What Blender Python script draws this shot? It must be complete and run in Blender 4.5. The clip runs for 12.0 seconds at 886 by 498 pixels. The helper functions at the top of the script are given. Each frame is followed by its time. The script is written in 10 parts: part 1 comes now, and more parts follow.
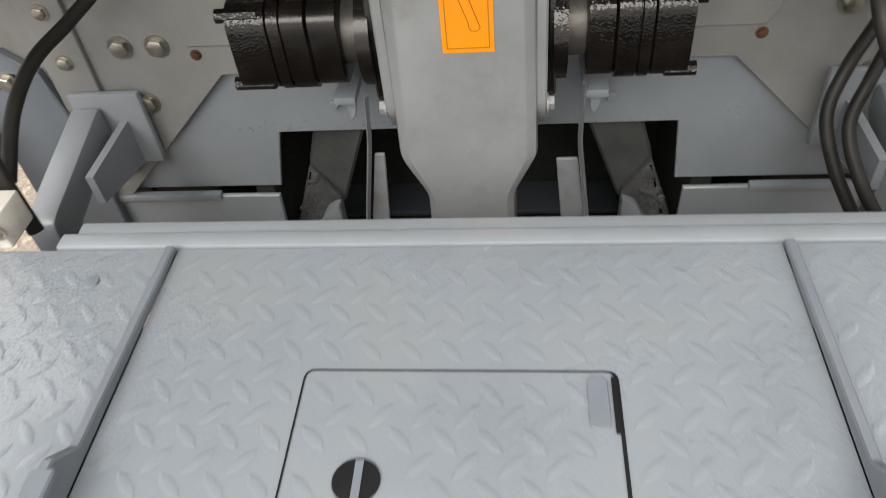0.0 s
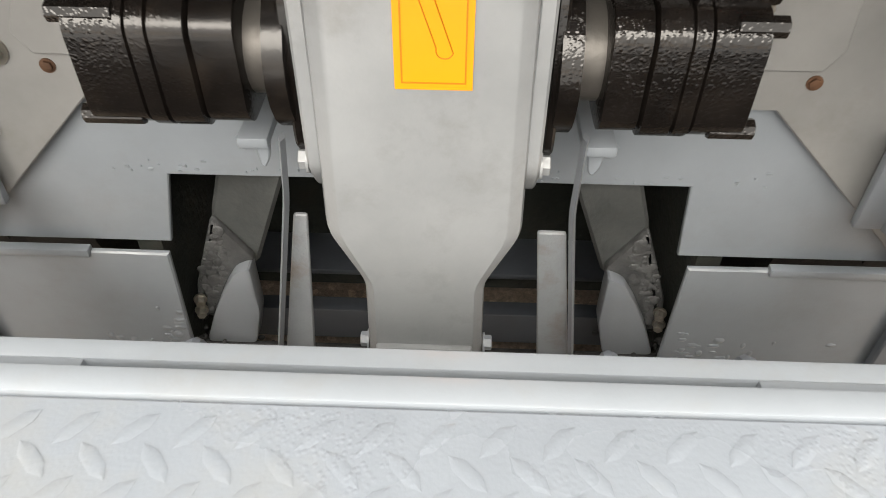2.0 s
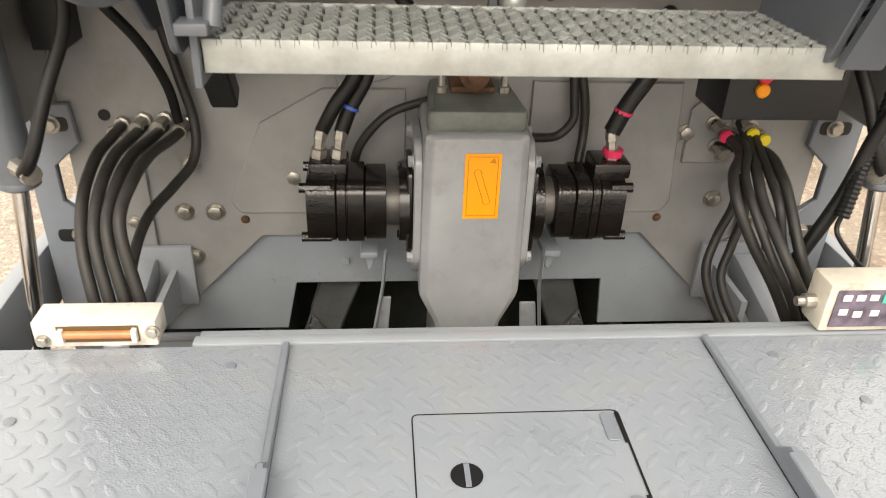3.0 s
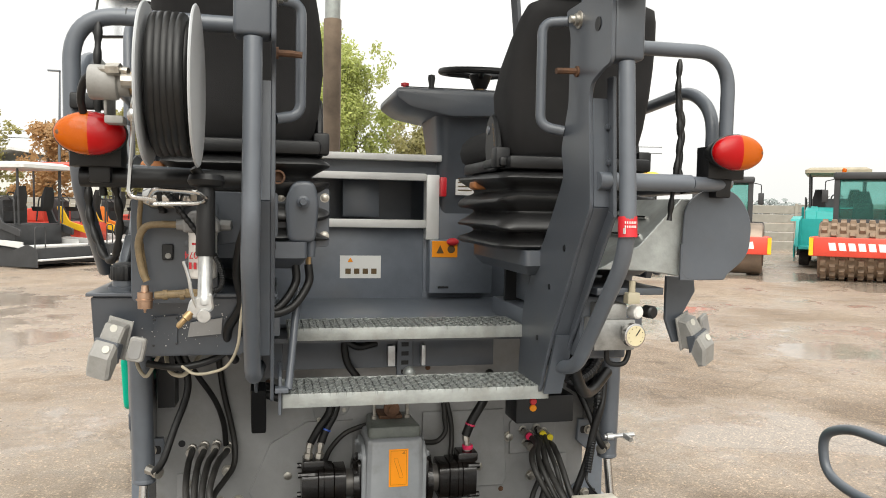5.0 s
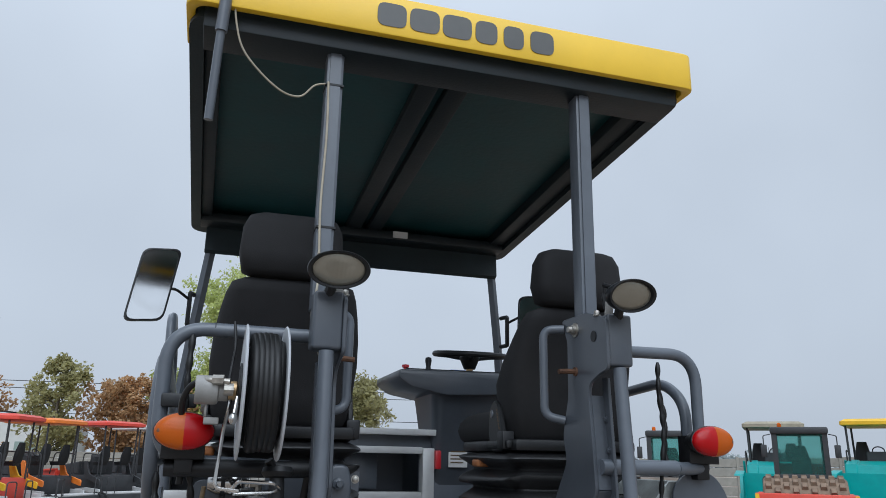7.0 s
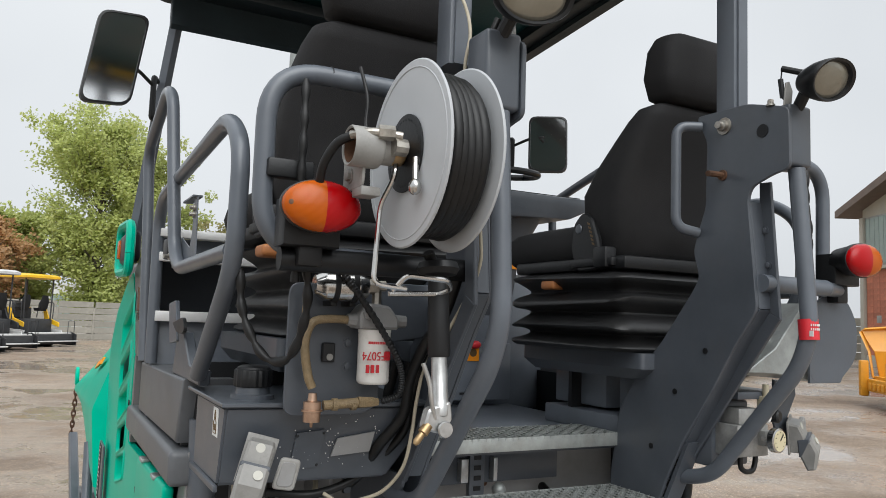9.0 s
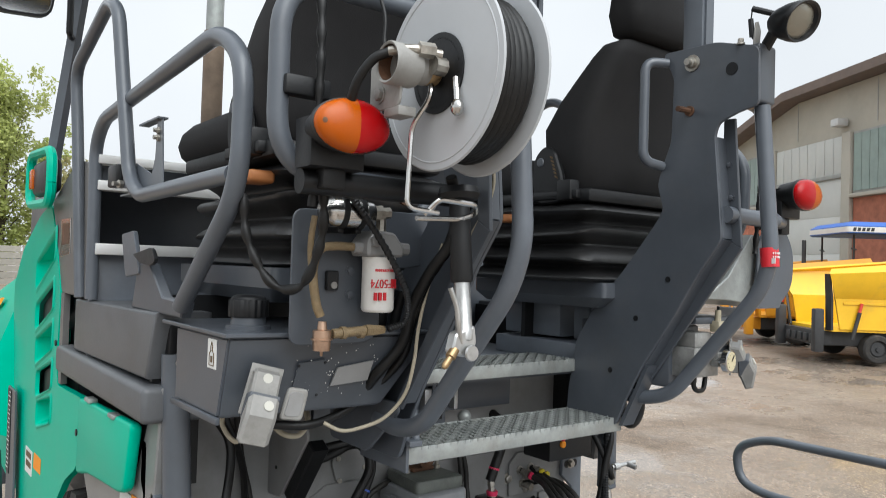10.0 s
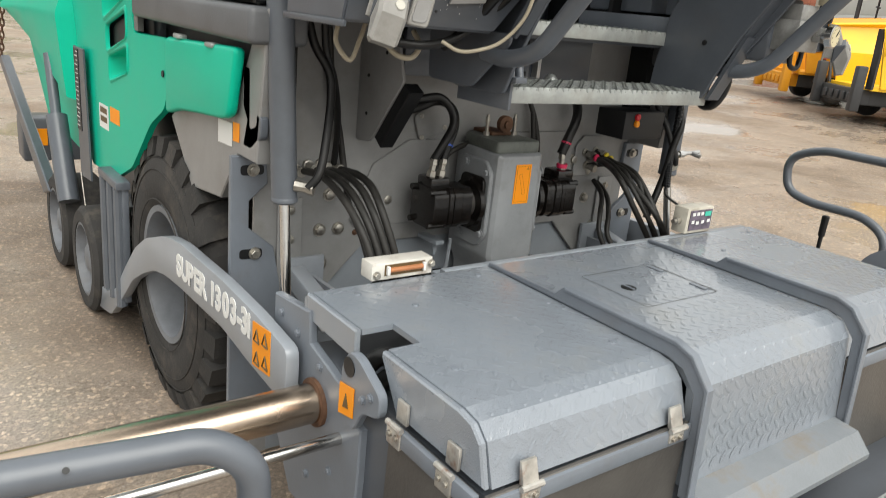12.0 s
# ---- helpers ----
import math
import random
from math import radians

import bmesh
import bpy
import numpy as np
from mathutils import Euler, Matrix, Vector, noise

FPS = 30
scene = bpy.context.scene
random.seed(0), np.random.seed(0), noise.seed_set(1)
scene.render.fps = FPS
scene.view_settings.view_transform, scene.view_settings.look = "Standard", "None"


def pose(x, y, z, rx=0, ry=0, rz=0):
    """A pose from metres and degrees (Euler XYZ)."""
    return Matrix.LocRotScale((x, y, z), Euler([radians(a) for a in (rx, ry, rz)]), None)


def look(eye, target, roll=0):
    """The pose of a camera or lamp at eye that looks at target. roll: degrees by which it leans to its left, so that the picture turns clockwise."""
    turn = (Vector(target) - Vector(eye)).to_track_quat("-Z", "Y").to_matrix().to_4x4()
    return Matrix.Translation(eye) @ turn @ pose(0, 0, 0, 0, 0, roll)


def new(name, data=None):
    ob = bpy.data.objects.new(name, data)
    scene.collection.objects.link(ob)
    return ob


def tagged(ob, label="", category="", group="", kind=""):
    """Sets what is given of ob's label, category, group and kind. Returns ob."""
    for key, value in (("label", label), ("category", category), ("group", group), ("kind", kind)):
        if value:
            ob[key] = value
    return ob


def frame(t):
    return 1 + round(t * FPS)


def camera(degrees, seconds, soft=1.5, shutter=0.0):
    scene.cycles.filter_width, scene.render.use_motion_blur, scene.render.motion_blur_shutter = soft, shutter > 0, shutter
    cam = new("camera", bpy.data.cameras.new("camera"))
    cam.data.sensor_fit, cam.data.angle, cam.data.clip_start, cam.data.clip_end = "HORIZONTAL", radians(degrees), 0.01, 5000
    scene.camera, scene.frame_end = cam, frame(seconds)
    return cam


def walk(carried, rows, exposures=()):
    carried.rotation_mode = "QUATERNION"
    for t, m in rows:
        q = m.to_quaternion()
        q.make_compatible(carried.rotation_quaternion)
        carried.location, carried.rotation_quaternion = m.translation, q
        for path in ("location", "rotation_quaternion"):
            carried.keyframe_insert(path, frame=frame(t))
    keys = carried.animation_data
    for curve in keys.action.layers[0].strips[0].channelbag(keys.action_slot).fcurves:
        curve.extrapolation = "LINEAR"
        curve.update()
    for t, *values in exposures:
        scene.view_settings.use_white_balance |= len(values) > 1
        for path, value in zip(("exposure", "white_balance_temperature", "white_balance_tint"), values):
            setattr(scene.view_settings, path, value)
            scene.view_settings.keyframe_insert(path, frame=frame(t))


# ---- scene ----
cam = camera(60.9, 12.0, 0.5, 0.15)
PATH = [
    (0, (0.096, -1.187, 1.557), (-0.115, 0.221, 0.152), -6.6),
    (0.5, (0.072, -0.81, 1.384), (-0.097, 0.67, 0.049), -2.9),
    (1, (0.066, -0.705, 1.26), (-0.052, 0.675, -0.182), -1.7),
    (1.5, (0.065, -0.722, 1.288), (-0.02, 0.652, -0.163), -1.0),
    (2, (0.052, -0.864, 1.383), (0.009, 0.592, 0.012), 0.5),
    (2.5, (-0.07, -1.225, 1.563), (0.044, 0.359, 0.347), 3.0),
    (3, (-0.178, -1.6, 1.718), (-0.012, 0.126, 0.721), 2.3),
    (3.5, (-0.232, -1.995, 1.915), (-0.005, -0.122, 1.251), 0.7),
    (3.7, (-0.252, -2.134, 1.965), (0.031, -0.214, 1.479), 0.2),
    (5.3, (-0.465, -3.092, 2.056), (-0.018, -1.143, 2.052), 1.1),
    (5.5, (-0.492, -3.154, 2.075), (-0.045, -1.207, 2.18), 1.2),
    (6, (-0.627, -3.264, 2.114), (-0.133, -1.359, 2.472), 1.0),
    (6.5, (-0.735, -3.325, 2.133), (-0.19, -1.47, 2.648), 0.7),
    (6.7, (-0.769, -3.335, 2.136), (-0.219, -1.495, 2.695), 0.8),
    (8.3, (-1.055, -2.691, 2.038), (-0.348, -0.843, 2.326), 2.3),
    (8.5, (-1.174, -2.6, 2.014), (-0.376, -0.782, 2.26), 2.3),
    (9, (-1.322, -2.438, 1.99), (-0.39, -0.68, 2.18), 2.1),
    (9.5, (-1.396, -2.297, 1.979), (-0.329, -0.615, 2.153), 1.7),
    (10, (-1.561, -2.264, 1.946), (-0.348, -0.674, 1.994), 1.8),
    (10.5, (-1.642, -2.251, 1.883), (-0.39, -0.702, 1.703), 2.8),
    (11, (-1.684, -2.244, 1.819), (-0.453, -0.696, 1.524), 4.7),
    (11.5, (-1.74, -2.245, 1.755), (-0.539, -0.696, 1.357), 5.3),
    (12, (-1.77, -2.169, 1.643), (-0.607, -0.658, 1.038), 5.8),
]
EXPOSURES = [(0, 0.92, 6900, 9), (0.5, 1.5, 7300, 12), (1, 1.82, 7100, 11), (1.5, 1.84, 7100, 10), (2.5, 1.45, 7300, 10), (3, 1.25, 7500, 11), (3.7, 1.08, 6900, 10), (5.3, 0.52, 6700, 7), (6, 0.08, 6000, 7), (6.7, -0.25, 5500, 7), (8.3, 0.02, 6000, 8), (9.5, 0.24, 6300, 8), (10, 0.38, 6150, 7), (10.5, 0.64, 6100, 6), (11.2, 0.62, 6350, 6), (12, 0.54, 6700, 7)]
walk(cam, [(t, look(eye, target, roll)) for t, eye, target, roll in PATH], EXPOSURES)

# ---- light ----
SUN_EL, SUN_AZ = radians(48), radians(190)
world = bpy.data.worlds.new("overcast_sky")
scene.world = world
world.use_nodes = True
wn, wl = world.node_tree.nodes, world.node_tree.links
wn.clear()
sky = wn.new("ShaderNodeTexSky")
sky.sky_type, sky.sun_disc = "NISHITA", False
sky.sun_elevation, sky.sun_rotation = SUN_EL, SUN_AZ
sky.air_density, sky.dust_density, sky.ozone_density = 1.0, 6.0, 1.0
soften = wn.new("ShaderNodeHueSaturation")
soften.inputs["Saturation"].default_value = 0.22
wl.new(sky.outputs[0], soften.inputs["Color"])
cloud_at = wn.new("ShaderNodeTexCoord")
cloud = wn.new("ShaderNodeTexNoise")
cloud.inputs["Scale"].default_value, cloud.inputs["Detail"].default_value = 1.6, 4
wl.new(cloud_at.outputs["Generated"], cloud.inputs["Vector"])
deck = wn.new("ShaderNodeValToRGB")
deck.color_ramp.elements[0].position, deck.color_ramp.elements[0].color = 0.3, (5.25, 5.3, 5.4, 1)
deck.color_ramp.elements[1].position, deck.color_ramp.elements[1].color = 0.75, (6.7, 6.7, 6.7, 1)
wl.new(cloud.outputs["Fac"], deck.inputs[0])
veil = wn.new("ShaderNodeMix")
veil.data_type = "RGBA"
veil.inputs["Factor"].default_value = 0.82
wl.new(soften.outputs[0], veil.inputs["A"])
wl.new(deck.outputs[0], veil.inputs["B"])
back = wn.new("ShaderNodeBackground")
back.inputs["Strength"].default_value = 0.13
# an overcast sky is brighter overhead than near the horizon
sep = wn.new("ShaderNodeSeparateXYZ")
wl.new(cloud_at.outputs["Generated"], sep.inputs[0])
climb = wn.new("ShaderNodeMapRange")
climb.interpolation_type = "SMOOTHSTEP"
climb.inputs["From Min"].default_value, climb.inputs["From Max"].default_value = 0.35, 1.0
climb.inputs["To Min"].default_value, climb.inputs["To Max"].default_value = 1.0, 1.8
wl.new(sep.outputs["Z"], climb.inputs["Value"])
dome = wn.new("ShaderNodeVectorMath")
dome.operation = "SCALE"
wl.new(veil.outputs["Result"], dome.inputs[0])
wl.new(climb.outputs[0], dome.inputs["Scale"])
wl.new(dome.outputs[0], back.inputs["Color"])
wout = wn.new("ShaderNodeOutputWorld")
wl.new(back.outputs[0], wout.inputs[0])
sun = new("sun", bpy.data.lights.new("sun", "SUN"))
sun.data.energy, sun.data.angle, sun.data.color = 2.1, radians(60), (1.0, 0.98, 0.95)
sun.matrix_world = look((0, 0, 30), (-math.sin(SUN_AZ) * 30 / math.tan(SUN_EL), -math.cos(SUN_AZ) * 30 / math.tan(SUN_EL), 0))


# ---- materials ----
def mat(name, col, rough=0.5, metal=0.0, var=0.18, scale=3.0, fine=90.0, bump=0.06, dirt=None, dirty=0.0, dscale=2.2, vary=0.0, spec=0.5, coat=0.0, drops=0.0):
    """A worn surface: broad and fine variation of colour and gloss, patches of dirt, fine relief."""
    m = bpy.data.materials.new(name)
    m.use_nodes = True
    n, l = m.node_tree.nodes, m.node_tree.links
    p = n["Principled BSDF"]
    at = n.new("ShaderNodeTexCoord")
    broad = n.new("ShaderNodeTexNoise")
    broad.inputs["Scale"].default_value, broad.inputs["Detail"].default_value, broad.inputs["Roughness"].default_value = scale, 6, 0.62
    grain = n.new("ShaderNodeTexNoise")
    grain.inputs["Scale"].default_value, grain.inputs["Detail"].default_value = fine, 3
    for t in (broad, grain):
        l.new(at.outputs["Object"], t.inputs["Vector"])
    ramp = n.new("ShaderNodeValToRGB")
    lo, hi = 1 - var, 1 + var
    ramp.color_ramp.elements[0].position, ramp.color_ramp.elements[0].color = 0.3, (*[min(1, c * lo) for c in col], 1)
    ramp.color_ramp.elements[1].position, ramp.color_ramp.elements[1].color = 0.7, (*[min(1, c * hi) for c in col], 1)
    l.new(broad.outputs["Fac"], ramp.inputs[0])
    out = ramp.outputs[0]
    if dirty > 0:
        spots = n.new("ShaderNodeTexNoise")
        spots.inputs["Scale"].default_value, spots.inputs["Detail"].default_value, spots.inputs["Roughness"].default_value = dscale, 9, 0.7
        l.new(at.outputs["Object"], spots.inputs["Vector"])
        cut = n.new("ShaderNodeValToRGB")
        cut.color_ramp.elements[0].position, cut.color_ramp.elements[0].color = 0.52, (0, 0, 0, 1)
        cut.color_ramp.elements[1].position, cut.color_ramp.elements[1].color = 0.74, (dirty, dirty, dirty, 1)
        l.new(spots.outputs["Fac"], cut.inputs[0])
        mix = n.new("ShaderNodeMix")
        mix.data_type = "RGBA"
        l.new(cut.outputs[0], mix.inputs["Factor"])
        l.new(out, mix.inputs["A"])
        mix.inputs["B"].default_value = (*(dirt or [c * 0.4 for c in col]), 1)
        out = mix.outputs["Result"]
    if vary > 0:
        info = n.new("ShaderNodeObjectInfo")
        shift = n.new("ShaderNodeMapRange")
        shift.inputs["To Min"].default_value, shift.inputs["To Max"].default_value = 1 - vary, 1 + vary
        l.new(info.outputs["Random"], shift.inputs["Value"])
        hsv = n.new("ShaderNodeHueSaturation")
        l.new(shift.outputs[0], hsv.inputs["Value"])
        l.new(out, hsv.inputs["Color"])
        out = hsv.outputs[0]
    l.new(out, p.inputs["Base Color"])
    r = n.new("ShaderNodeMapRange")
    r.inputs["To Min"].default_value, r.inputs["To Max"].default_value = max(0.03, rough - 0.1), min(1, rough + 0.14)
    l.new(broad.outputs["Fac"], r.inputs["Value"])
    l.new(r.outputs[0], p.inputs["Roughness"])
    p.inputs["Metallic"].default_value = metal
    p.inputs["Specular IOR Level"].default_value = spec
    p.inputs["Coat Weight"].default_value = coat
    p.inputs["Coat Roughness"].default_value = 0.15
    if bump > 0:
        b = n.new("ShaderNodeBump")
        b.inputs["Strength"].default_value, b.inputs["Distance"].default_value = min(1, bump * 4), 0.004
        l.new(grain.outputs["Fac"], b.inputs["Height"])
        l.new(b.outputs[0], p.inputs["Normal"])
        if drops > 0:
            # beads of rain, gathered in patches
            bead = n.new("ShaderNodeTexVoronoi")
            bead.feature, bead.inputs["Scale"].default_value = "SMOOTH_F1", 210
            bead.inputs["Smoothness"].default_value = 0.3
            patch = n.new("ShaderNodeTexNoise")
            patch.inputs["Scale"].default_value, patch.inputs["Detail"].default_value = 2.6, 5
            for t in (bead, patch):
                l.new(at.outputs["Object"], t.inputs["Vector"])
            dome, where, lift = n.new("ShaderNodeMapRange"), n.new("ShaderNodeMapRange"), n.new("ShaderNodeMath")
            dome.inputs["From Min"].default_value, dome.inputs["From Max"].default_value = 0.5, 0.1
            where.inputs["From Min"].default_value, where.inputs["From Max"].default_value = 0.46, 0.62
            l.new(bead.outputs["Distance"], dome.inputs["Value"])
            l.new(patch.outputs["Fac"], where.inputs["Value"])
            lift.operation = "MULTIPLY"
            l.new(dome.outputs[0], lift.inputs[0])
            l.new(where.outputs[0], lift.inputs[1])
            b2 = n.new("ShaderNodeBump")
            b2.inputs["Strength"].default_value, b2.inputs["Distance"].default_value = drops, 0.003
            l.new(lift.outputs[0], b2.inputs["Height"])
            l.new(b.outputs[0], b2.inputs["Normal"])
            l.new(b2.outputs[0], p.inputs["Normal"])
            less = n.new("ShaderNodeMath")
            less.operation, less.inputs[1].default_value = "MULTIPLY_ADD", -0.18
            l.new(where.outputs[0], less.inputs[0])
            l.new(r.outputs[0], less.inputs[2])
            l.new(less.outputs[0], p.inputs["Roughness"])
    return m


DARK = mat("slate_paint", (0.067, 0.076, 0.090), 0.36, var=0.16, scale=5, fine=160, bump=0.012, dirt=(0.10, 0.09, 0.08), dirty=0.22, dscale=6, coat=0.15)
DECKP = mat("deck_paint", (0.132, 0.149, 0.175), 0.36, var=0.16, scale=6, bump=0.015, dirt=(0.16, 0.15, 0.14), dirty=0.3, coat=0.3)
PLATE = mat("frame_paint", (0.240, 0.240, 0.238), 0.40, var=0.18, scale=4, fine=140, bump=0.012, dirt=(0.15, 0.135, 0.115), dirty=0.5, dscale=5, coat=0.15)
GEARP = mat("gearbox_paint", (0.225, 0.236, 0.246), 0.32, var=0.12, scale=6, fine=220, bump=0.014, dirt=(0.10, 0.092, 0.080), dirty=0.35, dscale=10, coat=0.3)
NEWPAINT = mat("fresh_grey_paint", (0.250, 0.272, 0.300), 0.34, var=0.08, scale=5, fine=260, bump=0.016, dirt=(0.19, 0.175, 0.155), dirty=0.18, dscale=9, coat=0.3)
SCREED = mat("screed_paint", (0.205, 0.230, 0.262), 0.28, var=0.11, scale=4, fine=300, bump=0.02, dirt=(0.20, 0.185, 0.145), dirty=0.4, dscale=4, drops=0.28, coat=0.9)
SCREEDEDGE = mat("screed_edge_paint", (0.150, 0.170, 0.198), 0.38, var=0.1, scale=6, bump=0.02, dirt=(0.13, 0.10, 0.08), dirty=0.25, dscale=8, coat=0.2)
CHANNEL = mat("channel_paint", (0.225, 0.25, 0.278), 0.34, var=0.08, scale=4, fine=300, bump=0.012, dirt=(0.20, 0.18, 0.15), dirty=0.3, dscale=7, coat=0.3)
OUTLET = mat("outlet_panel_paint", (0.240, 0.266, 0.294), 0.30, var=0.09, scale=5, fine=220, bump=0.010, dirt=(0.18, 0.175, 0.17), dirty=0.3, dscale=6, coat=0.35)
STEPM = mat("muddy_step_paint", (0.17, 0.185, 0.20), 0.4, var=0.12, scale=5, bump=0.08, dirt=(0.17, 0.13, 0.085), dirty=0.9, dscale=5)
TUBEP = mat("rail_paint", (0.093, 0.105, 0.123), 0.36, var=0.12, scale=7, bump=0.012, dirt=(0.05, 0.05, 0.05), dirty=0.25, coat=0.15)
GREEN = mat("green_paint", (0.0, 0.44, 0.285), 0.36, var=0.06, scale=2, bump=0.006, spec=0.16, coat=0.06)
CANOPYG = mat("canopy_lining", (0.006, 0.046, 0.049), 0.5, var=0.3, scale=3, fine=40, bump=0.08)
YELLOW = mat("yellow_paint", (0.78, 0.50, 0.02), 0.4, var=0.07, scale=3, bump=0.02)
BLACK = mat("black_plastic", (0.008, 0.0085, 0.0095), 0.45, var=0.2, scale=9, bump=0.03, spec=0.4)
OILY = mat("oily_black_casting", (0.0075, 0.0062, 0.0055), 0.18, var=0.5, scale=14, fine=240, bump=0.012, dirt=(0.040, 0.030, 0.022), dirty=0.25, dscale=16, drops=0.22)
DUSTY = mat("dusty_hose_rubber", (0.019, 0.018, 0.0165), 0.5, var=0.35, scale=16, bump=0.03, dirt=(0.06, 0.054, 0.046), dirty=0.35, dscale=10, spec=0.4)
RUBBER = mat("hose_rubber", (0.0075, 0.0075, 0.0075), 0.42, var=0.35, scale=16, bump=0.03, dirt=(0.035, 0.032, 0.03), dirty=0.25, dscale=14, spec=0.35)
FABRIC = mat("seat_fabric", (0.0170, 0.0168, 0.0176), 0.8, var=0.25, scale=6, fine=420, bump=0.06, dirt=(0.045, 0.042, 0.04), dirty=0.22, spec=0.3)
BELLOW = mat("seat_bellows", (0.0125, 0.0125, 0.013), 0.42, var=0.25, scale=10, fine=90, bump=0.05, dirt=(0.05, 0.047, 0.044), dirty=0.3)
TYRE = mat("tyre_rubber", (0.030, 0.0285, 0.027), 0.85, var=0.25, scale=9, fine=90, bump=0.12, dirt=(0.105, 0.088, 0.072), dirty=0.7, dscale=7)
GALV = mat("galvanised_steel", (0.315, 0.332, 0.322), 0.42, metal=0.4, var=0.22, scale=14, fine=90, bump=0.04, dirt=(0.24, 0.215, 0.17), dirty=0.4, dscale=9)
ALU = mat("aluminium_rail", (0.60, 0.60, 0.59), 0.38, metal=0.2, var=0.08, scale=5, bump=0.006)
COPPERY = mat("yellow_passivated_steel", (0.46, 0.31, 0.22), 0.32, metal=0.85, var=0.25, scale=30, bump=0.02, dirt=(0.20, 0.13, 0.09), dirty=0.3, dscale=30)
BRUSHED = mat("brushed_aluminium", (0.50, 0.50, 0.49), 0.34, metal=0.8, var=0.2, scale=20, bump=0.03, dirt=(0.22, 0.20, 0.18), dirty=0.35, dscale=24)
CHROME = mat("polished_steel", (0.54, 0.53, 0.51), 0.17, metal=1.0, var=0.12, scale=9, bump=0.0)
TUBESTEEL = mat("worn_guide_tube", (0.50, 0.40, 0.31), 0.22, metal=1.0, var=0.12, scale=3, bump=0.01)
BOLT = mat("zinc_bolt", (0.40, 0.38, 0.34), 0.4, metal=0.85, var=0.3, scale=40, bump=0.05, dirt=(0.18, 0.09, 0.04), dirty=0.45, dscale=30)
RUST = mat("rusty_steel", (0.115, 0.058, 0.032), 0.7, metal=0.25, var=0.45, scale=22, bump=0.12)
BRASS = mat("brass_fitting", (0.40, 0.28, 0.15), 0.38, metal=0.9, var=0.2, scale=30, bump=0.03)
REELW = mat("reel_paint", (0.44, 0.455, 0.47), 0.42, var=0.05, scale=6, bump=0.006)
WHITE = mat("white_enamel", (0.72, 0.71, 0.68), 0.4, var=0.08, scale=9, bump=0.03, dirt=(0.2, 0.15, 0.1), dirty=0.3, dscale=12)
LABEL = mat("white_label", (0.70, 0.70, 0.68), 0.5, var=0.05, bump=0.0)
ORANGE = mat("orange_label", (0.85, 0.28, 0.0), 0.5, var=0.05, bump=0.0)
MARKS = mat("label_print", (0.10, 0.06, 0.02), 0.5, var=0.05, bump=0.0)
REDP = mat("red_plastic", (0.55, 0.02, 0.03), 0.35, var=0.08, bump=0.01)
CAPW = mat("yellowed_cap", (0.46, 0.45, 0.40), 0.5, var=0.1, bump=0.01)
SOCK = mat("grey_socket_plastic", (0.255, 0.250, 0.236), 0.5, var=0.22, scale=12, bump=0.015, dirt=(0.10, 0.088, 0.075), dirty=0.5, dscale=18)
FUELHOSE = mat("braided_fuel_hose", (0.22, 0.16, 0.085), 0.45, var=0.25, scale=40, fine=300, bump=0.15)
CABLE = mat("beige_cable", (0.36, 0.32, 0.24), 0.55, var=0.2, scale=12, bump=0.02)
TUNNEL = mat("shaded_tunnel_lining", (0.022, 0.026, 0.022), 0.85, var=0.4, scale=14, fine=60, bump=0.25, dirt=(0.035, 0.022, 0.014), dirty=0.6, dscale=7)
PADDLE = mat("grey_casting", (0.075, 0.080, 0.080), 0.55, var=0.3, scale=10, fine=90, bump=0.10, dirt=(0.05, 0.048, 0.046), dirty=0.4, dscale=14)
GUARD = mat("stained_guard_paint", (0.27, 0.29, 0.31), 0.42, var=0.12, scale=8, fine=200, bump=0.05, dirt=(0.17, 0.115, 0.075), dirty=0.75, dscale=9)
CRUST = mat("painted_crust", (0.088, 0.091, 0.093), 0.5, var=0.35, scale=30, fine=60, bump=0.35, dirt=(0.05, 0.05, 0.05), dirty=0.4, dscale=22)
SOIL = mat("caked_asphalt", (0.046, 0.046, 0.047), 0.7, var=0.5, scale=25, fine=70, bump=0.3)
FLAP = mat("side_shield_steel", (0.115, 0.108, 0.10), 0.42, metal=0.5, var=0.3, scale=3, bump=0.05, dirt=(0.05, 0.05, 0.05), dirty=0.4)
AMBERKNOB = mat("orange_knob", (0.42, 0.16, 0.05), 0.5, var=0.15, bump=0.03)
BLUETIE = mat("blue_tie", (0.03, 0.09, 0.42), 0.4, var=0.05, bump=0.0)
PINK = mat("red_tie", (0.65, 0.03, 0.10), 0.4, var=0.05, bump=0.0)
TIEY = mat("yellow_tie", (0.75, 0.6, 0.03), 0.4, var=0.05, bump=0.0)
BLUE = mat("blue_plastic", (0.03, 0.12, 0.45), 0.4, var=0.05, bump=0.0)


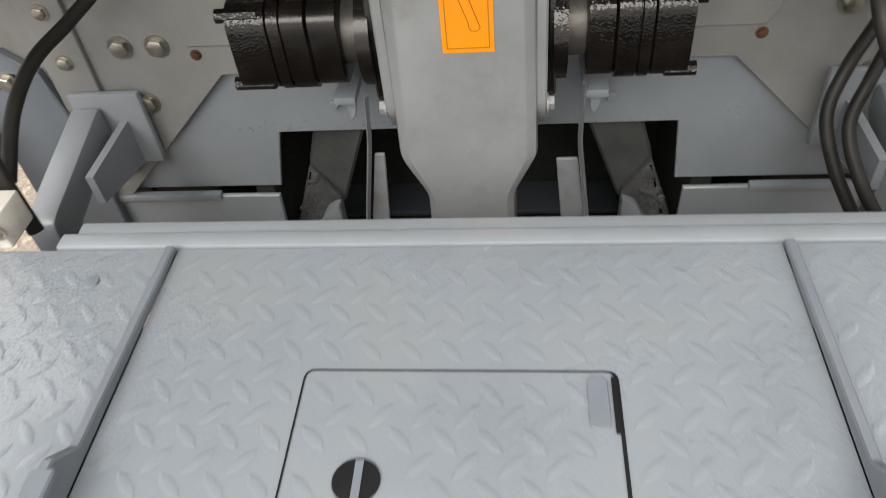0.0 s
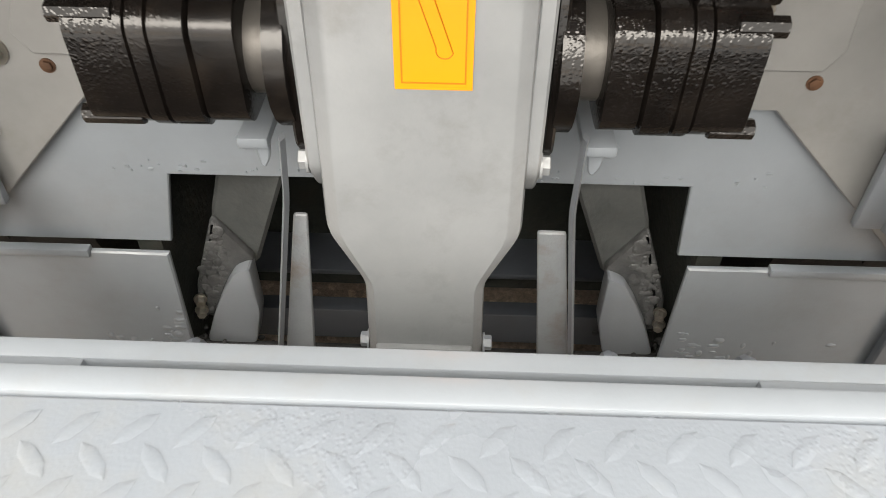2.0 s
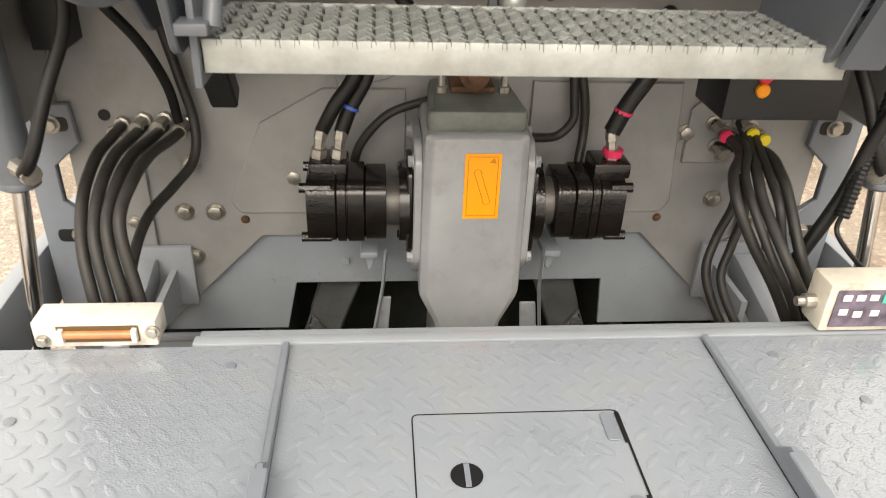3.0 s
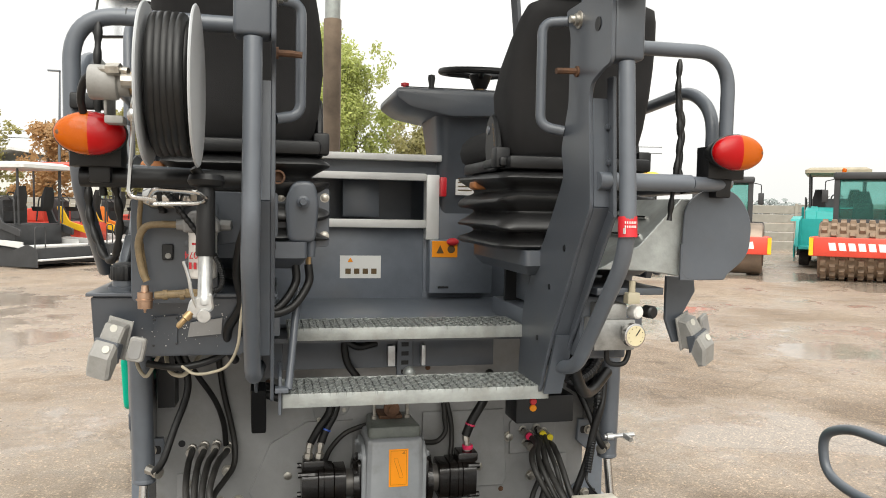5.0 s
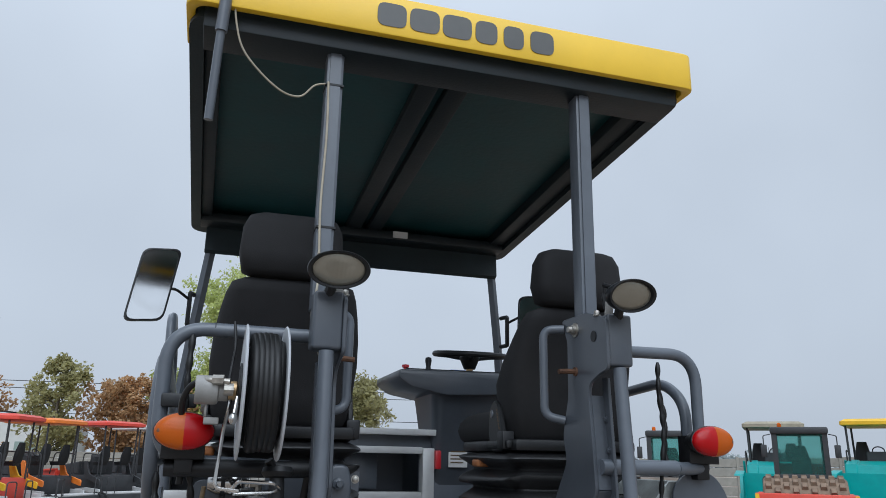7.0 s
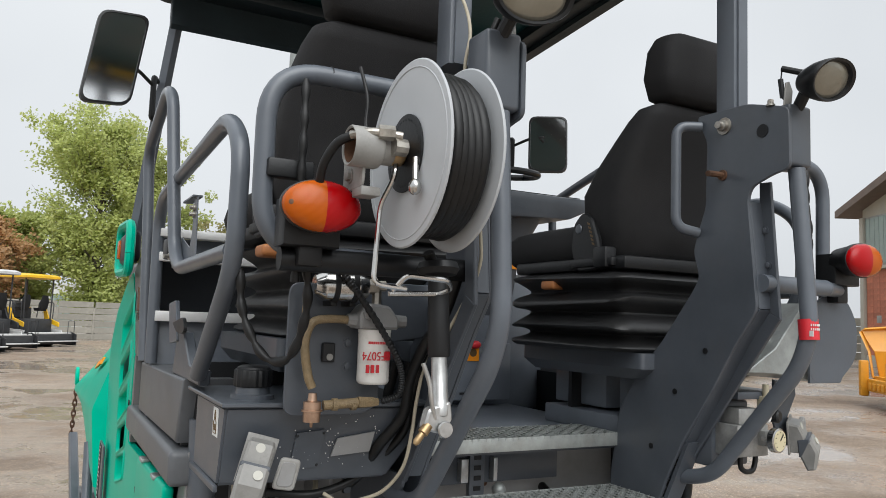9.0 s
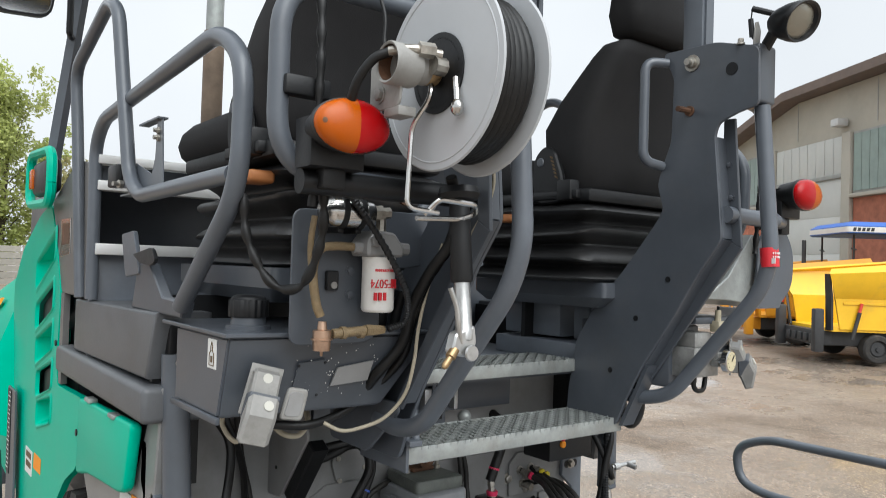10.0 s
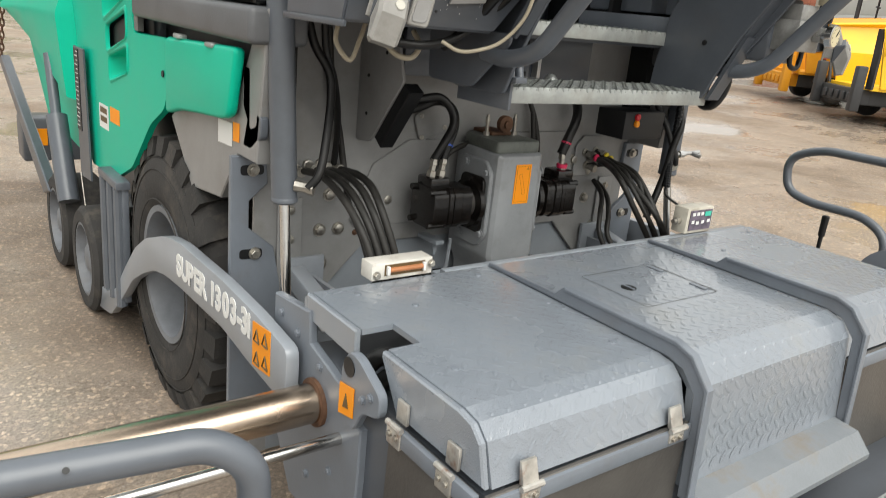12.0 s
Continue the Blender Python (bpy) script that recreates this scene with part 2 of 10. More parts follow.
def lens(name, col, rough=0.12, pitch=95, relief=0.10, across="X", clear=0.0):
    m = bpy.data.materials.new(name)
    m.use_nodes = True
    n, l = m.node_tree.nodes, m.node_tree.links
    p = n["Principled BSDF"]
    p.inputs["Base Color"].default_value = (*col, 1)
    p.inputs["Roughness"].default_value = rough
    p.inputs["Coat Weight"].default_value = 0.05
    p.inputs["Transmission Weight"].default_value = clear
    p.inputs["IOR"].default_value = 1.4
    p.inputs["Specular IOR Level"].default_value = 0.25
    at, wave, b = n.new("ShaderNodeTexCoord"), n.new("ShaderNodeTexWave"), n.new("ShaderNodeBump")
    wave.inputs["Scale"].default_value = pitch
    wave.bands_direction = across
    l.new(at.outputs["Object"], wave.inputs["Vector"])
    b.inputs["Strength"].default_value, b.inputs["Distance"].default_value = relief, 0.001 + 0.004 * (relief > 0.2)
    l.new(wave.outputs["Fac"], b.inputs["Height"])
    l.new(b.outputs[0], p.inputs["Normal"])
    return m


AMBER = lens("amber_lens", (0.80, 0.155, 0.001), 0.10, 150, 0.16, "Z", 0.5)
REDL = lens("red_lens", (0.66, 0.003, 0.006), 0.10, 150, 0.16, "Z", 0.5)
LAMPGLASS = lens("ribbed_lamp_glass", (0.27, 0.255, 0.21), 0.14, 26, 0.10, "X")
LAMPGLASS.node_tree.nodes["Principled BSDF"].inputs["Metallic"].default_value = 0.5
MIRROR = mat("mirror_glass", (0.86, 0.87, 0.88), 0.02, metal=1.0, var=0.02, bump=0.0)
MIRROR.node_tree.nodes["Principled BSDF"].inputs["Roughness"].default_value = 0.02


def ground_material():
    m = bpy.data.materials.new("wet_yard_ground")
    m.use_nodes = True
    n, l = m.node_tree.nodes, m.node_tree.links
    p = n["Principled BSDF"]
    at = n.new("ShaderNodeTexCoord")

    def tex(scale, detail=6, rough=0.6):
        t = n.new("ShaderNodeTexNoise")
        t.inputs["Scale"].default_value, t.inputs["Detail"].default_value, t.inputs["Roughness"].default_value = scale, detail, rough
        l.new(at.outputs["Object"], t.inputs["Vector"])
        return t.outputs["Fac"]

    def ramp(f, a, b, ca, cb):
        r = n.new("ShaderNodeValToRGB")
        r.color_ramp.elements[0].position, r.color_ramp.elements[0].color = a, (*ca, 1)
        r.color_ramp.elements[1].position, r.color_ramp.elements[1].color = b, (*cb, 1)
        l.new(f, r.inputs[0])
        return r.outputs[0]

    def mix(f, a, b, mode="MIX"):
        x = n.new("ShaderNodeMix")
        x.data_type, x.blend_type = "RGBA", mode
        l.new(f, x.inputs["Factor"])
        l.new(a, x.inputs["A"])
        l.new(b, x.inputs["B"])
        return x.outputs["Result"]

    base = ramp(tex(0.35), 0.35, 0.68, (0.250, 0.190, 0.142), (0.415, 0.340, 0.272))
    vor = n.new("ShaderNodeTexVoronoi")
    vor.inputs["Scale"].default_value = 62
    l.new(at.outputs["Object"], vor.inputs["Vector"])
    grit = ramp(tex(70, 10, 0.82), 0.36, 0.66, (0.36, 0.34, 0.33), (1.42, 1.36, 1.28))
    pale = ramp(vor.outputs["Color"], 0.68, 0.92, (0.94, 0.94, 0.94), (1.9, 1.82, 1.7))
    stone = n.new("ShaderNodeMix")
    stone.data_type, stone.blend_type = "RGBA", "MULTIPLY"
    stone.inputs["Factor"].default_value = 1.0
    l.new(grit, stone.inputs["A"])
    l.new(pale, stone.inputs["B"])
    stone = stone.outputs["Result"]
    x = n.new("ShaderNodeMix")
    x.data_type, x.blend_type = "RGBA", "MULTIPLY"
    x.inputs["Factor"].default_value = 0.9
    l.new(stone, x.inputs["B"])
    mud = ramp(tex(2.1, 10, 0.75), 0.50, 0.70, (0, 0, 0), (0.7, 0.7, 0.7))
    dark = n.new("ShaderNodeRGB")
    dark.outputs[0].default_value = (0.125, 0.094, 0.068, 1)
    col = mix(mud, base, dark.outputs[0])
    wet = ramp(tex(0.26, 8, 0.66), 0.41, 0.56, (0, 0, 0), (1, 1, 1))
    # colour of the wet patches, greyed and lightened to add sky glare
    damp_glare = n.new("ShaderNodeRGB")
    damp_glare.outputs[0].default_value = (0.300, 0.270, 0.242, 1)
    half = n.new("ShaderNodeMath")
    half.operation = "MULTIPLY"
    half.inputs[1].default_value = 0.6
    l.new(wet, half.inputs[0])
    col = mix(half.outputs[0], col, damp_glare.outputs[0])
    # cracks and dark stains
    warp = n.new("ShaderNodeTexNoise")
    warp.inputs["Scale"].default_value, warp.inputs["Detail"].default_value = 1.5, 6
    l.new(at.outputs["Object"], warp.inputs["Vector"])
    bend = n.new("ShaderNodeVectorMath")
    bend.operation = "MULTIPLY_ADD"
    bend.inputs[1].default_value = (0.9, 0.9, 0.0)
    l.new(warp.outputs["Color"], bend.inputs[0])
    l.new(at.outputs["Object"], bend.inputs[2])
    crack = n.new("ShaderNodeTexVoronoi")
    crack.feature, crack.inputs["Scale"].default_value = "DISTANCE_TO_EDGE", 0.55
    l.new(bend.outputs[0], crack.inputs["Vector"])
    line = ramp(crack.outputs["Distance"], 0.0, 0.008, (0.45, 0.45, 0.45), (0, 0, 0))
    col = mix(line, col, dark.outputs[0])
    stain = ramp(tex(0.9, 12, 0.8), 0.56, 0.66, (0, 0, 0), (0.55, 0.55, 0.55))
    col = mix(stain, col, dark.outputs[0])
    l.new(col, x.inputs["A"])
    l.new(x.outputs["Result"], p.inputs["Base Color"])
    r = n.new("ShaderNodeMapRange")
    r.inputs["To Min"].default_value, r.inputs["To Max"].default_value = 0.74, 0.13
    l.new(wet, r.inputs["Value"])
    l.new(r.outputs[0], p.inputs["Roughness"])
    p.inputs["Specular IOR Level"].default_value = 0.5
    dry = n.new("ShaderNodeMath")
    dry.operation = "SUBTRACT"
    dry.inputs[0].default_value = 1.0
    l.new(wet, dry.inputs[1])
    b = n.new("ShaderNodeBump")
    b.inputs["Distance"].default_value = 0.010
    l.new(dry.outputs[0], b.inputs["Strength"])
    l.new(grit, b.inputs["Height"])
    l.new(b.outputs[0], p.inputs["Normal"])
    return m


# ---- mesh tools ----
def box(bm, x0, x1, y0, y1, z0, z1, bevel=0.0, seg=2):
    v = [bm.verts.new((x, y, z)) for z in (z0, z1) for y in (y0, y1) for x in (x0, x1)]
    fs = [bm.faces.new([v[i] for i in q]) for q in ((0, 2, 3, 1), (4, 5, 7, 6), (0, 1, 5, 4), (2, 6, 7, 3), (0, 4, 6, 2), (1, 3, 7, 5))]
    if bevel:
        es = list({e for f in fs for e in f.edges})
        bmesh.ops.bevel(bm, geom=es, offset=bevel, segments=seg, affect="EDGES", profile=0.5)
    return bm


def slab(bm, outline, axis, a, b, bevel=0.0, seg=1):
    """An outline in the two other axes (in x, y, z order), given depth from a to b along axis."""
    def put(u, w, d):
        return {"x": (d, u, w), "y": (u, d, w), "z": (u, w, d)}[axis]
    lo = [bm.verts.new(put(u, w, a)) for u, w in outline]
    hi = [bm.verts.new(put(u, w, b)) for u, w in outline]
    fs = [bm.faces.new(lo), bm.faces.new(hi)]
    k = len(outline)
    for i in range(k):
        fs.append(bm.faces.new((lo[i], lo[(i + 1) % k], hi[(i + 1) % k], hi[i])))
    bmesh.ops.recalc_face_normals(bm, faces=fs)
    if bevel:
        es = list(set(fs[0].edges) | set(fs[1].edges))
        bmesh.ops.bevel(bm, geom=es, offset=bevel, segments=seg, affect="EDGES", profile=0.5)
    return bm


def rounded(pts, r, n=5):
    """A closed outline with its corners rounded."""
    out = []
    k = len(pts)
    for i in range(k):
        a, p, b = Vector(pts[i - 1]), Vector(pts[i]), Vector(pts[(i + 1) % k])
        d1, d2 = (a - p), (b - p)
        q = min(r, d1.length * 0.48, d2.length * 0.48)
        s, e = p + d1.normalized() * q, p + d2.normalized() * q
        for j in range(n + 1):
            t = j / n
            out.append(tuple((1 - t) ** 2 * s + 2 * t * (1 - t) * p + t * t * e))
    return out


def bent(pts, r, n=6):
    """An open line through points with its corners rounded."""
    pts = [Vector(p) for p in pts]
    out = [pts[0]]
    for i in range(1, len(pts) - 1):
        a, p, b = pts[i - 1], pts[i], pts[i + 1]
        q = min(r, (a - p).length * 0.48, (b - p).length * 0.48)
        s, e = p + (a - p).normalized() * q, p + (b - p).normalized() * q
        for j in range(n + 1):
            t = j / n
            out.append((1 - t) ** 2 * s + 2 * t * (1 - t) * p + t * t * e)
    return out + [pts[-1]]


def flowing(pts, n=8):
    """A smooth line through points."""
    p = [Vector(q) for q in pts]
    p = [2 * p[0] - p[1]] + p + [2 * p[-1] - p[-2]]
    out = []
    for i in range(1, len(p) - 2):
        for j in range(n):
            t = j / n
            a, b, c, d = p[i - 1], p[i], p[i + 1], p[i + 2]
            out.append(0.5 * (2 * b + (c - a) * t + (2 * a - 5 * b + 4 * c - d) * t * t + (3 * b - a - 3 * c + d) * t ** 3))
    return out + [p[-2]]


def sweep(bm, line, r, seg=12, radii=None, flat=1.0):
    """A tube along a line, capped."""
    line = [Vector(p) for p in line]
    n = len(line)
    t0 = (line[1] - line[0]).normalized()
    up = Vector((0, 0, 1)) if abs(t0.z) < 0.9 else Vector((0, 1, 0))
    u = t0.cross(up).normalized()
    rings = []
    for i, p in enumerate(line):
        t = (line[min(i + 1, n - 1)] - line[max(i - 1, 0)]).normalized()
        u = (u - t * u.dot(t)).normalized()
        w = t.cross(u)
        q = radii[i] if radii else r
        rings.append([bm.verts.new(p + u * math.cos(2 * math.pi * k / seg) * q + w * math.sin(2 * math.pi * k / seg) * q * flat) for k in range(seg)])
    for a, b in zip(rings, rings[1:]):
        for k in range(seg):
            bm.faces.new((a[k], a[(k + 1) % seg], b[(k + 1) % seg], b[k]))
    bm.faces.new(rings[0][::-1])
    bm.faces.new(rings[-1])
    return bm


def rod(bm, a, b, r, seg=14, r2=None):
    return sweep(bm, [a, b], r, seg, [r, r if r2 is None else r2])


def turned(bm, prof, at, axis, seg=24):
    """A turned solid: prof is (distance along axis, radius)."""
    at, w = Vector(at), Vector(axis).normalized()
    u = w.orthogonal().normalized()
    v = w.cross(u)
    rings = []
    for d, r in prof:
        if r < 1e-5:
            rings.append([bm.verts.new(at + w * d)])
        else:
            rings.append([bm.verts.new(at + w * d + (u * math.cos(2 * math.pi * k / seg) + v * math.sin(2 * math.pi * k / seg)) * r) for k in range(seg)])
    for a, b in zip(rings, rings[1:]):
        for k in range(seg):
            j = (k + 1) % seg
            if len(a) == 1 and len(b) == 1:
                continue
            if len(a) == 1:
                bm.faces.new((a[0], b[j], b[k]))
            elif len(b) == 1:
                bm.faces.new((a[k], a[j], b[0]))
            else:
                bm.faces.new((a[k], a[j], b[j], b[k]))
    if len(rings[0]) > 1:
        bm.faces.new(rings[0][::-1])
    if len(rings[-1]) > 1:
        bm.faces.new(rings[-1])
    return bm


def hexbolt(bm, at, axis, r=0.014, h=0.010):
    """A hexagon head on a washer."""
    turned(bm, [(0, r * 1.35), (h * 0.25, r * 1.35)], at, axis, 14)
    turned(bm, [(h * 0.25, r), (h * 0.9, r), (h, r * 0.85)], at, axis, 6)
    return bm


def blob(bm, c, s, seg=16, rings=10, power=1.0):
    """A rounded body with half sizes s; power under 1 squares it off."""
    def f(a):
        return math.copysign(abs(a) ** power, a)
    c = Vector(c)
    rows = []
    for i in range(1, rings):
        th = math.pi * i / rings
        rows.append([bm.verts.new(c + Vector((s[0] * f(math.sin(th)) * f(math.cos(2 * math.pi * k / seg)), s[1] * f(math.sin(th)) * f(math.sin(2 * math.pi * k / seg)), s[2] * f(math.cos(th))))) for k in range(seg)])
    top, bot = bm.verts.new(c + Vector((0, 0, s[2]))), bm.verts.new(c - Vector((0, 0, s[2])))
    for a, b in zip(rows, rows[1:]):
        for k in range(seg):
            bm.faces.new((a[k], b[k], b[(k + 1) % seg], a[(k + 1) % seg]))
    for k in range(seg):
        bm.faces.new((top, rows[0][k], rows[0][(k + 1) % seg]))
        bm.faces.new((bot, rows[-1][(k + 1) % seg], rows[-1][k]))
    return bm


def loft(bm, rings):
    rows = [[bm.verts.new(p) for p in r] for r in rings]
    k = len(rows[0])
    for a, b in zip(rows, rows[1:]):
        for i in range(k):
            bm.faces.new((a[i], a[(i + 1) % k], b[(i + 1) % k], b[i]))
    bm.faces.new(rows[0][::-1])
    bm.faces.new(rows[-1])
    return bm


def part(name, bm, material, parent=None, label="", angle=35, kind=""):
    """Link a bmesh as one mesh object under a thing or a part."""
    if isinstance(bm, list):
        me = bpy.data.meshes.new(name)
        me.from_pydata(bm[0], [], bm[1])
    else:
        bmesh.ops.recalc_face_normals(bm, faces=bm.faces)
        me = bpy.data.meshes.new(name)
        bm.to_mesh(me)
        bm.free()
    me.materials.append(material)
    me.polygons.foreach_set("use_smooth", [True] * len(me.polygons))
    me.set_sharp_from_angle(angle=radians(angle))
    ob = new(name, me)
    ob.parent = parent
    return tagged(ob, label, kind=kind)


def thing(name, label, category, group="", kind="", at=(0, 0, 0)):
    ob = new(name)
    ob.empty_display_size = 0.2
    ob.location = at
    return tagged(ob, label, category, group, kind)


def B():
    return bmesh.new()


def lettering(name, text, height, m, material, parent, thick=0.001, squeeze=1.0, bold=0.0):
    """Raised writing: m takes its plane (x along the line, y up) to the world."""
    cu = bpy.data.curves.new(name, "FONT")
    cu.body, cu.size, cu.extrude, cu.align_x, cu.align_y = text, height / 0.72, thick, "CENTER", "CENTER"
    cu.offset = bold
    tmp = new(name, cu)
    me = bpy.data.meshes.new_from_object(tmp.evaluated_get(bpy.context.evaluated_depsgraph_get()))
    bpy.data.objects.remove(tmp)
    me.transform(m @ Matrix.Diagonal((squeeze, 1, 1, 1)))
    me.materials.clear()
    me.materials.append(material)
    ob = new(name, me)
    ob.parent = parent
    return ob


def plane_to(o, u, v):
    """The matrix that takes x, y to directions u, v at o."""
    u, v = Vector(u).normalized(), Vector(v).normalized()
    w = u.cross(v)
    return Matrix(((u.x, v.x, w.x, o[0]), (u.y, v.y, w.y, o[1]), (u.z, v.z, w.z, o[2]), (0, 0, 0, 1)))


# ---- ground ----
g = B()
GX = [-3500, -900, -250, -80, -30, -12, -5, 0, 1.5, 2.5, 3.5, 6, 10, 15, 22, 30, 45, 60, 120, 300, 900, 3500]
GY = [-3500, -900, -250, -60, -20, -8, -2, 3, 9, 16, 25, 38, 60, 120, 300, 900, 3500]


def slope(x):
    return 0.03 * max(0.0, x - 2.5) if x < 60 else 0.03 * 57.5


grid = [[g.verts.new((x, y, slope(x) - (0.004 if x == 2.5 else 0))) for x in GX] for y in GY]
for j in range(len(GY) - 1):
    for i in range(len(GX) - 1):
        g.faces.new((grid[j][i], grid[j][i + 1], grid[j + 1][i + 1], grid[j + 1][i]))
tagged(part("ground", g, ground_material()), "wet grey-brown compacted gravel and asphalt yard", "ground", kind="structure")

# ---- paver: tractor ----
paver = thing("asphalt_paver", "dark grey and green wheeled asphalt paver parked on the yard", "paver")


def bolts(spots, axis, parent, r=0.014, h=0.010, name="bolt", material=BOLT):
    for s in spots:
        part(name, hexbolt(B(), s, axis, r, h), material, parent)


# rear wall with the conveyor outlet: the plate is cut back over a recessed panel
bm = B()
slab(bm, [(-0.80, 0.10), (-0.80, 0.49), (-0.678, 0.612), (-0.457, 0.834), (0.465, 0.836), (0.69, 0.612), (0.80, 0.49), (0.80, 0.10), (0.86, 0.10), (0.86, 1.62), (-0.86, 1.62), (-0.86, 0.10)], "y", 0.0, 0.016, 0.002)
rear = part("rear_wall", bm, PLATE, paver, "grey painted steel rear wall with oil stains")
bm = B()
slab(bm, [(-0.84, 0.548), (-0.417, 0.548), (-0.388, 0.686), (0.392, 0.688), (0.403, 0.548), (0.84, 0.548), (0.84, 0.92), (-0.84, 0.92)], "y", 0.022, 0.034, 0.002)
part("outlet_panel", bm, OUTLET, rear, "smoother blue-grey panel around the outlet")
# lower flaps beside the outlet, their upper edge folded forwards
for s in (-1, 1):
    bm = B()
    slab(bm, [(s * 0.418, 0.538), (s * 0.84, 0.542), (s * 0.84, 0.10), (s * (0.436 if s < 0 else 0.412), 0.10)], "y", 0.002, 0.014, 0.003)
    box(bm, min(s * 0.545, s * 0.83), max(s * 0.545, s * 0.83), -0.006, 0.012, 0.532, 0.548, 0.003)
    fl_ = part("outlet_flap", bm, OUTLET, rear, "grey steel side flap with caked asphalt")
    rnd = random.Random(50 + s)
    bm = B()
    for i in range(150):
        x, z = s * (0.43 + abs(rnd.gauss(0, 0.09))), 0.22 + abs(rnd.gauss(0, 0.07))
        if abs(x) < 0.80:
            blob(bm, (x, 0.002, z), (rnd.uniform(0.003, 0.012), 0.002, rnd.uniform(0.003, 0.009)), 6, 4)
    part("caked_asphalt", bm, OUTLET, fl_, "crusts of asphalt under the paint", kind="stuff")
# weld spatter along the edge of the outlet
rnd = random.Random(61)
bm = B()
for i in range(60):
    x = rnd.uniform(-0.50, 0.50)
    blob(bm, (x, 0.021, 0.692 + abs(rnd.gauss(0, 0.012))), (rnd.uniform(0.001, 0.006), 0.0015, rnd.uniform(0.001, 0.003)), 5, 4)
part("weld_spatter", bm, CHANNEL, rear, kind="stuff")
# the tunnel behind, its caked lining coloured darker to deepen the recess shade
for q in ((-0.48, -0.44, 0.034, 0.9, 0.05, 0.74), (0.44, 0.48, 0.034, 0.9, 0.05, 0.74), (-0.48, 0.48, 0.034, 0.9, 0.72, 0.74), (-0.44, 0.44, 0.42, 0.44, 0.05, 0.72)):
    part("tunnel_wall", box(B(), *q), TUNNEL, rear, "tunnel wall caked with asphalt, its colour darkened for shade")
bm = B()
box(bm, -0.42, 0.42, 0.30, 0.42, 0.20, 0.215, 0.003)
box(bm, -0.42, 0.42, 0.20, 0.24, 0.105, 0.195, 0.004)
part("conveyor_edge", bm, DARK, rear, "dull grey conveyor edge")
bm = B()
rod(bm, (-0.46, 0.035, 0.262), (0.46, 0.035, 0.262), 0.016, 12)
box(bm, -0.46, 0.46, 0.01, 0.06, 0.20, 0.245, 0.004)
part("conveyor_edge", bm, SOIL, rear, "caked cross bar below the outlet")
for s in (-1, 1):
    # auger paddles hanging in the outlet
    bm = B()
    pts = [(s * 0.225, 0.66), (s * 0.335, 0.66), (s * 0.362, 0.572), (s * 0.375, 0.51), (s * 0.41, 0.37), (s * 0.425, 0.30), (s * 0.40, 0.29), (s * 0.352, 0.40), (s * 0.300, 0.455)]
    slab(bm, pts, "y", 0.08, 0.105, 0.006)
    pad = part("auger_paddle", bm, PADDLE, rear, "grey cast auger blade, half caked with asphalt")
    foot = [(s * 0.306, 0.475), (s * 0.336, 0.46), (s * 0.362, 0.415), (s * 0.392, 0.35), (s * 0.418, 0.276), (s * 0.325, 0.274), (s * 0.305, 0.36)]
    part("blade_foot", slab(B(), rounded(foot, 0.012, 3), "y", 0.038, 0.078, 0.004, 2), NEWPAINT, pad, "worn light grey wear foot")
    bm = B()
    rnd = random.Random(3 + s)
    # a crust that fills the corner between blade and foot
    part("asphalt_crust", slab(B(), rounded([(s * 0.362, 0.565), (s * 0.300, 0.47), (s * 0.352, 0.425), (s * 0.40, 0.33), (s * 0.432, 0.305), (s * 0.420, 0.40), (s * 0.385, 0.50)], 0.012, 3), "y", 0.062, 0.084, 0.008, 2), CRUST, pad)
    for i in range(120):
        f, g = rnd.random(), rnd.random()
        z = 0.540 - 0.20 * f
        x = 0.352 + 0.056 * f + (g - 0.55) * 0.045 * math.sin(math.pi * min(1, f * 1.1))
        q = rnd.uniform(0.003, 0.008)
        blob(bm, (s * x, 0.0625, z), (q * rnd.uniform(0.8, 1.8), q * 0.35, q * rnd.uniform(0.8, 1.5)), 9, 6)
    part("caked_asphalt", bm, CRUST, pad, "lumpy crust under grey paint", angle=120, kind="stuff")
    for x, z in ((0.416, 0.375), (0.420, 0.345)):
        part("bolt", hexbolt(B(), (s * x, 0.058, z), (s * -0.3, -1, 0), 0.009, 0.018), BOLT, pad)
    # chain guard strips
    bm = B()
    strip = [(-0.165, -0.12, 0.86), (-0.172, -0.12, 0.767), (-0.226, -0.12, 0.44)] if s < 0 else [(0.198, -0.12, 0.87), (0.196, -0.12, 0.753), (0.234, -0.12, 0.42)]
    sweep(bm, bent(strip, 0.02, 3), 0.0045, 4, flat=2.6)
    part("guard_strip", bm, NEWPAINT, rear, "narrow bent steel strip")
    bm = B()
    guard = [(-0.172, 0.722), (-0.153, 0.722), (-0.174, 0.434), (-0.22, 0.434)] if s < 0 else [(0.157, 0.702), (0.196, 0.702), (0.234, 0.40), (0.183, 0.40)]
    slab(bm, rounded(guard, 0.004, 2), "y", -0.104, -0.096, 0.002)
    part("guard_plate", bm, GUARD, rear, "light grey guard plate with rust stains")
    bm = B()
    xa, xb = (-0.224, -0.185) if s < 0 else (0.198, 0.240)
    box(bm, xa, xb, -0.115, 0.02, 0.836, 0.852, 0.004)
    slab(bm, rounded([(xa + 0.010, 0.836), (xb - 0.006, 0.836), (xb - 0.010, 0.80), (xb - 0.018, 0.785), (xa + 0.016, 0.79)], 0.006, 3), "y", -0.085, -0.075, 0.002)
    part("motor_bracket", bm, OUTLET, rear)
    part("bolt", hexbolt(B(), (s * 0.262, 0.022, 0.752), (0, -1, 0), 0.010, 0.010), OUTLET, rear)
bm = B()
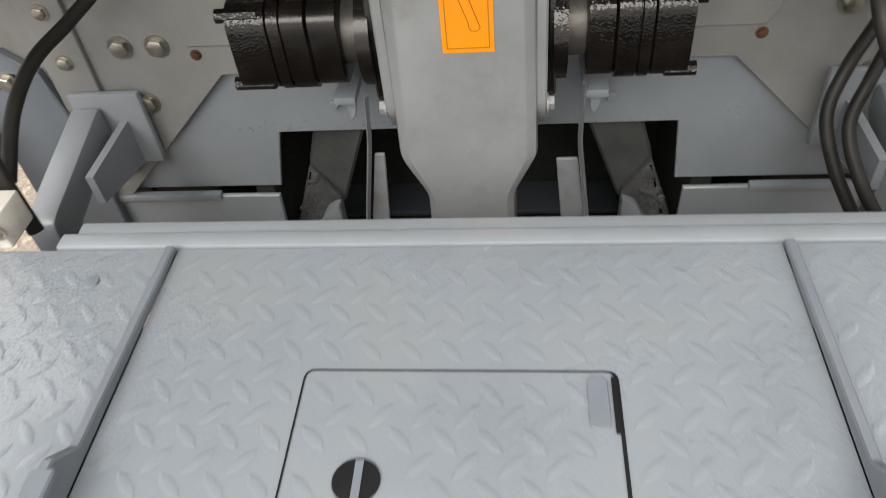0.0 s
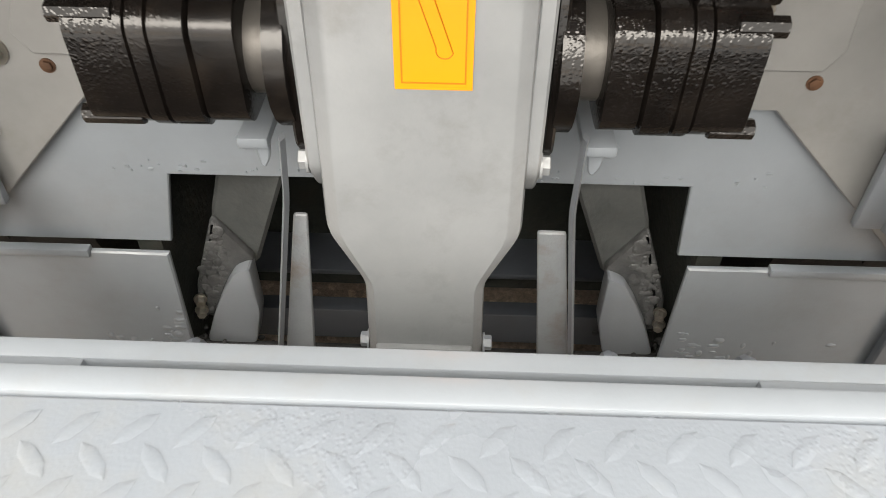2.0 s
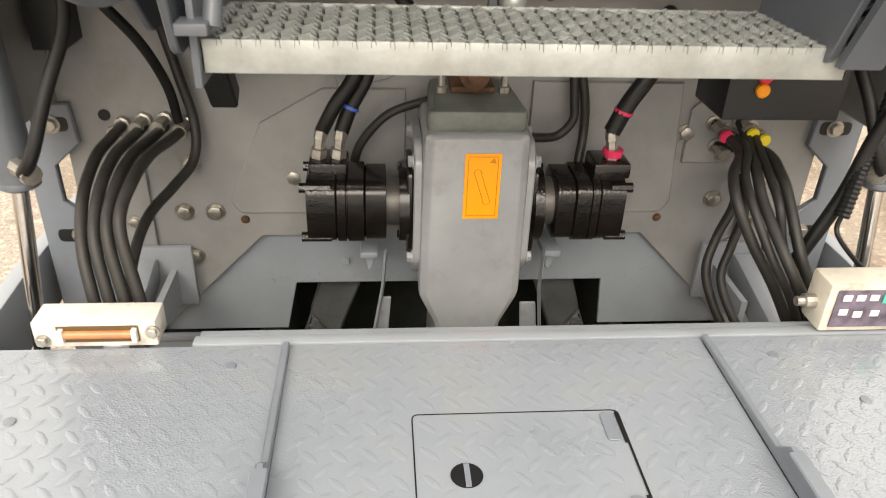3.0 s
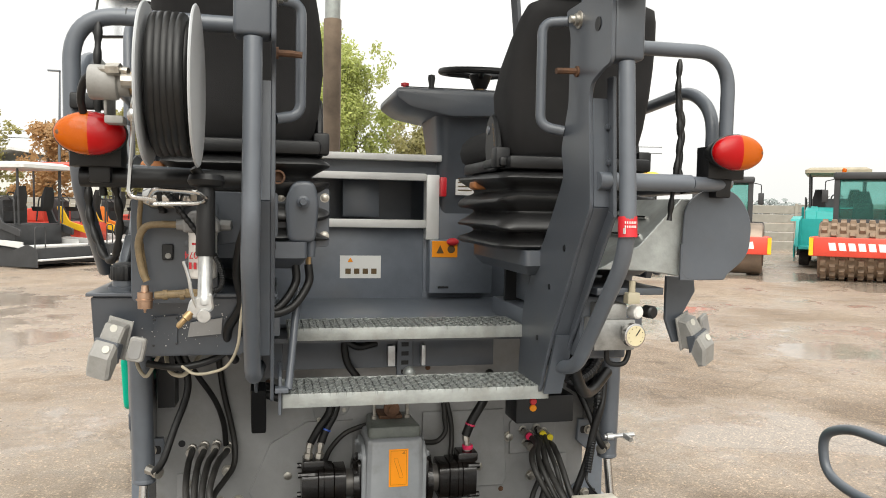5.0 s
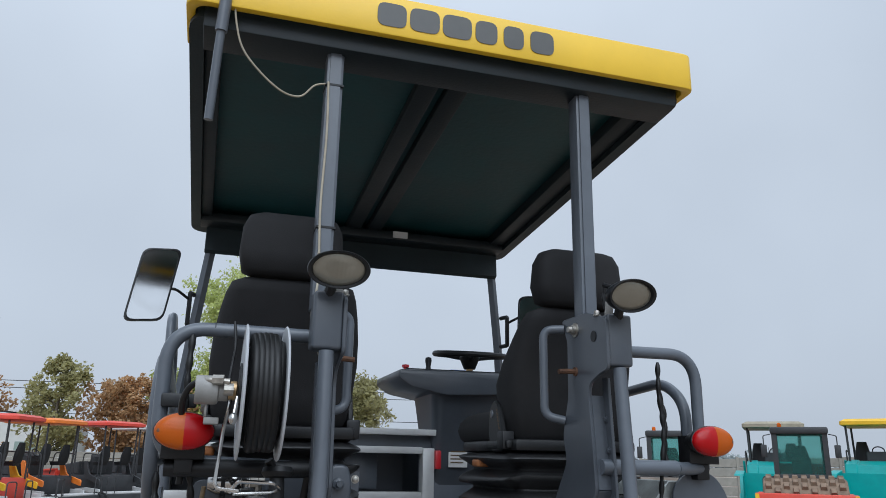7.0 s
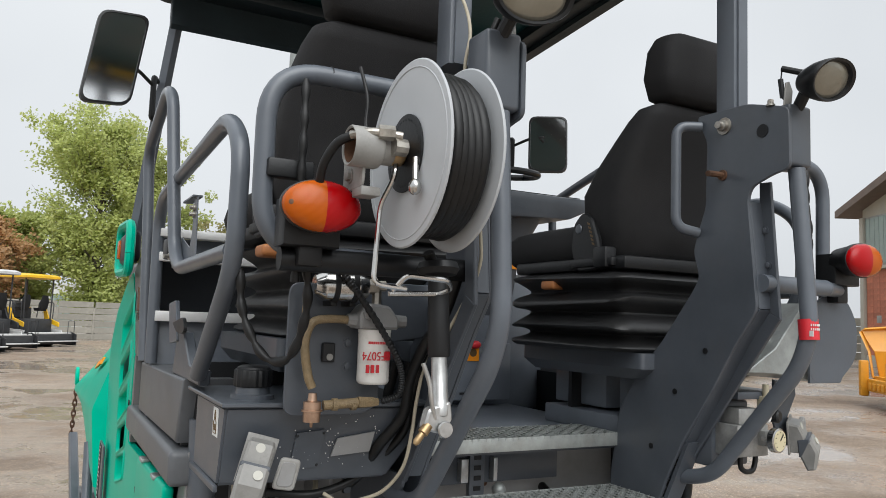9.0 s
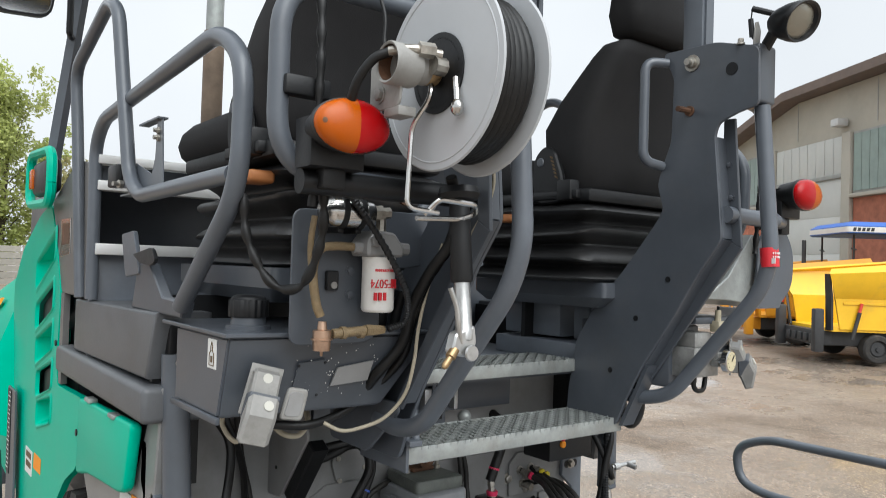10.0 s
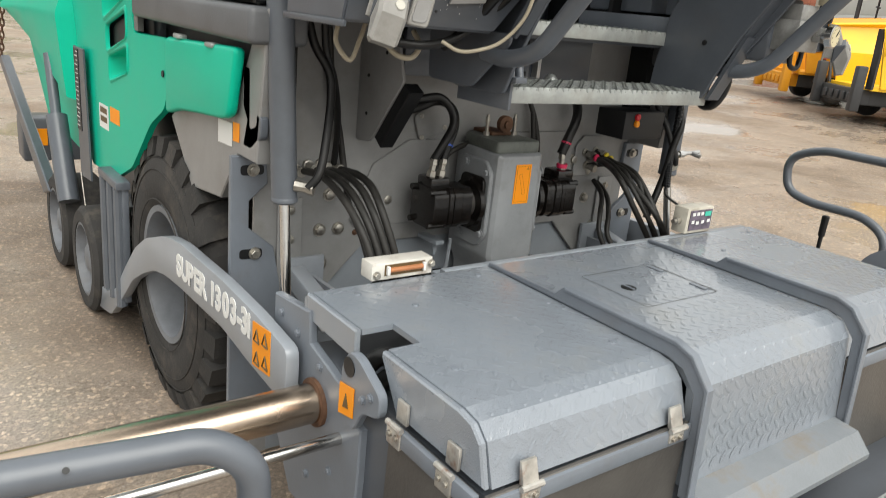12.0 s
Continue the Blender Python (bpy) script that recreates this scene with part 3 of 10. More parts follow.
rnd = random.Random(9)
for i in range(320):
    x = rnd.choice((-1, 1)) * (0.46 - abs(rnd.gauss(0, 0.06)))
    blob(bm, (x, rnd.uniform(-0.02, 0.10), 0.235 + rnd.uniform(-0.05, 0.05)), [rnd.uniform(0.003, 0.008) for _ in range(3)], 7, 5)
part("caked_asphalt", bm, SOIL, rear, angle=120, kind="stuff")

# bolted side flanges
FL = [(0.945, 0.28), (0.945, 1.165), (0.832, 1.165), (0.825, 1.075), (0.885, 1.022), (0.885, 0.935), (0.80, 0.865), (0.775, 0.73), (0.775, 0.28)]
for s in (-1, 1):
    bm = B()
    slab(bm, [(s * a, b) for a, b in FL], "y", -0.02, 0.0, 0.003)
    fl = part("side_flange", bm, SCREEDEDGE, paver, "grey steel flange with slotted bolt holes")
    bolts([(s * 0.875, -0.02, 1.12), (s * 0.865, -0.02, 0.85)], (0, -1, 0), fl, 0.015, 0.016)
    for z in (1.12, 0.85):
        bm = B()
        slab(bm, rounded([(s * 0.840, z - 0.016), (s * 0.915, z - 0.016), (s * 0.915, z + 0.016), (s * 0.840, z + 0.016)], 0.012, 3), "y", -0.0215, -0.018)
        part("slot", bm, BLACK, fl)
    bm = B()
    box(bm, min(s * 0.70, s * 0.785), max(s * 0.70, s * 0.785), -0.012, 0.0, 0.62, 1.02, 0.003)
    st = part("bolt_strip", bm, PLATE, paver)
    bolts([(s * 0.742, -0.012, z) for z in (0.98, 0.88, 0.78, 0.68)], (0, -1, 0), st, 0.012, 0.010)
bolts([(-0.373, 0, 0.989), (0.40, 0, 0.985), (0.62, 0, 1.05), (0.63, 0, 0.93), (-0.60, 0, 1.02), (-0.56, 0, 0.90), (-0.63, 0, 0.90), (0.53, 0, 1.10), (-0.62, 0, 0.78), (0.70, 0, 0.80)], (0, -1, 0), rear, 0.017, 0.014)
bolts([(-0.493, 0, 0.879), (0.5, 0, 0.88), (-0.30, 0, 1.32), (0.34, 0, 1.34), (-0.45, 0, 1.36), (0.18, 0, 1.40)], (0, -1, 0), rear, 0.008, 0.006, "plug", RUST)
part("hole", turned(B(), [(0, 0.013), (0.0015, 0.013)], (-0.768, -0.0005, 1.134), (0, -1, 0), 16), BLACK, rear)
# raised service plates on the wall
for pts in ([(-0.52, 0.93), (-0.44, 1.12), (-0.30, 1.20), (-0.12, 1.20), (-0.12, 0.90), (-0.50, 0.90)], [(0.52, 0.93), (0.50, 1.22), (0.16, 1.22), (0.16, 0.90), (0.50, 0.90)]):
    part("service_plate", slab(B(), pts, "y", -0.010, 0.0, 0.002), PLATE, rear, "pale grey inset plate")
# low brackets at either side, welded over the outlet panel
for s in (-1, 1):
    bm = B()
    box(bm, min(s * 0.62, s * 0.76), max(s * 0.62, s * 0.76), -0.03, -0.014, 0.66, 0.82, 0.004)
    slab(bm, [(-0.03, 0.76), (-0.03, 0.66), (-0.20, 0.70), (-0.20, 0.76)], "x", s * 0.66, s * 0.675)
    slab(bm, rounded([(-0.03, 0.80), (-0.03, 0.73), (-0.30, 0.66), (-0.30, 0.74)], 0.02, 3), "x", s * 0.70, s * 0.755, 0.006, 2)
    part("draw_bracket", bm, NEWPAINT, rear, "welded grey steel bracket")

# drive gearbox for the conveyor
CX = 0.012
bm = B()
out = [(-0.104, 1.19), (0.104, 1.19), (0.109, 0.820), (0.071, 0.742), (0.074, 0.545), (-0.074, 0.545), (-0.071, 0.742), (-0.109, 0.820)]
def shell(fx, fz, y):
    return [(CX + a * fx, y, 0.87 + (b - 0.87) * fz) for a, b in rounded(out, 0.014, 3)]


loft(bm, [shell(1, 1, -0.02), shell(1, 1, -0.236), shell(0.975, 0.995, -0.243), shell(0.86, 0.975, -0.252), shell(0.83, 0.97, -0.2535)])
gear = part("gearbox", bm, GEARP, paver, "grey painted conveyor drive housing with water drops", 25)
for s in (-1, 1):
    bm = B()
    slab(bm, rounded([(-0.235, 1.12), (-0.235, 0.90), (-0.20, 0.85), (-0.06, 0.85), (-0.06, 1.16), (-0.20, 1.16)], 0.015, 3), "x", CX + s * 0.104, CX + s * 0.122, 0.003)
    part("side_flange", bm, GEARP, gear)
    bolts([(CX + s * 0.122, -0.215, z) for z in (1.12, 0.90)] + [(CX + s * 0.122, -0.10, 1.14), (CX + s * 0.122, -0.10, 0.88)], (s, 0, 0), gear, 0.012, 0.012, material=GEARP)
bm = B()
slab(bm, rounded([(CX - 0.10, -0.235), (CX + 0.10, -0.235), (CX + 0.085, -0.02), (CX - 0.085, -0.02)], 0.02, 3), "z", 1.185, 1.232, 0.012, 2)
part("top_cap", bm, mat("greenish_casting", (0.115, 0.125, 0.112), 0.45, var=0.3, scale=12, bump=0.12), gear, "greenish grey cast cap")
bm = B()
for dx in (-0.085, 0.085):
    bm = B()
    turned(bm, [(0, 0.012), (0.012, 0.012), (0.014, 0.007), (0.05, 0.007), (0.055, 0.009), (0.075, 0.004)], (CX + dx * 0.75, -0.12, 1.232), (0, 0, 1), 8)
    part("grease_nipple", bm, BOLT, gear)
bm = B()
turned(bm, [(0, 0.030), (0.02, 0.030), (0.022, 0.014), (0.03, 0.014)], (CX, -0.13, 1.275), (0, -1, 0), 18)
box(bm, CX - 0.045, CX + 0.045, -0.13, -0.02, 1.232, 1.245, 0.003)
part("shaft_boss", bm, RUST, gear)
bm = B()
box(bm, CX - 0.062, CX + 0.060, -0.262, -0.250, 0.56, 0.642, 0.004)
ft = part("foot_plate", bm, GEARP, gear)
bolts([(CX - 0.040, -0.262, 0.612), (CX + 0.034, -0.262, 0.612)], (0, -1, 0), ft, 0.008, 0.008, material=NEWPAINT)
for s in (-1, 1):
    bolts([(CX + s * 0.074, -0.225, 0.615)], (s, 0, 0), ft, 0.010, 0.012, material=NEWPAINT)
bm = B()
box(bm, -0.012, 0.060, -0.2555, -0.2545, 1.012, 1.153)
stk = part("warning_label", bm, ORANGE, gear, "orange warning label, peeled at one corner")
bm = B()
for a in ((-0.006, 0.054, 1.0185, 1.020), (-0.006, 0.054, 1.146, 1.1475), (-0.006, -0.0045, 1.02, 1.146), (0.0525, 0.054, 1.02, 1.146)):
    box(bm, a[0], a[1], -0.2562, -0.2556, a[2], a[3])
lo_, hi_ = Vector((0.034, -0.2558, 1.052)), Vector((0.014, -0.2558, 1.112))
oval = [lo_ + Vector((0.008 * math.cos(t), 0, 0.008 * math.sin(t))) for t in [math.pi + math.pi * q / 8 - 0.3 for q in range(9)]] + [hi_ + Vector((0.008 * math.cos(t), 0, 0.008 * math.sin(t))) for t in [math.pi * q / 8 - 0.3 for q in range(9)]]
sweep(bm, oval + oval[:1], 0.0007, 4)
slab(bm, [(0.036, 1.135), (0.050, 1.133), (0.045, 1.145)], "y", -0.2562, -0.2556)
part("label_print", bm, mat("orange_label_print", (0.45, 0.16, 0.0), 0.5, var=0.05, bump=0), stk)

# hydraulic motors
for s in (-1, 1):
    bm = B()
    c = (CX + s * 0.262, -0.155, 1.003)
    reach = 0.92 if s < 0 else 0.82
    segs = [(0.178 + (a - 0.178) * reach, 0.178 + (b - 0.178) * reach, h) for a, b, h in ((0.178, 0.222, 0.068), (0.227, 0.262, 0.072), (0.267, 0.285, 0.072), (0.290, 0.352, 0.070))]
    def casing(h, ch):
        return [(c[1] + p * h, c[2] + q * h) for p, q in ((-1, -ch), (-ch, -1), (ch, -1), (1, -ch), (1, ch), (ch, 1), (-ch, 1), (-1, ch))]
    rows = []
    for a, b, h in segs:
        for x, q in ((a - 0.0015, h - 0.004), (a, h), (b, h), (b + 0.0015, h - 0.004)):
            rows.append([(CX + s * x, y, z) for y, z in rounded(casing(q, 0.70), 0.012, 3)])
    lf = [[bm.verts.new(p) for p in r] for r in rows]
    for p, q in zip(lf, lf[1:]):
        for i in range(len(p)):
            bm.faces.new((p[i], p[(i + 1) % len(p)], q[(i + 1) % len(p)], q[i]))
    bm.faces.new(lf[0][::-1])
    bm.faces.new(lf[-1])
    mo = part("hydraulic_motor", bm, OILY, paver, "oil-smeared black hydraulic motor")
    bm = B()
    rod(bm, (CX + s * 0.130, c[1], c[2]), (CX + s * 0.150, c[1], c[2]), 0.085, 20)
    slab(bm, rounded([(c[1] - 0.066, c[2] - 0.10), (c[1] + 0.066, c[2] - 0.10), (c[1] + 0.066, c[2] + 0.10), (c[1] - 0.066, c[2] + 0.10)], 0.03, 4), "x", min(CX + s * 0.122, CX + s * 0.135), max(CX + s * 0.122, CX + s * 0.135), 0.003)
    for dz in (-0.08, 0.08):
        turned(bm, [(0, 0.015), (0.010, 0.015), (0.012, 0.009), (0.018, 0.009)], (CX + s * 0.135, c[1], c[2] + dz), (s, 0, 0), 6)
    part("mounting_flange", bm, OILY, mo)
    bm = B()
    rod(bm, (CX + s * 0.15, c[1], c[2]), (CX + s * 0.18, c[1], c[2]), 0.052, 20)
    part("neck", bm, FLAP, mo, "bare oily steel neck")
    for dy in (-1, 1):
        for dz in (-1, 1):
            part("through_bolt", rod(B(), (CX + s * 0.29, c[1] + dy * 0.054, c[2] + dz * 0.056), (CX + s * (0.352 if s < 0 else 0.335), c[1] + dy * 0.054, c[2] + dz * 0.056), 0.011, 8), OILY, mo)
    bm = B()
    box(bm, min(CX + s * 0.255, CX + s * 0.335), max(CX + s * 0.255, CX + s * 0.335), c[1] - 0.035, c[1] + 0.05, c[2] + 0.064, c[2] + 0.100, 0.008)
    part("port_block", bm, OILY, mo)
    for dx, colr in ((0.275, BOLT), (0.315, BOLT)) if s < 0 else ((0.30, BOLT),):
        bm = B()
        turned(bm, [(0, 0.017), (0.02, 0.017), (0.022, 0.012), (0.04, 0.012), (0.042, 0.015), (0.06, 0.013)], (CX + s * dx, c[1], c[2] + 0.10), (s * -0.15, 0, 1), 6)
        part("hose_fitting", bm, colr, mo)
    if s > 0:
        bm = B()
        turned(bm, [(0, 0.020), (0.014, 0.022), (0.016, 0.02)], (CX + 0.30, c[1], c[2] + 0.105), (0, 0, 1), 12)
        part("cable_tie", bm, PINK, mo)


def hose(pts, r, name="hydraulic_hose", parent=paver, material=RUBBER, label="black rubber hydraulic hose", seg=10, n=8):
    return part(name, sweep(B(), flowing(pts, n), r, seg), material, parent, label, 60)


def ribbed(pts, r, pitch=0.010, name="ribbed_conduit", parent=paver, material=BLACK, label="black ribbed cable conduit"):
    line = flowing(pts, 24)
    d, radii = 0.0, []
    for i, p in enumerate(line):
        d += (p - line[i - 1]).length if i else 0
        radii.append(r * (1.0 if int(d / (pitch / 2)) % 2 else 0.82))
    return part(name, sweep(B(), line, r, 9, radii), material, parent, label, 20)


hose([(-0.255, -0.15, 1.155), (-0.236, -0.145, 1.205), (-0.205, -0.13, 1.26), (-0.195, -0.11, 1.305), (-0.215, -0.09, 1.338), (-0.265, -0.085, 1.345), (-0.32, -0.09, 1.328), (-0.39, -0.10, 1.318), (-0.47, -0.10, 1.34)], 0.0155)
hose([(-0.295, -0.15, 1.155), (-0.265, -0.16, 1.215), (-0.225, -0.15, 1.275), (-0.225, -0.13, 1.325), (-0.262, -0.11, 1.360), (-0.32, -0.10, 1.355), (-0.38, -0.08, 1.345), (-0.46, -0.06, 1.36)], 0.0145)
part("cable_tie", turned(B(), [(0, 0.0185), (0.006, 0.0185)], (-0.2365, -0.145, 1.203), (0.45, 0.2, 1), 12), BLUETIE, paver, "blue cable tie")
hose([(0.305, -0.15, 1.16), (0.33, -0.15, 1.22), (0.38, -0.13, 1.29), (0.42, -0.08, 1.345), (0.44, 0.0, 1.37)], 0.0185)
for z, colr in ((1.20, PINK),):
    bm = B()
    turned(bm, [(0, 0.0205), (0.007, 0.0205)], (0.322, -0.15, z), (0.3, 0, 1), 12)
    part("cable_tie", bm, colr, paver)
hose([(-0.24, -0.05, 0.98), (-0.236, -0.06, 1.035), (-0.218, -0.06, 1.095), (-0.165, -0.06, 1.157), (-0.10, -0.055, 1.184), (-0.02, -0.03, 1.192), (0.06, -0.01, 1.19)], 0.010, material=DUSTY)
hose([(0.235, -0.04, 1.30), (0.243, -0.05, 1.20), (0.245, -0.055, 1.150), (0.213, -0.06, 1.115), (0.165, -0.08, 1.118), (0.132, -0.10, 1.13)], 0.010, material=DUSTY)
hose([(0.258, -0.09, 1.05), (0.272, -0.055, 1.12), (0.268, -0.05, 1.19), (0.25, -0.04, 1.27), (0.22, -0.03, 1.34)], 0.010, material=DUSTY)
# hose bundle on the left flange
for i, (x, dz) in enumerate(((-0.730, 0), (-0.685, 0.010), (-0.640, 0.012), (-0.595, 0.004))):
    f = i / 3
    hose([(x, -0.02, 1.115), (-0.722 + 0.120 * f, -0.12, 1.126), (-0.722 + 0.106 * f, -0.21 - 0.01 * f, 1.125 + 0.010 * f), (-0.719 + 0.092 * f, -0.312, 1.092 + 0.030 * f), (-0.708 + 0.072 * f, -0.388, 1.034 + 0.040 * f), (-0.692 + 0.078 * f, -0.43, 0.962 + 0.01 * f), (-0.676 + 0.085 * f, -0.455, 0.87)], 0.0115, material=DUSTY)
    bm = B()
    turned(bm, [(0, 0.018), (0.014, 0.018), (0.016, 0.013), (0.05, 0.013), (0.052, 0.016), (0.065, 0.016)], (x, 0, 1.115 + dz), (-0.05, -1, 0.0), 8)
    part("hose_fitting", bm, BOLT, paver, "zinc-plated hose fitting")
hose([(-0.645, -0.03, 1.56), (-0.619, -0.025, 1.358), (-0.592, -0.033, 1.235), (-0.572, -0.035, 1.13), (-0.575, -0.07, 1.06), (-0.605, -0.14, 1.03), (-0.635, -0.23, 1.01), (-0.648, -0.31, 0.97), (-0.655, -0.38, 0.90)], 0.011, material=DUSTY)
# hose bundle on the right
for i, (x, z) in enumerate(((0.585, 1.13), (0.615, 1.11), (0.645, 1.135), (0.675, 1.12), (0.60, 1.075))):
    f = i / 4
    hose([(x, -0.02, z), (0.612 + 0.055 * f, -0.11, 1.10 + 0.01 * (i % 2)), (0.556 + 0.104 * f, -0.215, 1.09), (0.551 + 0.111 * f, -0.272 - 0.012 * (i % 2), 1.050), (0.588 + 0.085 * f, -0.306 - 0.03 * (i % 3), 0.972), (0.640 + 0.065 * f, -0.330 - 0.04 * (i % 3), 0.89), (0.680 + 0.05 * f, -0.36 - 0.03 * (i % 3), 0.81)], 0.0095 if i % 2 else 0.0118, material=DUSTY)
    bm = B()
    turned(bm, [(0, 0.019), (0.014, 0.019), (0.016, 0.013), (0.05, 0.013), (0.052, 0.016), (0.062, 0.016)], (x, 0, z), (0.1, -1, -0.1), 8)
    part("hose_fitting", bm, BOLT, paver, "zinc-plated hose fitting")
for x, z, colr in ((0.59, 1.125, PINK), (0.65, 1.13, TIEY), (0.68, 1.115, TIEY)):
    bm = B()
    turned(bm, [(0, 0.0155), (0.007, 0.0155)], (x + 0.004, -0.066, z - 0.006), (0.15, -1, -0.15), 10)
    part("cable_tie", bm, colr, paver)
hose([(0.655, -0.02, 1.01), (0.640, -0.09, 0.965), (0.592, -0.14, 0.90), (0.570, -0.17, 0.83), (0.590, -0.21, 0.755), (0.63, -0.26, 0.68)], 0.0105, material=DUSTY)
hose([(0.680, -0.02, 1.0), (0.665, -0.10, 0.955), (0.622, -0.16, 0.89), (0.600, -0.19, 0.82), (0.622, -0.24, 0.75), (0.660, -0.29, 0.69)], 0.0105, material=DUSTY)
hose([(0.84, -0.24, 1.42), (0.822, -0.27, 1.34), (0.800, -0.30, 1.288), (0.774, -0.30, 1.20), (0.746, -0.30, 1.073), (0.686, -0.30, 0.917)], 0.0145, label="loose black rubber hose end")
bm = B()
slab(bm, [(0.53, 1.03), (0.53, 1.16), (0.57, 1.20), (0.73, 1.20), (0.73, 1.03)], "y", -0.012, -0.002, 0.002)
part("manifold_plate", bm, PLATE, rear)
# warning box under the step
bm = B()
box(bm, 0.46, 0.69, -0.30, -0.16, 1.24, 1.345, 0.006)
wb = part("control_box", bm, BLACK, paver, "black control box with orange buttons")
for x, z, mt in ((0.525, 1.30, ORANGE), (0.525, 1.325, REDP)):
    bm = B()
    turned(bm, [(0, 0.013), (0.008, 0.013), (0.011, 0.009)], (x, -0.30, z), (0, -1, 0), 14)
    part("button", bm, mt, wb, "glowing-orange plastic button" if mt is ORANGE else "red button")

# left and right screed lift cylinders
for s in (-1, 1):
    bm = B()
    rod(bm, (s * 0.889, -0.205, 1.69), (s * 0.866, -0.228, 1.085), 0.037, 24)
    turned(bm, [(0, 0.037), (0.004, 0.0385), (0.012, 0.0385), (0.018, 0.030)], (s * 0.866, -0.228, 1.088), (0, -0.035, -1), 24)
    cy = part("lift_cylinder", bm, TUBEP, paver, "grey hydraulic lift cylinder")
    bm = B()
    rod(bm, (s * 0.866, -0.228, 1.09), (s * 0.878, -0.30, 0.70), 0.0155, 14)
    part("piston_rod", bm, CHROME, cy, "bright chromed piston rod")
    part("clevis", box(B(), min(s * 0.865, s * 0.913), max(s * 0.865, s * 0.913), -0.225, -0.175, 1.685, 1.775, 0.006), BLACK, cy)
    bm = B()
    turned(bm, [(0, 0.018), (0.03, 0.016), (0.04, 0.02), (0.055, 0.02)], (s * 0.848, -0.258, 1.128), (-s, -0.9, -0.1), 8)
    part("cylinder_port", bm, BOLT, cy)
    part("cylinder_port", rod(B(), (s * 0.889, -0.20, 1.668), (s * 0.889, -0.262, 1.668), 0.011, 8), BOLT, cy)
    hose([(s * 0.825, -0.292, 1.125), (s * 0.795, -0.30, 1.17), (s * 0.762, -0.27, 1.27), (s * 0.728, -0.22, 1.37), (s * 0.728, -0.20, 1.44), (s * 0.765, -0.18, 1.51), (s * 0.79, -0.17, 1.60)], 0.0125)
hose([(-0.605, -0.03, 1.13), (-0.612, -0.055, 1.22), (-0.640, -0.10, 1.32), (-0.69, -0.16, 1.42), (-0.735, -0.19, 1.50), (-0.75, -0.20, 1.60)], 0.0105)
ribbed([(0.80, -0.28, 1.42), (0.79, -0.29, 1.28), (0.77, -0.30, 1.16), (0.74, -0.33, 1.05)], 0.016)
hose([(0.74, -0.33, 1.06), (0.735, -0.34, 1.02), (0.75, -0.40, 0.99), (0.77, -0.46, 0.975)], 0.005)
bm = B()
rod(bm, (0.825, -0.29, 1.172), (0.94, -0.31, 1.182), 0.008, 10)
rod(bm, (0.835, -0.292, 1.172), (0.858, -0.296, 1.174), 0.014, 10)
rod(bm, (0.90, -0.30, 1.178), (0.912, -0.34, 1.170), 0.010, 10)
part("valve_lever", bm, BRUSHED, paver, "bright metal valve fitting")

# frame under the deck, behind the steps
bm = B()
box(bm, -0.42, 0.42, -0.12, -0.10, 1.43, 1.60, 0.003)
box(bm, -0.46, 0.46, -0.42, -0.08, 1.585, 1.60)
part("riser_plate", bm, DARK, paver, "dark grey riser behind the steps")
bm = B()
box(bm, 0.030, 0.090, -0.145, -0.12, 1.39, 1.585, 0.003)
lr = part("latch_rail", bm, TUBEP, paver)
for x0, x1 in ((-0.006, 0.022), (0.124, 0.140)):
    part("guide_strip", box(B(), x0, x1, -0.150, -0.12, 1.44, 1.52, 0.002), BRUSHED, lr, "bright guide strip")
for z in (1.41, 1.445, 1.48, 1.515, 1.55):
    part("slot", box(B(), 0.046, 0.074, -0.1475, -0.144, z, z + 0.016, 0.001), BLACK, lr)
bm = B()
turned(bm, [(-0.07, 0.007), (-0.024, 0.007), (-0.020, 0.013), (-0.010, 0.021), (0, 0.024), (0.010, 0.021), (0.020, 0.012), (0.024, 0)], (0.05, -0.30, 1.448), (0, -0.15, 1), 16)
part("ball_knob", bm, GALV, paver, "pale round knob")
hose([(-0.05, -0.14, 1.53), (-0.12, -0.16, 1.52), (-0.17, -0.16, 1.54), (-0.16, -0.15, 1.46), (-0.12, -0.14, 1.40)], 0.014)
bm = B()
slab(bm, rounded([(0.0, 1.204), (-0.092, 1.214), (-0.262, 1.425), (-0.20, 1.60), (0.0, 1.60)], 0.015, 2), "x", -0.512, -0.502, 0.002)
gs = part("gusset", bm, PLATE, paver, "dark grey welded gusset under the deck")
part("bump_strip", slab(B(), [(-0.108, 1.232), (-0.258, 1.420), (-0.296, 1.398), (-0.146, 1.204)], "x", -0.508, -0.455, 0.004), BLACK, gs, "black strip along the slanted lower edge")
for y, z in ((-0.06, 1.30), (-0.06, 1.42), (-0.16, 1.50)):
    part("bolt", turned(B(), [(0, 0.006), (0.003, 0.005), (0.004, 0)], (-0.512, y, z), (-1, 0, 0), 8), BLACK, gs)
bm = B()
slab(bm, rounded([(-0.34, 1.60), (-0.35, 1.452), (-0.55, 1.450), (-0.69, 1.575), (-0.69, 1.60)], 0.02, 3), "x", -0.488, -0.478, 0.002)
slab(bm, [(-0.478, 1.60), (-0.46, 1.452), (-0.40, 1.452), (-0.40, 1.60)], "y", -0.352, -0.344, 0.002)
part("hanging_plate", bm, DARK, paver, "dark grey plate hanging beside the steps")
bm = B()
slab(bm, rounded([(-0.290, 1.285), (-0.216, 1.322), (-0.150, 1.30), (-0.134, 1.25), (-0.146, 1.228), (-0.262, 1.192)], 0.022, 4), "y", -0.012, -0.002, 0.002)
cpl = part("cover_plate", bm, PLATE, rear)
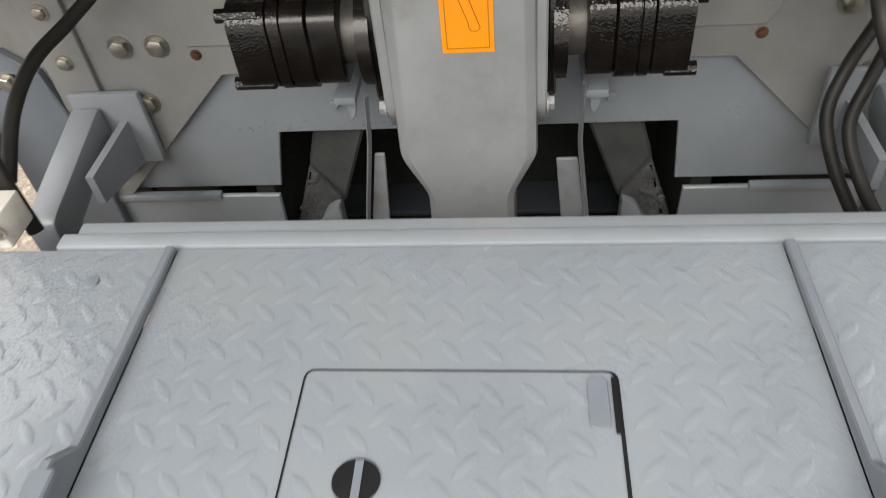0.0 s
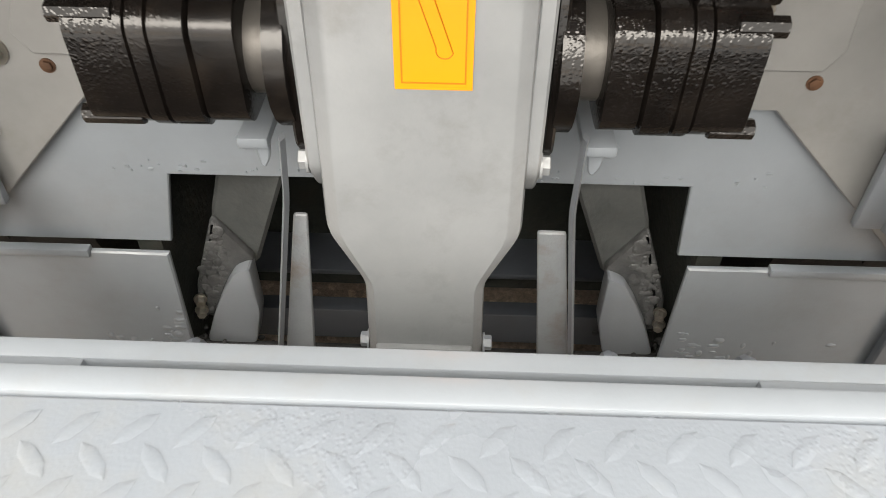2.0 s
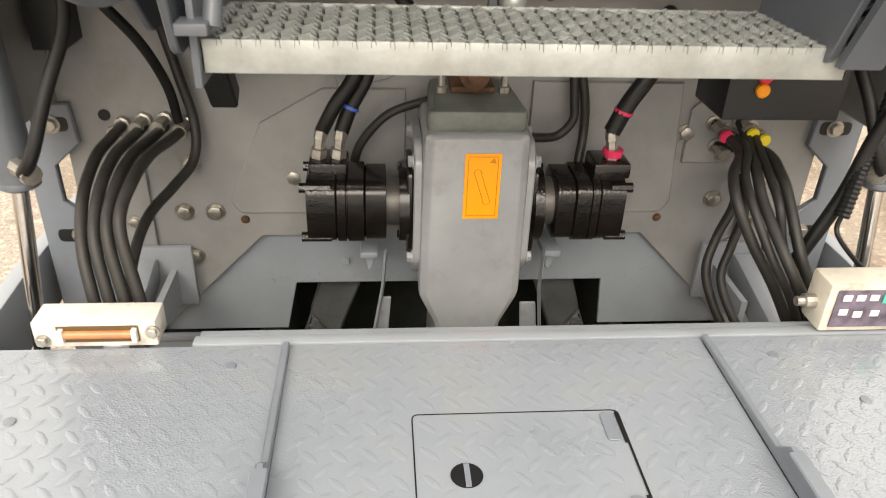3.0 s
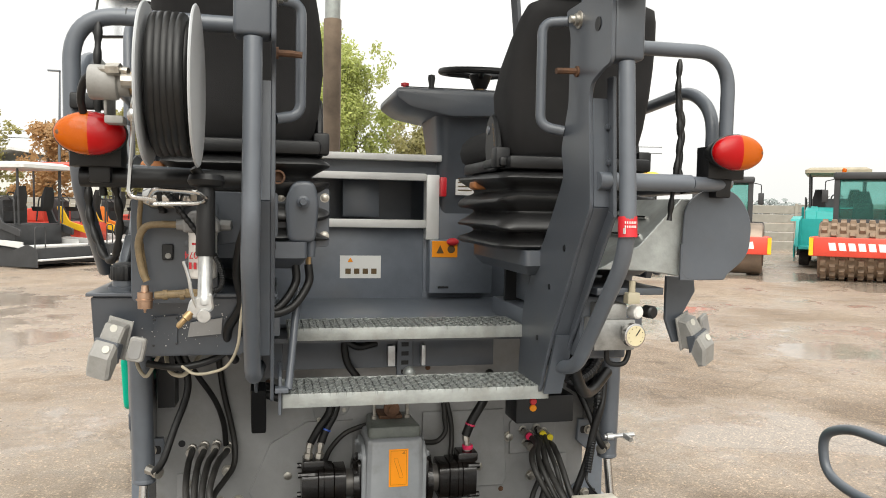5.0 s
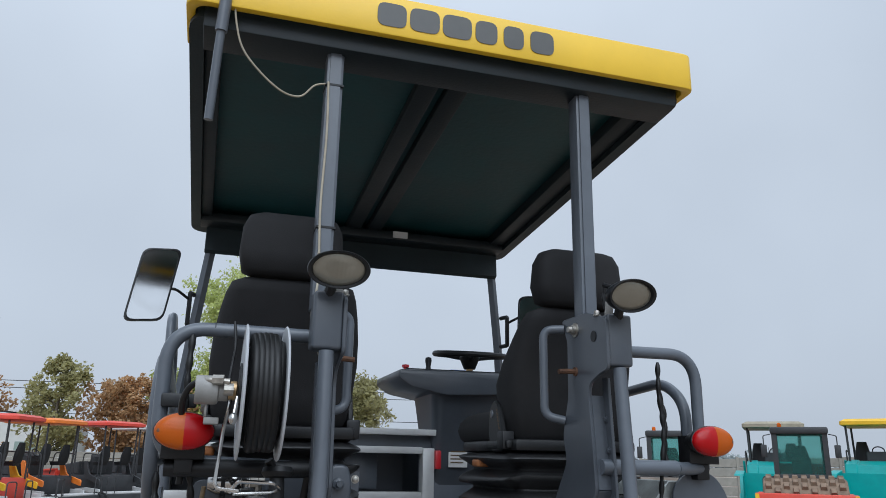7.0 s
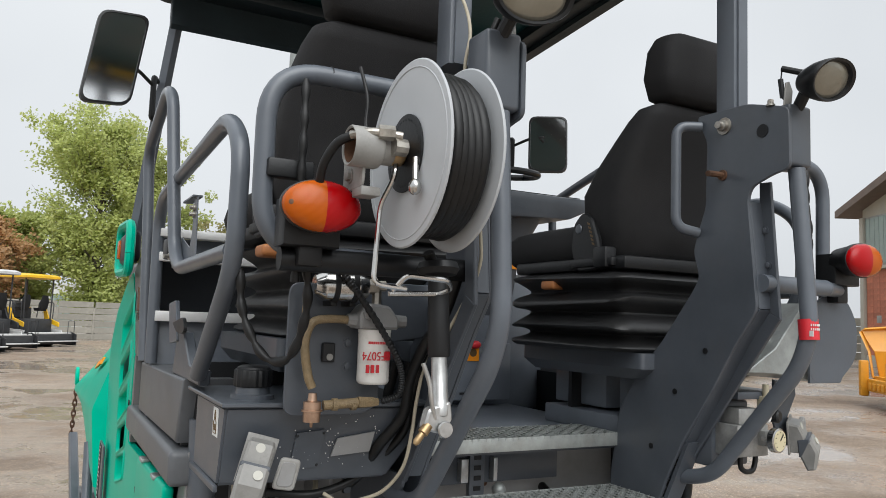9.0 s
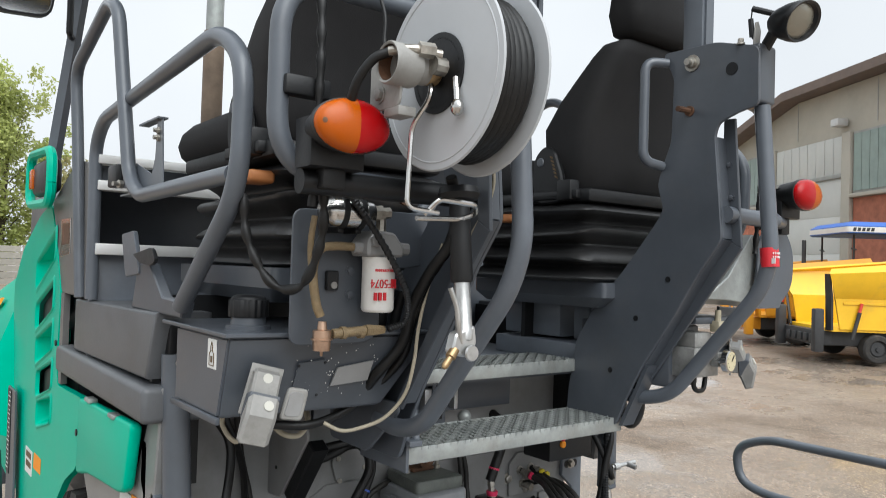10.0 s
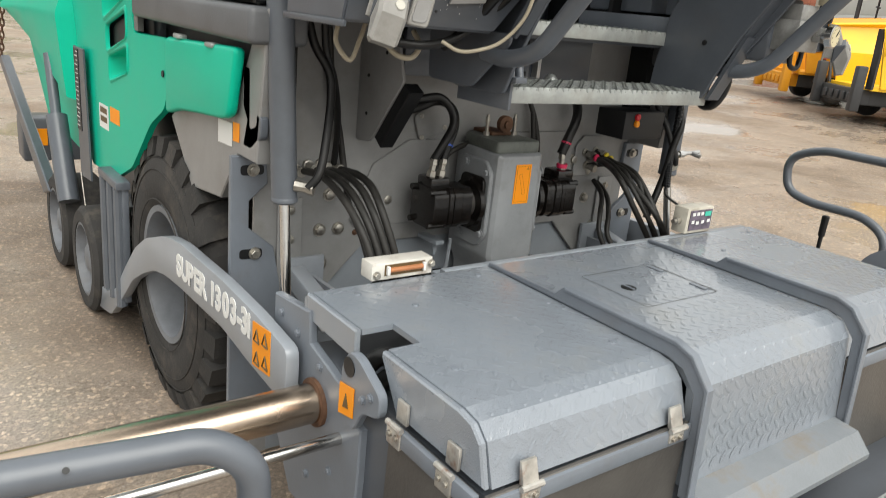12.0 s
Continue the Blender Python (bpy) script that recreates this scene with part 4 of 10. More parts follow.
for x, z in ((-0.255, 1.208), (-0.158, 1.242), (-0.262, 1.283)):
    part("cover_bolt", turned(B(), [(0, 0.009), (0.004, 0.009), (0.005, 0.006), (0.008, 0.006)], (x, -0.012, z), (0, -1, 0), 8), BOLT, cpl)

# galvanised steps
def step(x0, x1, y0, y1, z0, z1, label):
    bm = B()
    box(bm, x0, x1, y0, y0 + 0.004, z0, z1, 0.001)
    box(bm, x0, x1, y1 - 0.004, y1, z0, z1, 0.001)
    box(bm, x0, x0 + 0.004, y0, y1, z0, z1, 0.001)
    box(bm, x1 - 0.004, x1, y0, y1, z0, z1, 0.001)
    st = part("step", bm, GALV, paver, label)
    # serrated grip grating: diamond mesh with raised teeth
    verts, faces = [], []
    px, py = 0.0245, 0.0225
    nx, ny = int((x1 - x0) / px), int((y1 - y0) / py)

    def bar(a, b, w, zt, h):
        d = (Vector(b) - Vector(a)).normalized()
        n = Vector((-d.y, d.x)) * w
        k = len(verts)
        for p in (a, b):
            for q in (-1, 1):
                verts.append((p[0] + n.x * q, p[1] + n.y * q, zt))
                verts.append((p[0] + n.x * q * 1.2, p[1] + n.y * q * 1.2, zt - h))
        faces.extend([(k, k + 2, k + 6, k + 4), (k, k + 4, k + 5, k + 1), (k + 2, k + 3, k + 7, k + 6)])
    for j in range(ny):
        for i in range(nx):
            cx, cy = x0 + (i + 0.5) * px, y0 + (j + 0.5) * py
            hx, hy = px / 2, py / 2
            up = 0.005 if (i + j) % 2 else 0.0
            bar((cx - hx, cy - hy), (cx + hx * 0.2, cy + hy), 0.0028, z1 + up, 0.010)
            bar((cx + hx, cy - hy), (cx + hx * 0.2, cy + hy), 0.0028, z1 + 0.002, 0.010)
    part("grating", [verts, faces], GALV, st, kind="stuff")
    bm = B()
    box(bm, x0 + 0.004, x1 - 0.004, y0 + 0.004, y1 - 0.004, z0 + 0.004, z0 + 0.008)
    part("tray", bm, DECKP, st)
    return st


s1 = step(-0.405, 0.467, -0.62, -0.40, 1.418, 1.462, "lower galvanised grip-grating step")
s2 = step(-0.385, 0.435, -0.44, -0.22, 1.595, 1.637, "upper galvanised grip-grating step")
bm = B()
box(bm, -0.415, -0.405, -0.63, -0.40, 1.40, 1.52, 0.002)
box(bm, -0.425, -0.385, -0.66, -0.62, 1.475, 1.490, 0.002)
part("step_bracket", bm, TUBEP, s1)
bm = B()
rod(bm, (-0.385, -0.63, 1.48), (-0.355, -0.52, 1.78), 0.012, 12)
part("grab_rod", bm, TUBEP, s1, "thin grey upright rod")
# deck
bm = B()
box(bm, -0.47, 0.62, -0.23, 0.56, 1.605, 1.622, 0.002)
part("deck_floor", bm, DECKP, paver, "blue-grey wet deck floor")
bm = B()
box(bm, -0.95, 0.255, 0.53, 0.55, 1.60, 1.955, 0.003)
box(bm, 0.255, 0.95, 0.53, 0.55, 1.60, 2.18, 0.003)
dw = part("deck_bulkhead", bm, DECKP, paver, "blue-grey bulkhead across the deck")
bm = B()
box(bm, -0.135, 0.055, 0.5255, 0.5295, 1.715, 1.82)
lb = part("instruction_label", bm, LABEL, dw, "white instruction label with small pictures")
bm = B()
slab(bm, [(-0.10, 1.79), (-0.075, 1.79), (-0.0875, 1.812)], "y", 0.5235, 0.525)
part("warning_triangle", bm, ORANGE, lb)
bm = B()
for i in range(4):
    box(bm, -0.11 + 0.04 * i, -0.085 + 0.04 * i, 0.5235, 0.525, 1.735, 1.76)
part("label_print", bm, MARKS, lb)
# aluminium edged locker over the bulkhead
bm = B()
for z0, z1 in ((2.262, 2.292), (2.172, 2.205), (1.952, 1.990)):
    box(bm, -0.95, 0.325 if z0 > 2.2 else 0.255, 0.47, 0.53, z0, z1, 0.003)
box(bm, 0.255, 0.315, 0.46, 0.53, 1.90, 2.20, 0.004)
part("locker_rail", bm, ALU, paver, "bright aluminium shelf rail")
bm = B()
box(bm, -0.95, 0.25, 0.84, 0.86, 1.95, 2.20)
box(bm, -0.95, 0.25, 0.55, 0.86, 1.94, 1.955)
box(bm, -0.95, 0.32, 0.53, 0.95, 2.20, 2.262)
box(bm, -0.12, 0.05, 0.585, 0.598, 2.0, 2.17, 0.002)
part("locker", bm, DARK, paver, "dark open locker")
bm = B()
box(bm, 0.315, 0.345, 0.44, 0.50, 2.10, 2.19, 0.006)
part("red_handle", bm, REDP, paver, "red plastic handle")
bm = B()
box(bm, 0.27, 0.57, 0.44, 0.52, 1.65, 1.90, 0.006)
part("red_handle", blob(B(), (0.375, 0.43, 1.892), (0.030, 0.02, 0.018), 12, 8), REDP, paver, "red plastic handle")
eb = part("deck_box", bm, DECKP, paver, "blue-grey metal box with a warning plate")
bm = B()
box(bm, 0.28, 0.40, 0.436, 0.4395, 1.82, 1.895)
wp = part("warning_label", bm, ORANGE, eb, "orange warning plate with two signs")
bm = B()
slab(bm, [(0.30, 1.838), (0.335, 1.838), (0.3175, 1.876)], "y", 0.434, 0.4355)
turned(bm, [(0, 0.018), (0.0015, 0.018)], (0.37, 0.4355, 1.857), (0, -1, 0), 16)
part("label_print", bm, MARKS, wp)
bm = B()
box(bm, 0.31, 0.36, 0.435, 0.4395, 1.675, 1.685)
part("slot", bm, BLACK, eb)

# ---- side plates, rails, lamps ----
PL = [(-0.780, 2.646), (-0.97, 2.644), (-1.108, 2.604), (-1.110, 2.434), (-1.055, 2.425), (-0.985, 2.40), (-0.972, 2.365), (-1.002, 2.052), (-0.93, 1.955), (-0.84, 1.81), (-0.73, 1.65), (-0.665, 1.53), (-0.628, 1.44), (-0.405, 1.44), (-0.412, 1.53), (-0.445, 1.71), (-0.53, 1.84), (-0.64, 1.95), (-0.77, 2.11), (-0.795, 2.15), (-0.77, 2.23), (-0.79, 2.29), (-0.818, 2.36), (-0.823, 2.56)]
for s in (-1, 1):
    bm = B()
    slab(bm, rounded(PL, 0.02, 3), "x", s * 0.428, s * 0.440, 0.002)
    # stepped return along the back edge: web, outer flange, and the same below the corner
    folds = [slab(B(), [(-0.972, 2.36), (-1.002, 2.056), (-0.992, 2.056), (-0.962, 2.36)], "x", s * 0.44, s * 0.49, 0.001),
             slab(B(), [(-0.965, 2.42), (-1.002, 2.418), (-1.032, 2.028), (-0.99, 2.052), (-0.965, 2.36)], "x", s * 0.485, s * 0.496, 0.002),
             slab(B(), [(-1.002, 2.052), (-0.93, 1.955), (-0.845, 1.822), (-0.70, 1.60), (-0.69, 1.606), (-0.835, 1.828), (-0.92, 1.962), (-0.992, 2.058)], "x", s * 0.44, s * 0.49, 0.001),
             slab(B(), [(-1.032, 2.028), (-0.99, 2.052), (-0.835, 1.822), (-0.69, 1.60), (-0.715, 1.59), (-0.865, 1.80)], "x", s * 0.485, s * 0.496, 0.002)]
    if s > 0:
        folds.append(slab(B(), [(-0.745, 1.65), (-0.73, 1.65), (-0.63, 1.44), (-0.645, 1.44)], "x", 0.44, 0.50))
    pl = part("side_plate", bm, DARK, paver, "dark grey curved steel stair cheek")
    for q in folds:
        part("folded_edge", q, DARK, pl)
    bm = B()
    box(bm, min(s * 0.438, s * 0.528), max(s * 0.438, s * 0.528), -1.105, -1.02, 2.445, 2.618, 0.010, 3)
    part("post_socket", bm, DARK, pl)
    bm = B()
    turned(bm, [(0, 0.019), (0.002, 0.019)], (s * 0.4275, -1.024, 2.553), (-s, 0, 0), 18)
    part("hole", bm, BLACK, pl)
    bm = B()
    turned(bm, [(0, 0.026), (0.004, 0.026), (0.005, 0.017), (0.016, 0.017), (0.018, 0.012), (0.03, 0.011)], (s * 0.428, -0.89, 2.595), (-s, 0, 0), 12)
    part("bolt", bm, BOLT, pl, "zinc hexagon bolt with washer")
    bm = B()
    sweep(bm, bent([(s * 0.428, -0.885, 2.448), (s * 0.395, -0.885, 2.448), (s * 0.36, -0.89, 2.445)], 0.01), 0.009, 8)
    turned(bm, [(0, 0.016), (0.006, 0.016)], (s * 0.428, -0.885, 2.448), (-s, 0, 0), 12)
    part("locking_pin", bm, RUST, pl, "rusty locking pin")
    for y, z in ((-0.82, 1.93), (-0.70, 1.80), (-0.60, 1.62)):
        bm = B()
        turned(bm, [(0, 0.009), (0.002, 0.009)], (s * 0.4275, y, z), (-s, 0, 0), 10)
        part("hole", bm, BLACK, pl)
    for z in (2.28, 2.18, 2.11):
        bm = B()
        hexbolt(bm, (s * 0.485, -0.985 - 0.1 * (2.28 - z), z), (-s, 0, 0), 0.009, 0.008)
        part("bolt", bm, DARK, pl)
    # small grab handle on the inner face
    bm = B()
    sweep(bm, bent([(s * 0.428, -0.80, 2.612), (s * 0.36, -0.765, 2.612), (s * 0.36, -0.765, 2.30), (s * 0.428, -0.79, 2.285)], 0.05, 8), 0.0155, 12)
    part("grab_handle", bm, TUBEP, pl, "grey bent-tube grab handle")
    # long handrail behind the stair
    bm = B()
    low = [(s * 0.482, -1.09, 2.44), (s * 0.484, -1.125, 2.0), (s * 0.487, -1.09, 1.90), (s * 0.487, -0.80, 1.565), (s * 0.484, -0.69, 1.535), (s * 0.475, -0.585, 1.545)]
    sweep(bm, bent(low, 0.09, 9), 0.0225, 18)
    gr = part("handrail", bm, TUBEP, paver, "grey tubular stair handrail")
    if s > 0:
        bm = B()
        turned(bm, [(0, 0.0255), (0.055, 0.0255)], (0.4845, -1.1225, 1.975), (0, 0.08, 1), 18)
        tp = part("warning_sleeve", bm, REDP, gr, "red sleeve sticker with white print")
        bm = B()
        for i in range(2):
            for j in range(6):
                a = radians(-40 + 13 * j)
                p = Vector((0.4845 + 0.0257 * math.sin(a), -1.1205 - 0.0257 * math.cos(a), 2.012 - 0.011 * i))
                rod(bm, p, p + Vector((0, 0, 0.006)), 0.0016, 5)
        box(bm, 0.4632, 0.4646, -1.1495, -1.138, 1.985, 2.0)
        part("label_print", bm, LABEL, tp)
    # canopy post
    bm = B()
    prof = rounded([(s * 0.452, -0.905), (s * 0.512, -0.905), (s * 0.512, -0.835), (s * 0.452, -0.835)], 0.008, 2)
    slab(bm, prof, "z", 2.60, 3.575)
    slab(bm, [(s * 0.463, -0.912), (s * 0.501, -0.912), (s * 0.501, -0.905), (s * 0.463, -0.905)], "z", 2.60, 3.575)
    post = part("canopy_post", bm, TUBEP, paver, "grey square steel canopy post")
    # rear loop with the tail light
    bm = B()
    ring = [(s * 0.45, -0.91, 2.508), (s * 0.932, -0.888, 2.514), (s * 0.930, -0.885, 2.125), (s * 0.45, -0.93, 2.105)]
    if s > 0:
        ring = [(0.45, -0.87, 2.532), (0.948, -0.84, 2.541), (0.948, -0.835, 2.14)]
    sweep(bm, bent(ring, 0.12, 10), 0.0215, 18)
    if s > 0:
        rod(bm, (0.45, -1.0, 2.128), (0.74, -0.99, 2.128), 0.025, 16)
        sweep(bm, bent([(0.74, -0.99, 2.128), (0.90, -0.93, 2.128), (0.948, -0.835, 2.15)], 0.05, 6), 0.0215, 14)
    lp = part("guard_loop", bm, TUBEP, paver, "grey bent-tube guard loop")
    # tail light
    tc = Vector((-0.853, -1.038, 2.203)) if s < 0 else Vector((0.862, -1.022, 2.218))
    bm = B()
    rows = []
    for d, f in ((0.075, 0.55), (0.06, 0.80), (0.02, 0.93), (0.004, 1.03), (-0.006, 1.03), (-0.008, 0.97)):
        rows.append([tc + Vector((0.080 * f * math.cos(q), d, 0.051 * f * math.sin(q))) for q in [2 * math.pi * k / 36 for k in range(36)]])
    loft(bm, rows)
    slab(bm, [(tc.x - 0.06, tc.z - 0.075), (tc.x + 0.06, tc.z - 0.075), (tc.x + 0.06, tc.z + 0.02), (tc.x - 0.06, tc.z + 0.02)], "y", tc.y + 0.04, tc.y + 0.11, 0.008, 2)
    box(bm, tc.x - 0.02, tc.x + 0.03, tc.y + 0.06, tc.y + 0.13, 2.09, tc.z - 0.05, 0.005)
    tl = part("tail_light", bm, BLACK, paver, "oval red and amber tail light in a black rubber housing")
    rows = [[tc + Vector((0.077 * f * math.cos(q), d, 0.048 * f * math.sin(q))) for q in [2 * math.pi * k / 32 for k in range(32)]] for d, f in ((-0.0075, 1.0), (-0.004, 0.8), (-0.001, 0.45), (0.0, 0.1))]
    bm = loft(B(), rows)
    box(bm, tc.x - 0.0012, tc.x + 0.0012, tc.y - 0.026, tc.y - 0.001, tc.z - 0.040, tc.z + 0.040)
    part("reflector", bm, BRUSHED, tl, "pale reflector behind the lens")
    for name, a, b, mt in (("amber_lens", 0, math.pi, AMBER), ("red_lens", math.pi, 2 * math.pi, REDL)):
        bm = B()
        rows = []
        for i in range(15):
            th = math.pi / 2 * i / 14
            row = []
            for k in range(17):
                ph = a + (b - a) * k / 16 + math.pi / 2
                row.append(bm.verts.new(tc + Vector((0.080 * math.sin(th) * math.cos(ph) * s * -1, -0.034 * math.cos(th) ** 0.75 - 0.006, 0.051 * math.sin(th) * math.sin(ph)))))
            rows.append(row)
        for p, q in zip(rows, rows[1:]):
            for k in range(16):
                try:
                    bm.faces.new((p[k], q[k], q[k + 1], p[k + 1]))
                except ValueError:
                    pass
        bmesh.ops.remove_doubles(bm, verts=bm.verts, dist=1e-5)
        le = part(name, bm, mt, tl, "amber half of the lens" if mt is AMBER else "red half of the lens", 60)
        sg = s
        if mt is AMBER:
            part("lens_screw", turned(B(), [(0, 0.0055), (0.002, 0.0055), (0.003, 0.003)], tc + Vector((sg * 0.066, -0.0255, 0.0)), (sg * 0.45, -1, 0), 10), RUST, le)
    if s < 0:
        part("clamp", box(B(), -0.93, -0.83, -0.92, -0.885, 2.275, 2.315, 0.006), BLACK, lp, "black clamp")
    # work lamp
    c = Vector((s * 0.468, -1.13, 2.676))
    ax = Vector((s * 0.10, -1, -0.38)).normalized()
    bm = B()
    turned(bm, [(-0.072, 0.0), (-0.066, 0.03), (-0.048, 0.058), (-0.02, 0.079), (0.005, 0.089), (0.020, 0.091), (0.027, 0.088), (0.024, 0.079), (0.0, 0.070), (-0.01, 0.0)], c + ax * 0.06, ax, 36)
    for v in bm.verts:
        v.co.z = c.z + (v.co.z - c.z) * 0.58
    wl_ = part("work_lamp", bm, BLACK, paver, "black oval work lamp with ribbed glass")
    bm = B()
    turned(bm, [(0.012, 0.078), (0.019, 0.06), (0.023, 0.03), (0.024, 0.0)], c + ax * 0.06, ax, 36)
    for v in bm.verts:
        v.co.z = c.z + (v.co.z - c.z) * 0.58
    part("lamp_glass", bm, LAMPGLASS, wl_, "ribbed clear glass over a reflector")
    bm = B()
    rod(bm, (s * 0.486, -1.085, 2.60), (s * 0.474, -1.135, 2.662), 0.016, 10)
    box(bm, s * 0.476 - 0.02, s * 0.476 + 0.02, -1.07, -1.03, 2.612, 2.622, 0.003)
    part("lamp_bracket", bm, BLACK, wl_)
    bm = B()
    slab(bm, [(s * 0.440, 2.615), (s * 0.470, 2.615), (s * 0.476, 2.66), (s * 0.462, 2.685), (s * 0.448, 2.68)], "y", -1.085, -1.080, 0.001)
    part("lamp_clip", bm, SOCK, wl_, "bent steel lamp clip")
    bm = B()
    rod(bm, (s * 0.447, -1.073, 2.722), (s * 0.468, -1.128, 2.698), 0.0085, 10)
    rod(bm, (s * 0.447, -1.073, 2.722), (s * 0.444, -1.070, 2.680), 0.002, 6)
    rod(bm, (s * 0.444, -1.070, 2.692), (s * 0.450, -1.072, 2.640), 0.0075, 10)
    rod(bm, (s * 0.450, -1.072, 2.642), (s * 0.462, -1.082, 2.622), 0.004, 8)
    part("lamp_connector", bm, BLACK, wl_)
    part("bolt", hexbolt(B(), (s * 0.428, -1.05, 2.618), (0, 0, 1), 0.009, 0.018), BOLT, wl_)
    # outer side rails
    bm = B()
    near = [(s * 0.95, 0.50, 1.80), (s * 0.955, 0.50, 2.33), (s * 0.955, 0.40, 2.40), (s * 0.95, -0.62, 2.46), (s * 0.95, -0.76, 2.37), (s * 0.95, -0.755, 2.10), (s * 0.95, -0.42, 1.83)]
    sweep(bm, bent(near, 0.10, 9), 0.0212, 16)
    sr = part("side_rail", bm, TUBEP, paver, "grey bent-tube side rail")
    bm = B()
    far = [(s * 0.96, 0.62, 1.80), (s * 0.975, 0.70, 2.40), (s * 0.985, 0.72, 2.62), (s * 0.985, 0.26, 2.75), (s * 0.982, 0.16, 2.70), (s * 0.96, 0.05, 2.18), (s * 0.955, -0.04, 2.12), (s * 0.95, -0.72, 2.13)]
    sweep(bm, bent(far, 0.08, 9), 0.0205, 16)
    part("side_rail", bm, TUBEP, paver, "grey bent-tube side rail")

# drooping chains and straps
def chain(pts, r=0.011, parent=paver, name="rubber_chain"):
    line = flowing(pts, 10)
    bm = B()
    d = 0.0
    radii = []
    for i, p in enumerate(line):
        d += (p - line[i - 1]).length if i else 0
        radii.append(r * (0.42 + 0.55 * abs(math.sin(d * 55)) ** 0.7))
    sweep(bm, line, r, 8, radii)
    return part(name, bm, RUBBER, parent, "black rubber strap chain", 60)


chain([(-0.86, -0.92, 2.49), (-0.862, -0.93, 2.36), (-0.86, -0.92, 2.20), (-0.855, -0.90, 2.06)])
chain([(-0.93, -0.73, 2.09), (-0.92, -0.74, 1.99), (-0.88, -0.78, 1.90), (-0.84, -0.84, 1.90), (-0.82, -0.88, 2.0), (-0.83, -0.90, 2.10)], 0.012)
chain([(0.72, -0.945, 2.49), (0.715, -0.95, 2.38), (0.725, -0.95, 2.25), (0.71, -0.95, 2.12), (0.70, -0.95, 2.02)], 0.010)
chain([(0.715, -0.945, 2.40), (0.735, -0.945, 2.30), (0.73, -0.945, 2.18), (0.745, -0.945, 2.10)], 0.010)

# hose reel
bm = B()
RC = Vector((-0.716, -1.128, 2.311))
turned(bm, [(0, 0.05), (0, 0.182), (0.003, 0.185), (0.006, 0.182), (0.006, 0.05)], RC, (1, 0, 0), 72)
sweep(bm, [RC + Vector((0, 0.168 * math.cos(a), 0.168 * math.sin(a))) for a in [2 * math.pi * q / 64 for q in range(65)]], 0.0015, 5)
reel = part("hose_reel", bm, REELW, paver, "pale grey steel hose reel disc")
bm = B()
turned(bm, [(0, 0.05), (0, 0.182), (0.003, 0.185), (0.006, 0.182), (0.006, 0.05)], RC + Vector((0.108, 0, 0)), (1, 0, 0), 72)
part("reel_disc", bm, REELW, reel)
bm = B()
turns = []
for q in range(17 * 40 + 1):
    a = 2 * math.pi * q / 40
    lay = 0 if q < 240 else 1 if q < 480 else 2
    f = (q - 240 * lay) / 40
    x = RC.x + 0.019 + 0.0164 * (f if lay != 1 else 6 - f) * (5.0 / 6) + (0.004 if lay == 2 else 0)
    r = (0.115, 0.134, 0.151)[lay] + 0.002 * math.sin(3 * a + f)
    turns.append((x, RC.y + math.cos(a) * r, RC.z + math.sin(a) * r))
sweep(bm, turns, 0.0125, 8)
part("wound_hose", bm, RUBBER, reel, "coiled black rubber hose", 60)
bm = B()
turned(bm, [(0.0, 0.067), (0.001, 0.0765), (0.005, 0.0765), (0.007, 0.067), (0.003, 0.066)], RC - Vector((0.006, 0, 0)), (1, 0, 0), 60)
for k in range(56):
    a = 2 * math.pi * k / 56
    rod(bm, (RC.x - 0.0065, RC.y + math.cos(a) * 0.0655, RC.z + math.sin(a) * 0.0655), (RC.x - 0.001, RC.y + math.cos(a) * 0.0655, RC.z + math.sin(a) * 0.0655), 0.0022, 5)
rod(bm, (RC.x + 0.01, RC.y, RC.z), (RC.x + 0.10, RC.y, RC.z), 0.10, 32)
hub_ = part("hub", bm, BLACK, reel, "black toothed hub ring")
part("hub_plate", turned(B(), [(0, 0.066), (0.002, 0.066)], RC - Vector((0.0025, 0, 0)), (1, 0, 0), 40), mat("worn_hub_grey", (0.13, 0.13, 0.13), 0.45, metal=0.3, var=0.3, scale=25, bump=0.05), hub_)
part("hub_slot", slab(B(), rounded([(RC.y - 0.035, RC.z + 0.020), (RC.y + 0.030, RC.z + 0.022), (RC.y + 0.026, RC.z + 0.052), (RC.y - 0.024, RC.z + 0.054)], 0.014, 4), "x", RC.x - 0.0046, RC.x - 0.0026), BLACK, hub_)
bm = B()
# the housing is an open tube with a collar
rows = []
for d, r in ((-0.052, 0.022), (-0.056, 0.029), (-0.060, 0.037), (-0.066, 0.039), (-0.116, 0.039), (-0.119, 0.037), (-0.117, 0.033), (-0.070, 0.032)):
    rows.append([RC + Vector((d, r * math.cos(q), r * math.sin(q))) for q in [2 * math.pi * k / 32 for k in range(32)]])
loft(bm, rows)
turned(bm, [(0, 0.029), (0.028, 0.029), (0.030, 0.026)], RC - Vector((0.062, 0, 0)), (1, 0, 0), 28)
slab(bm, rounded([(RC.y + 0.02, RC.z + 0.035), (RC.y + 0.10, RC.z + 0.02), (RC.y + 0.10, RC.z - 0.075), (RC.y + 0.0, RC.z - 0.075), (RC.y - 0.005, RC.z - 0.04)], 0.015, 3), "x", RC.x - 0.090, RC.x - 0.084, 0.0015)
box(bm, RC.x - 0.09, RC.x - 0.05, RC.y + 0.0, RC.y + 0.05, RC.z - 0.09, RC.z - 0.072, 0.003)
ah = part("axle_housing", bm, SOCK, reel, "grey cast axle housing with a rusty bore")
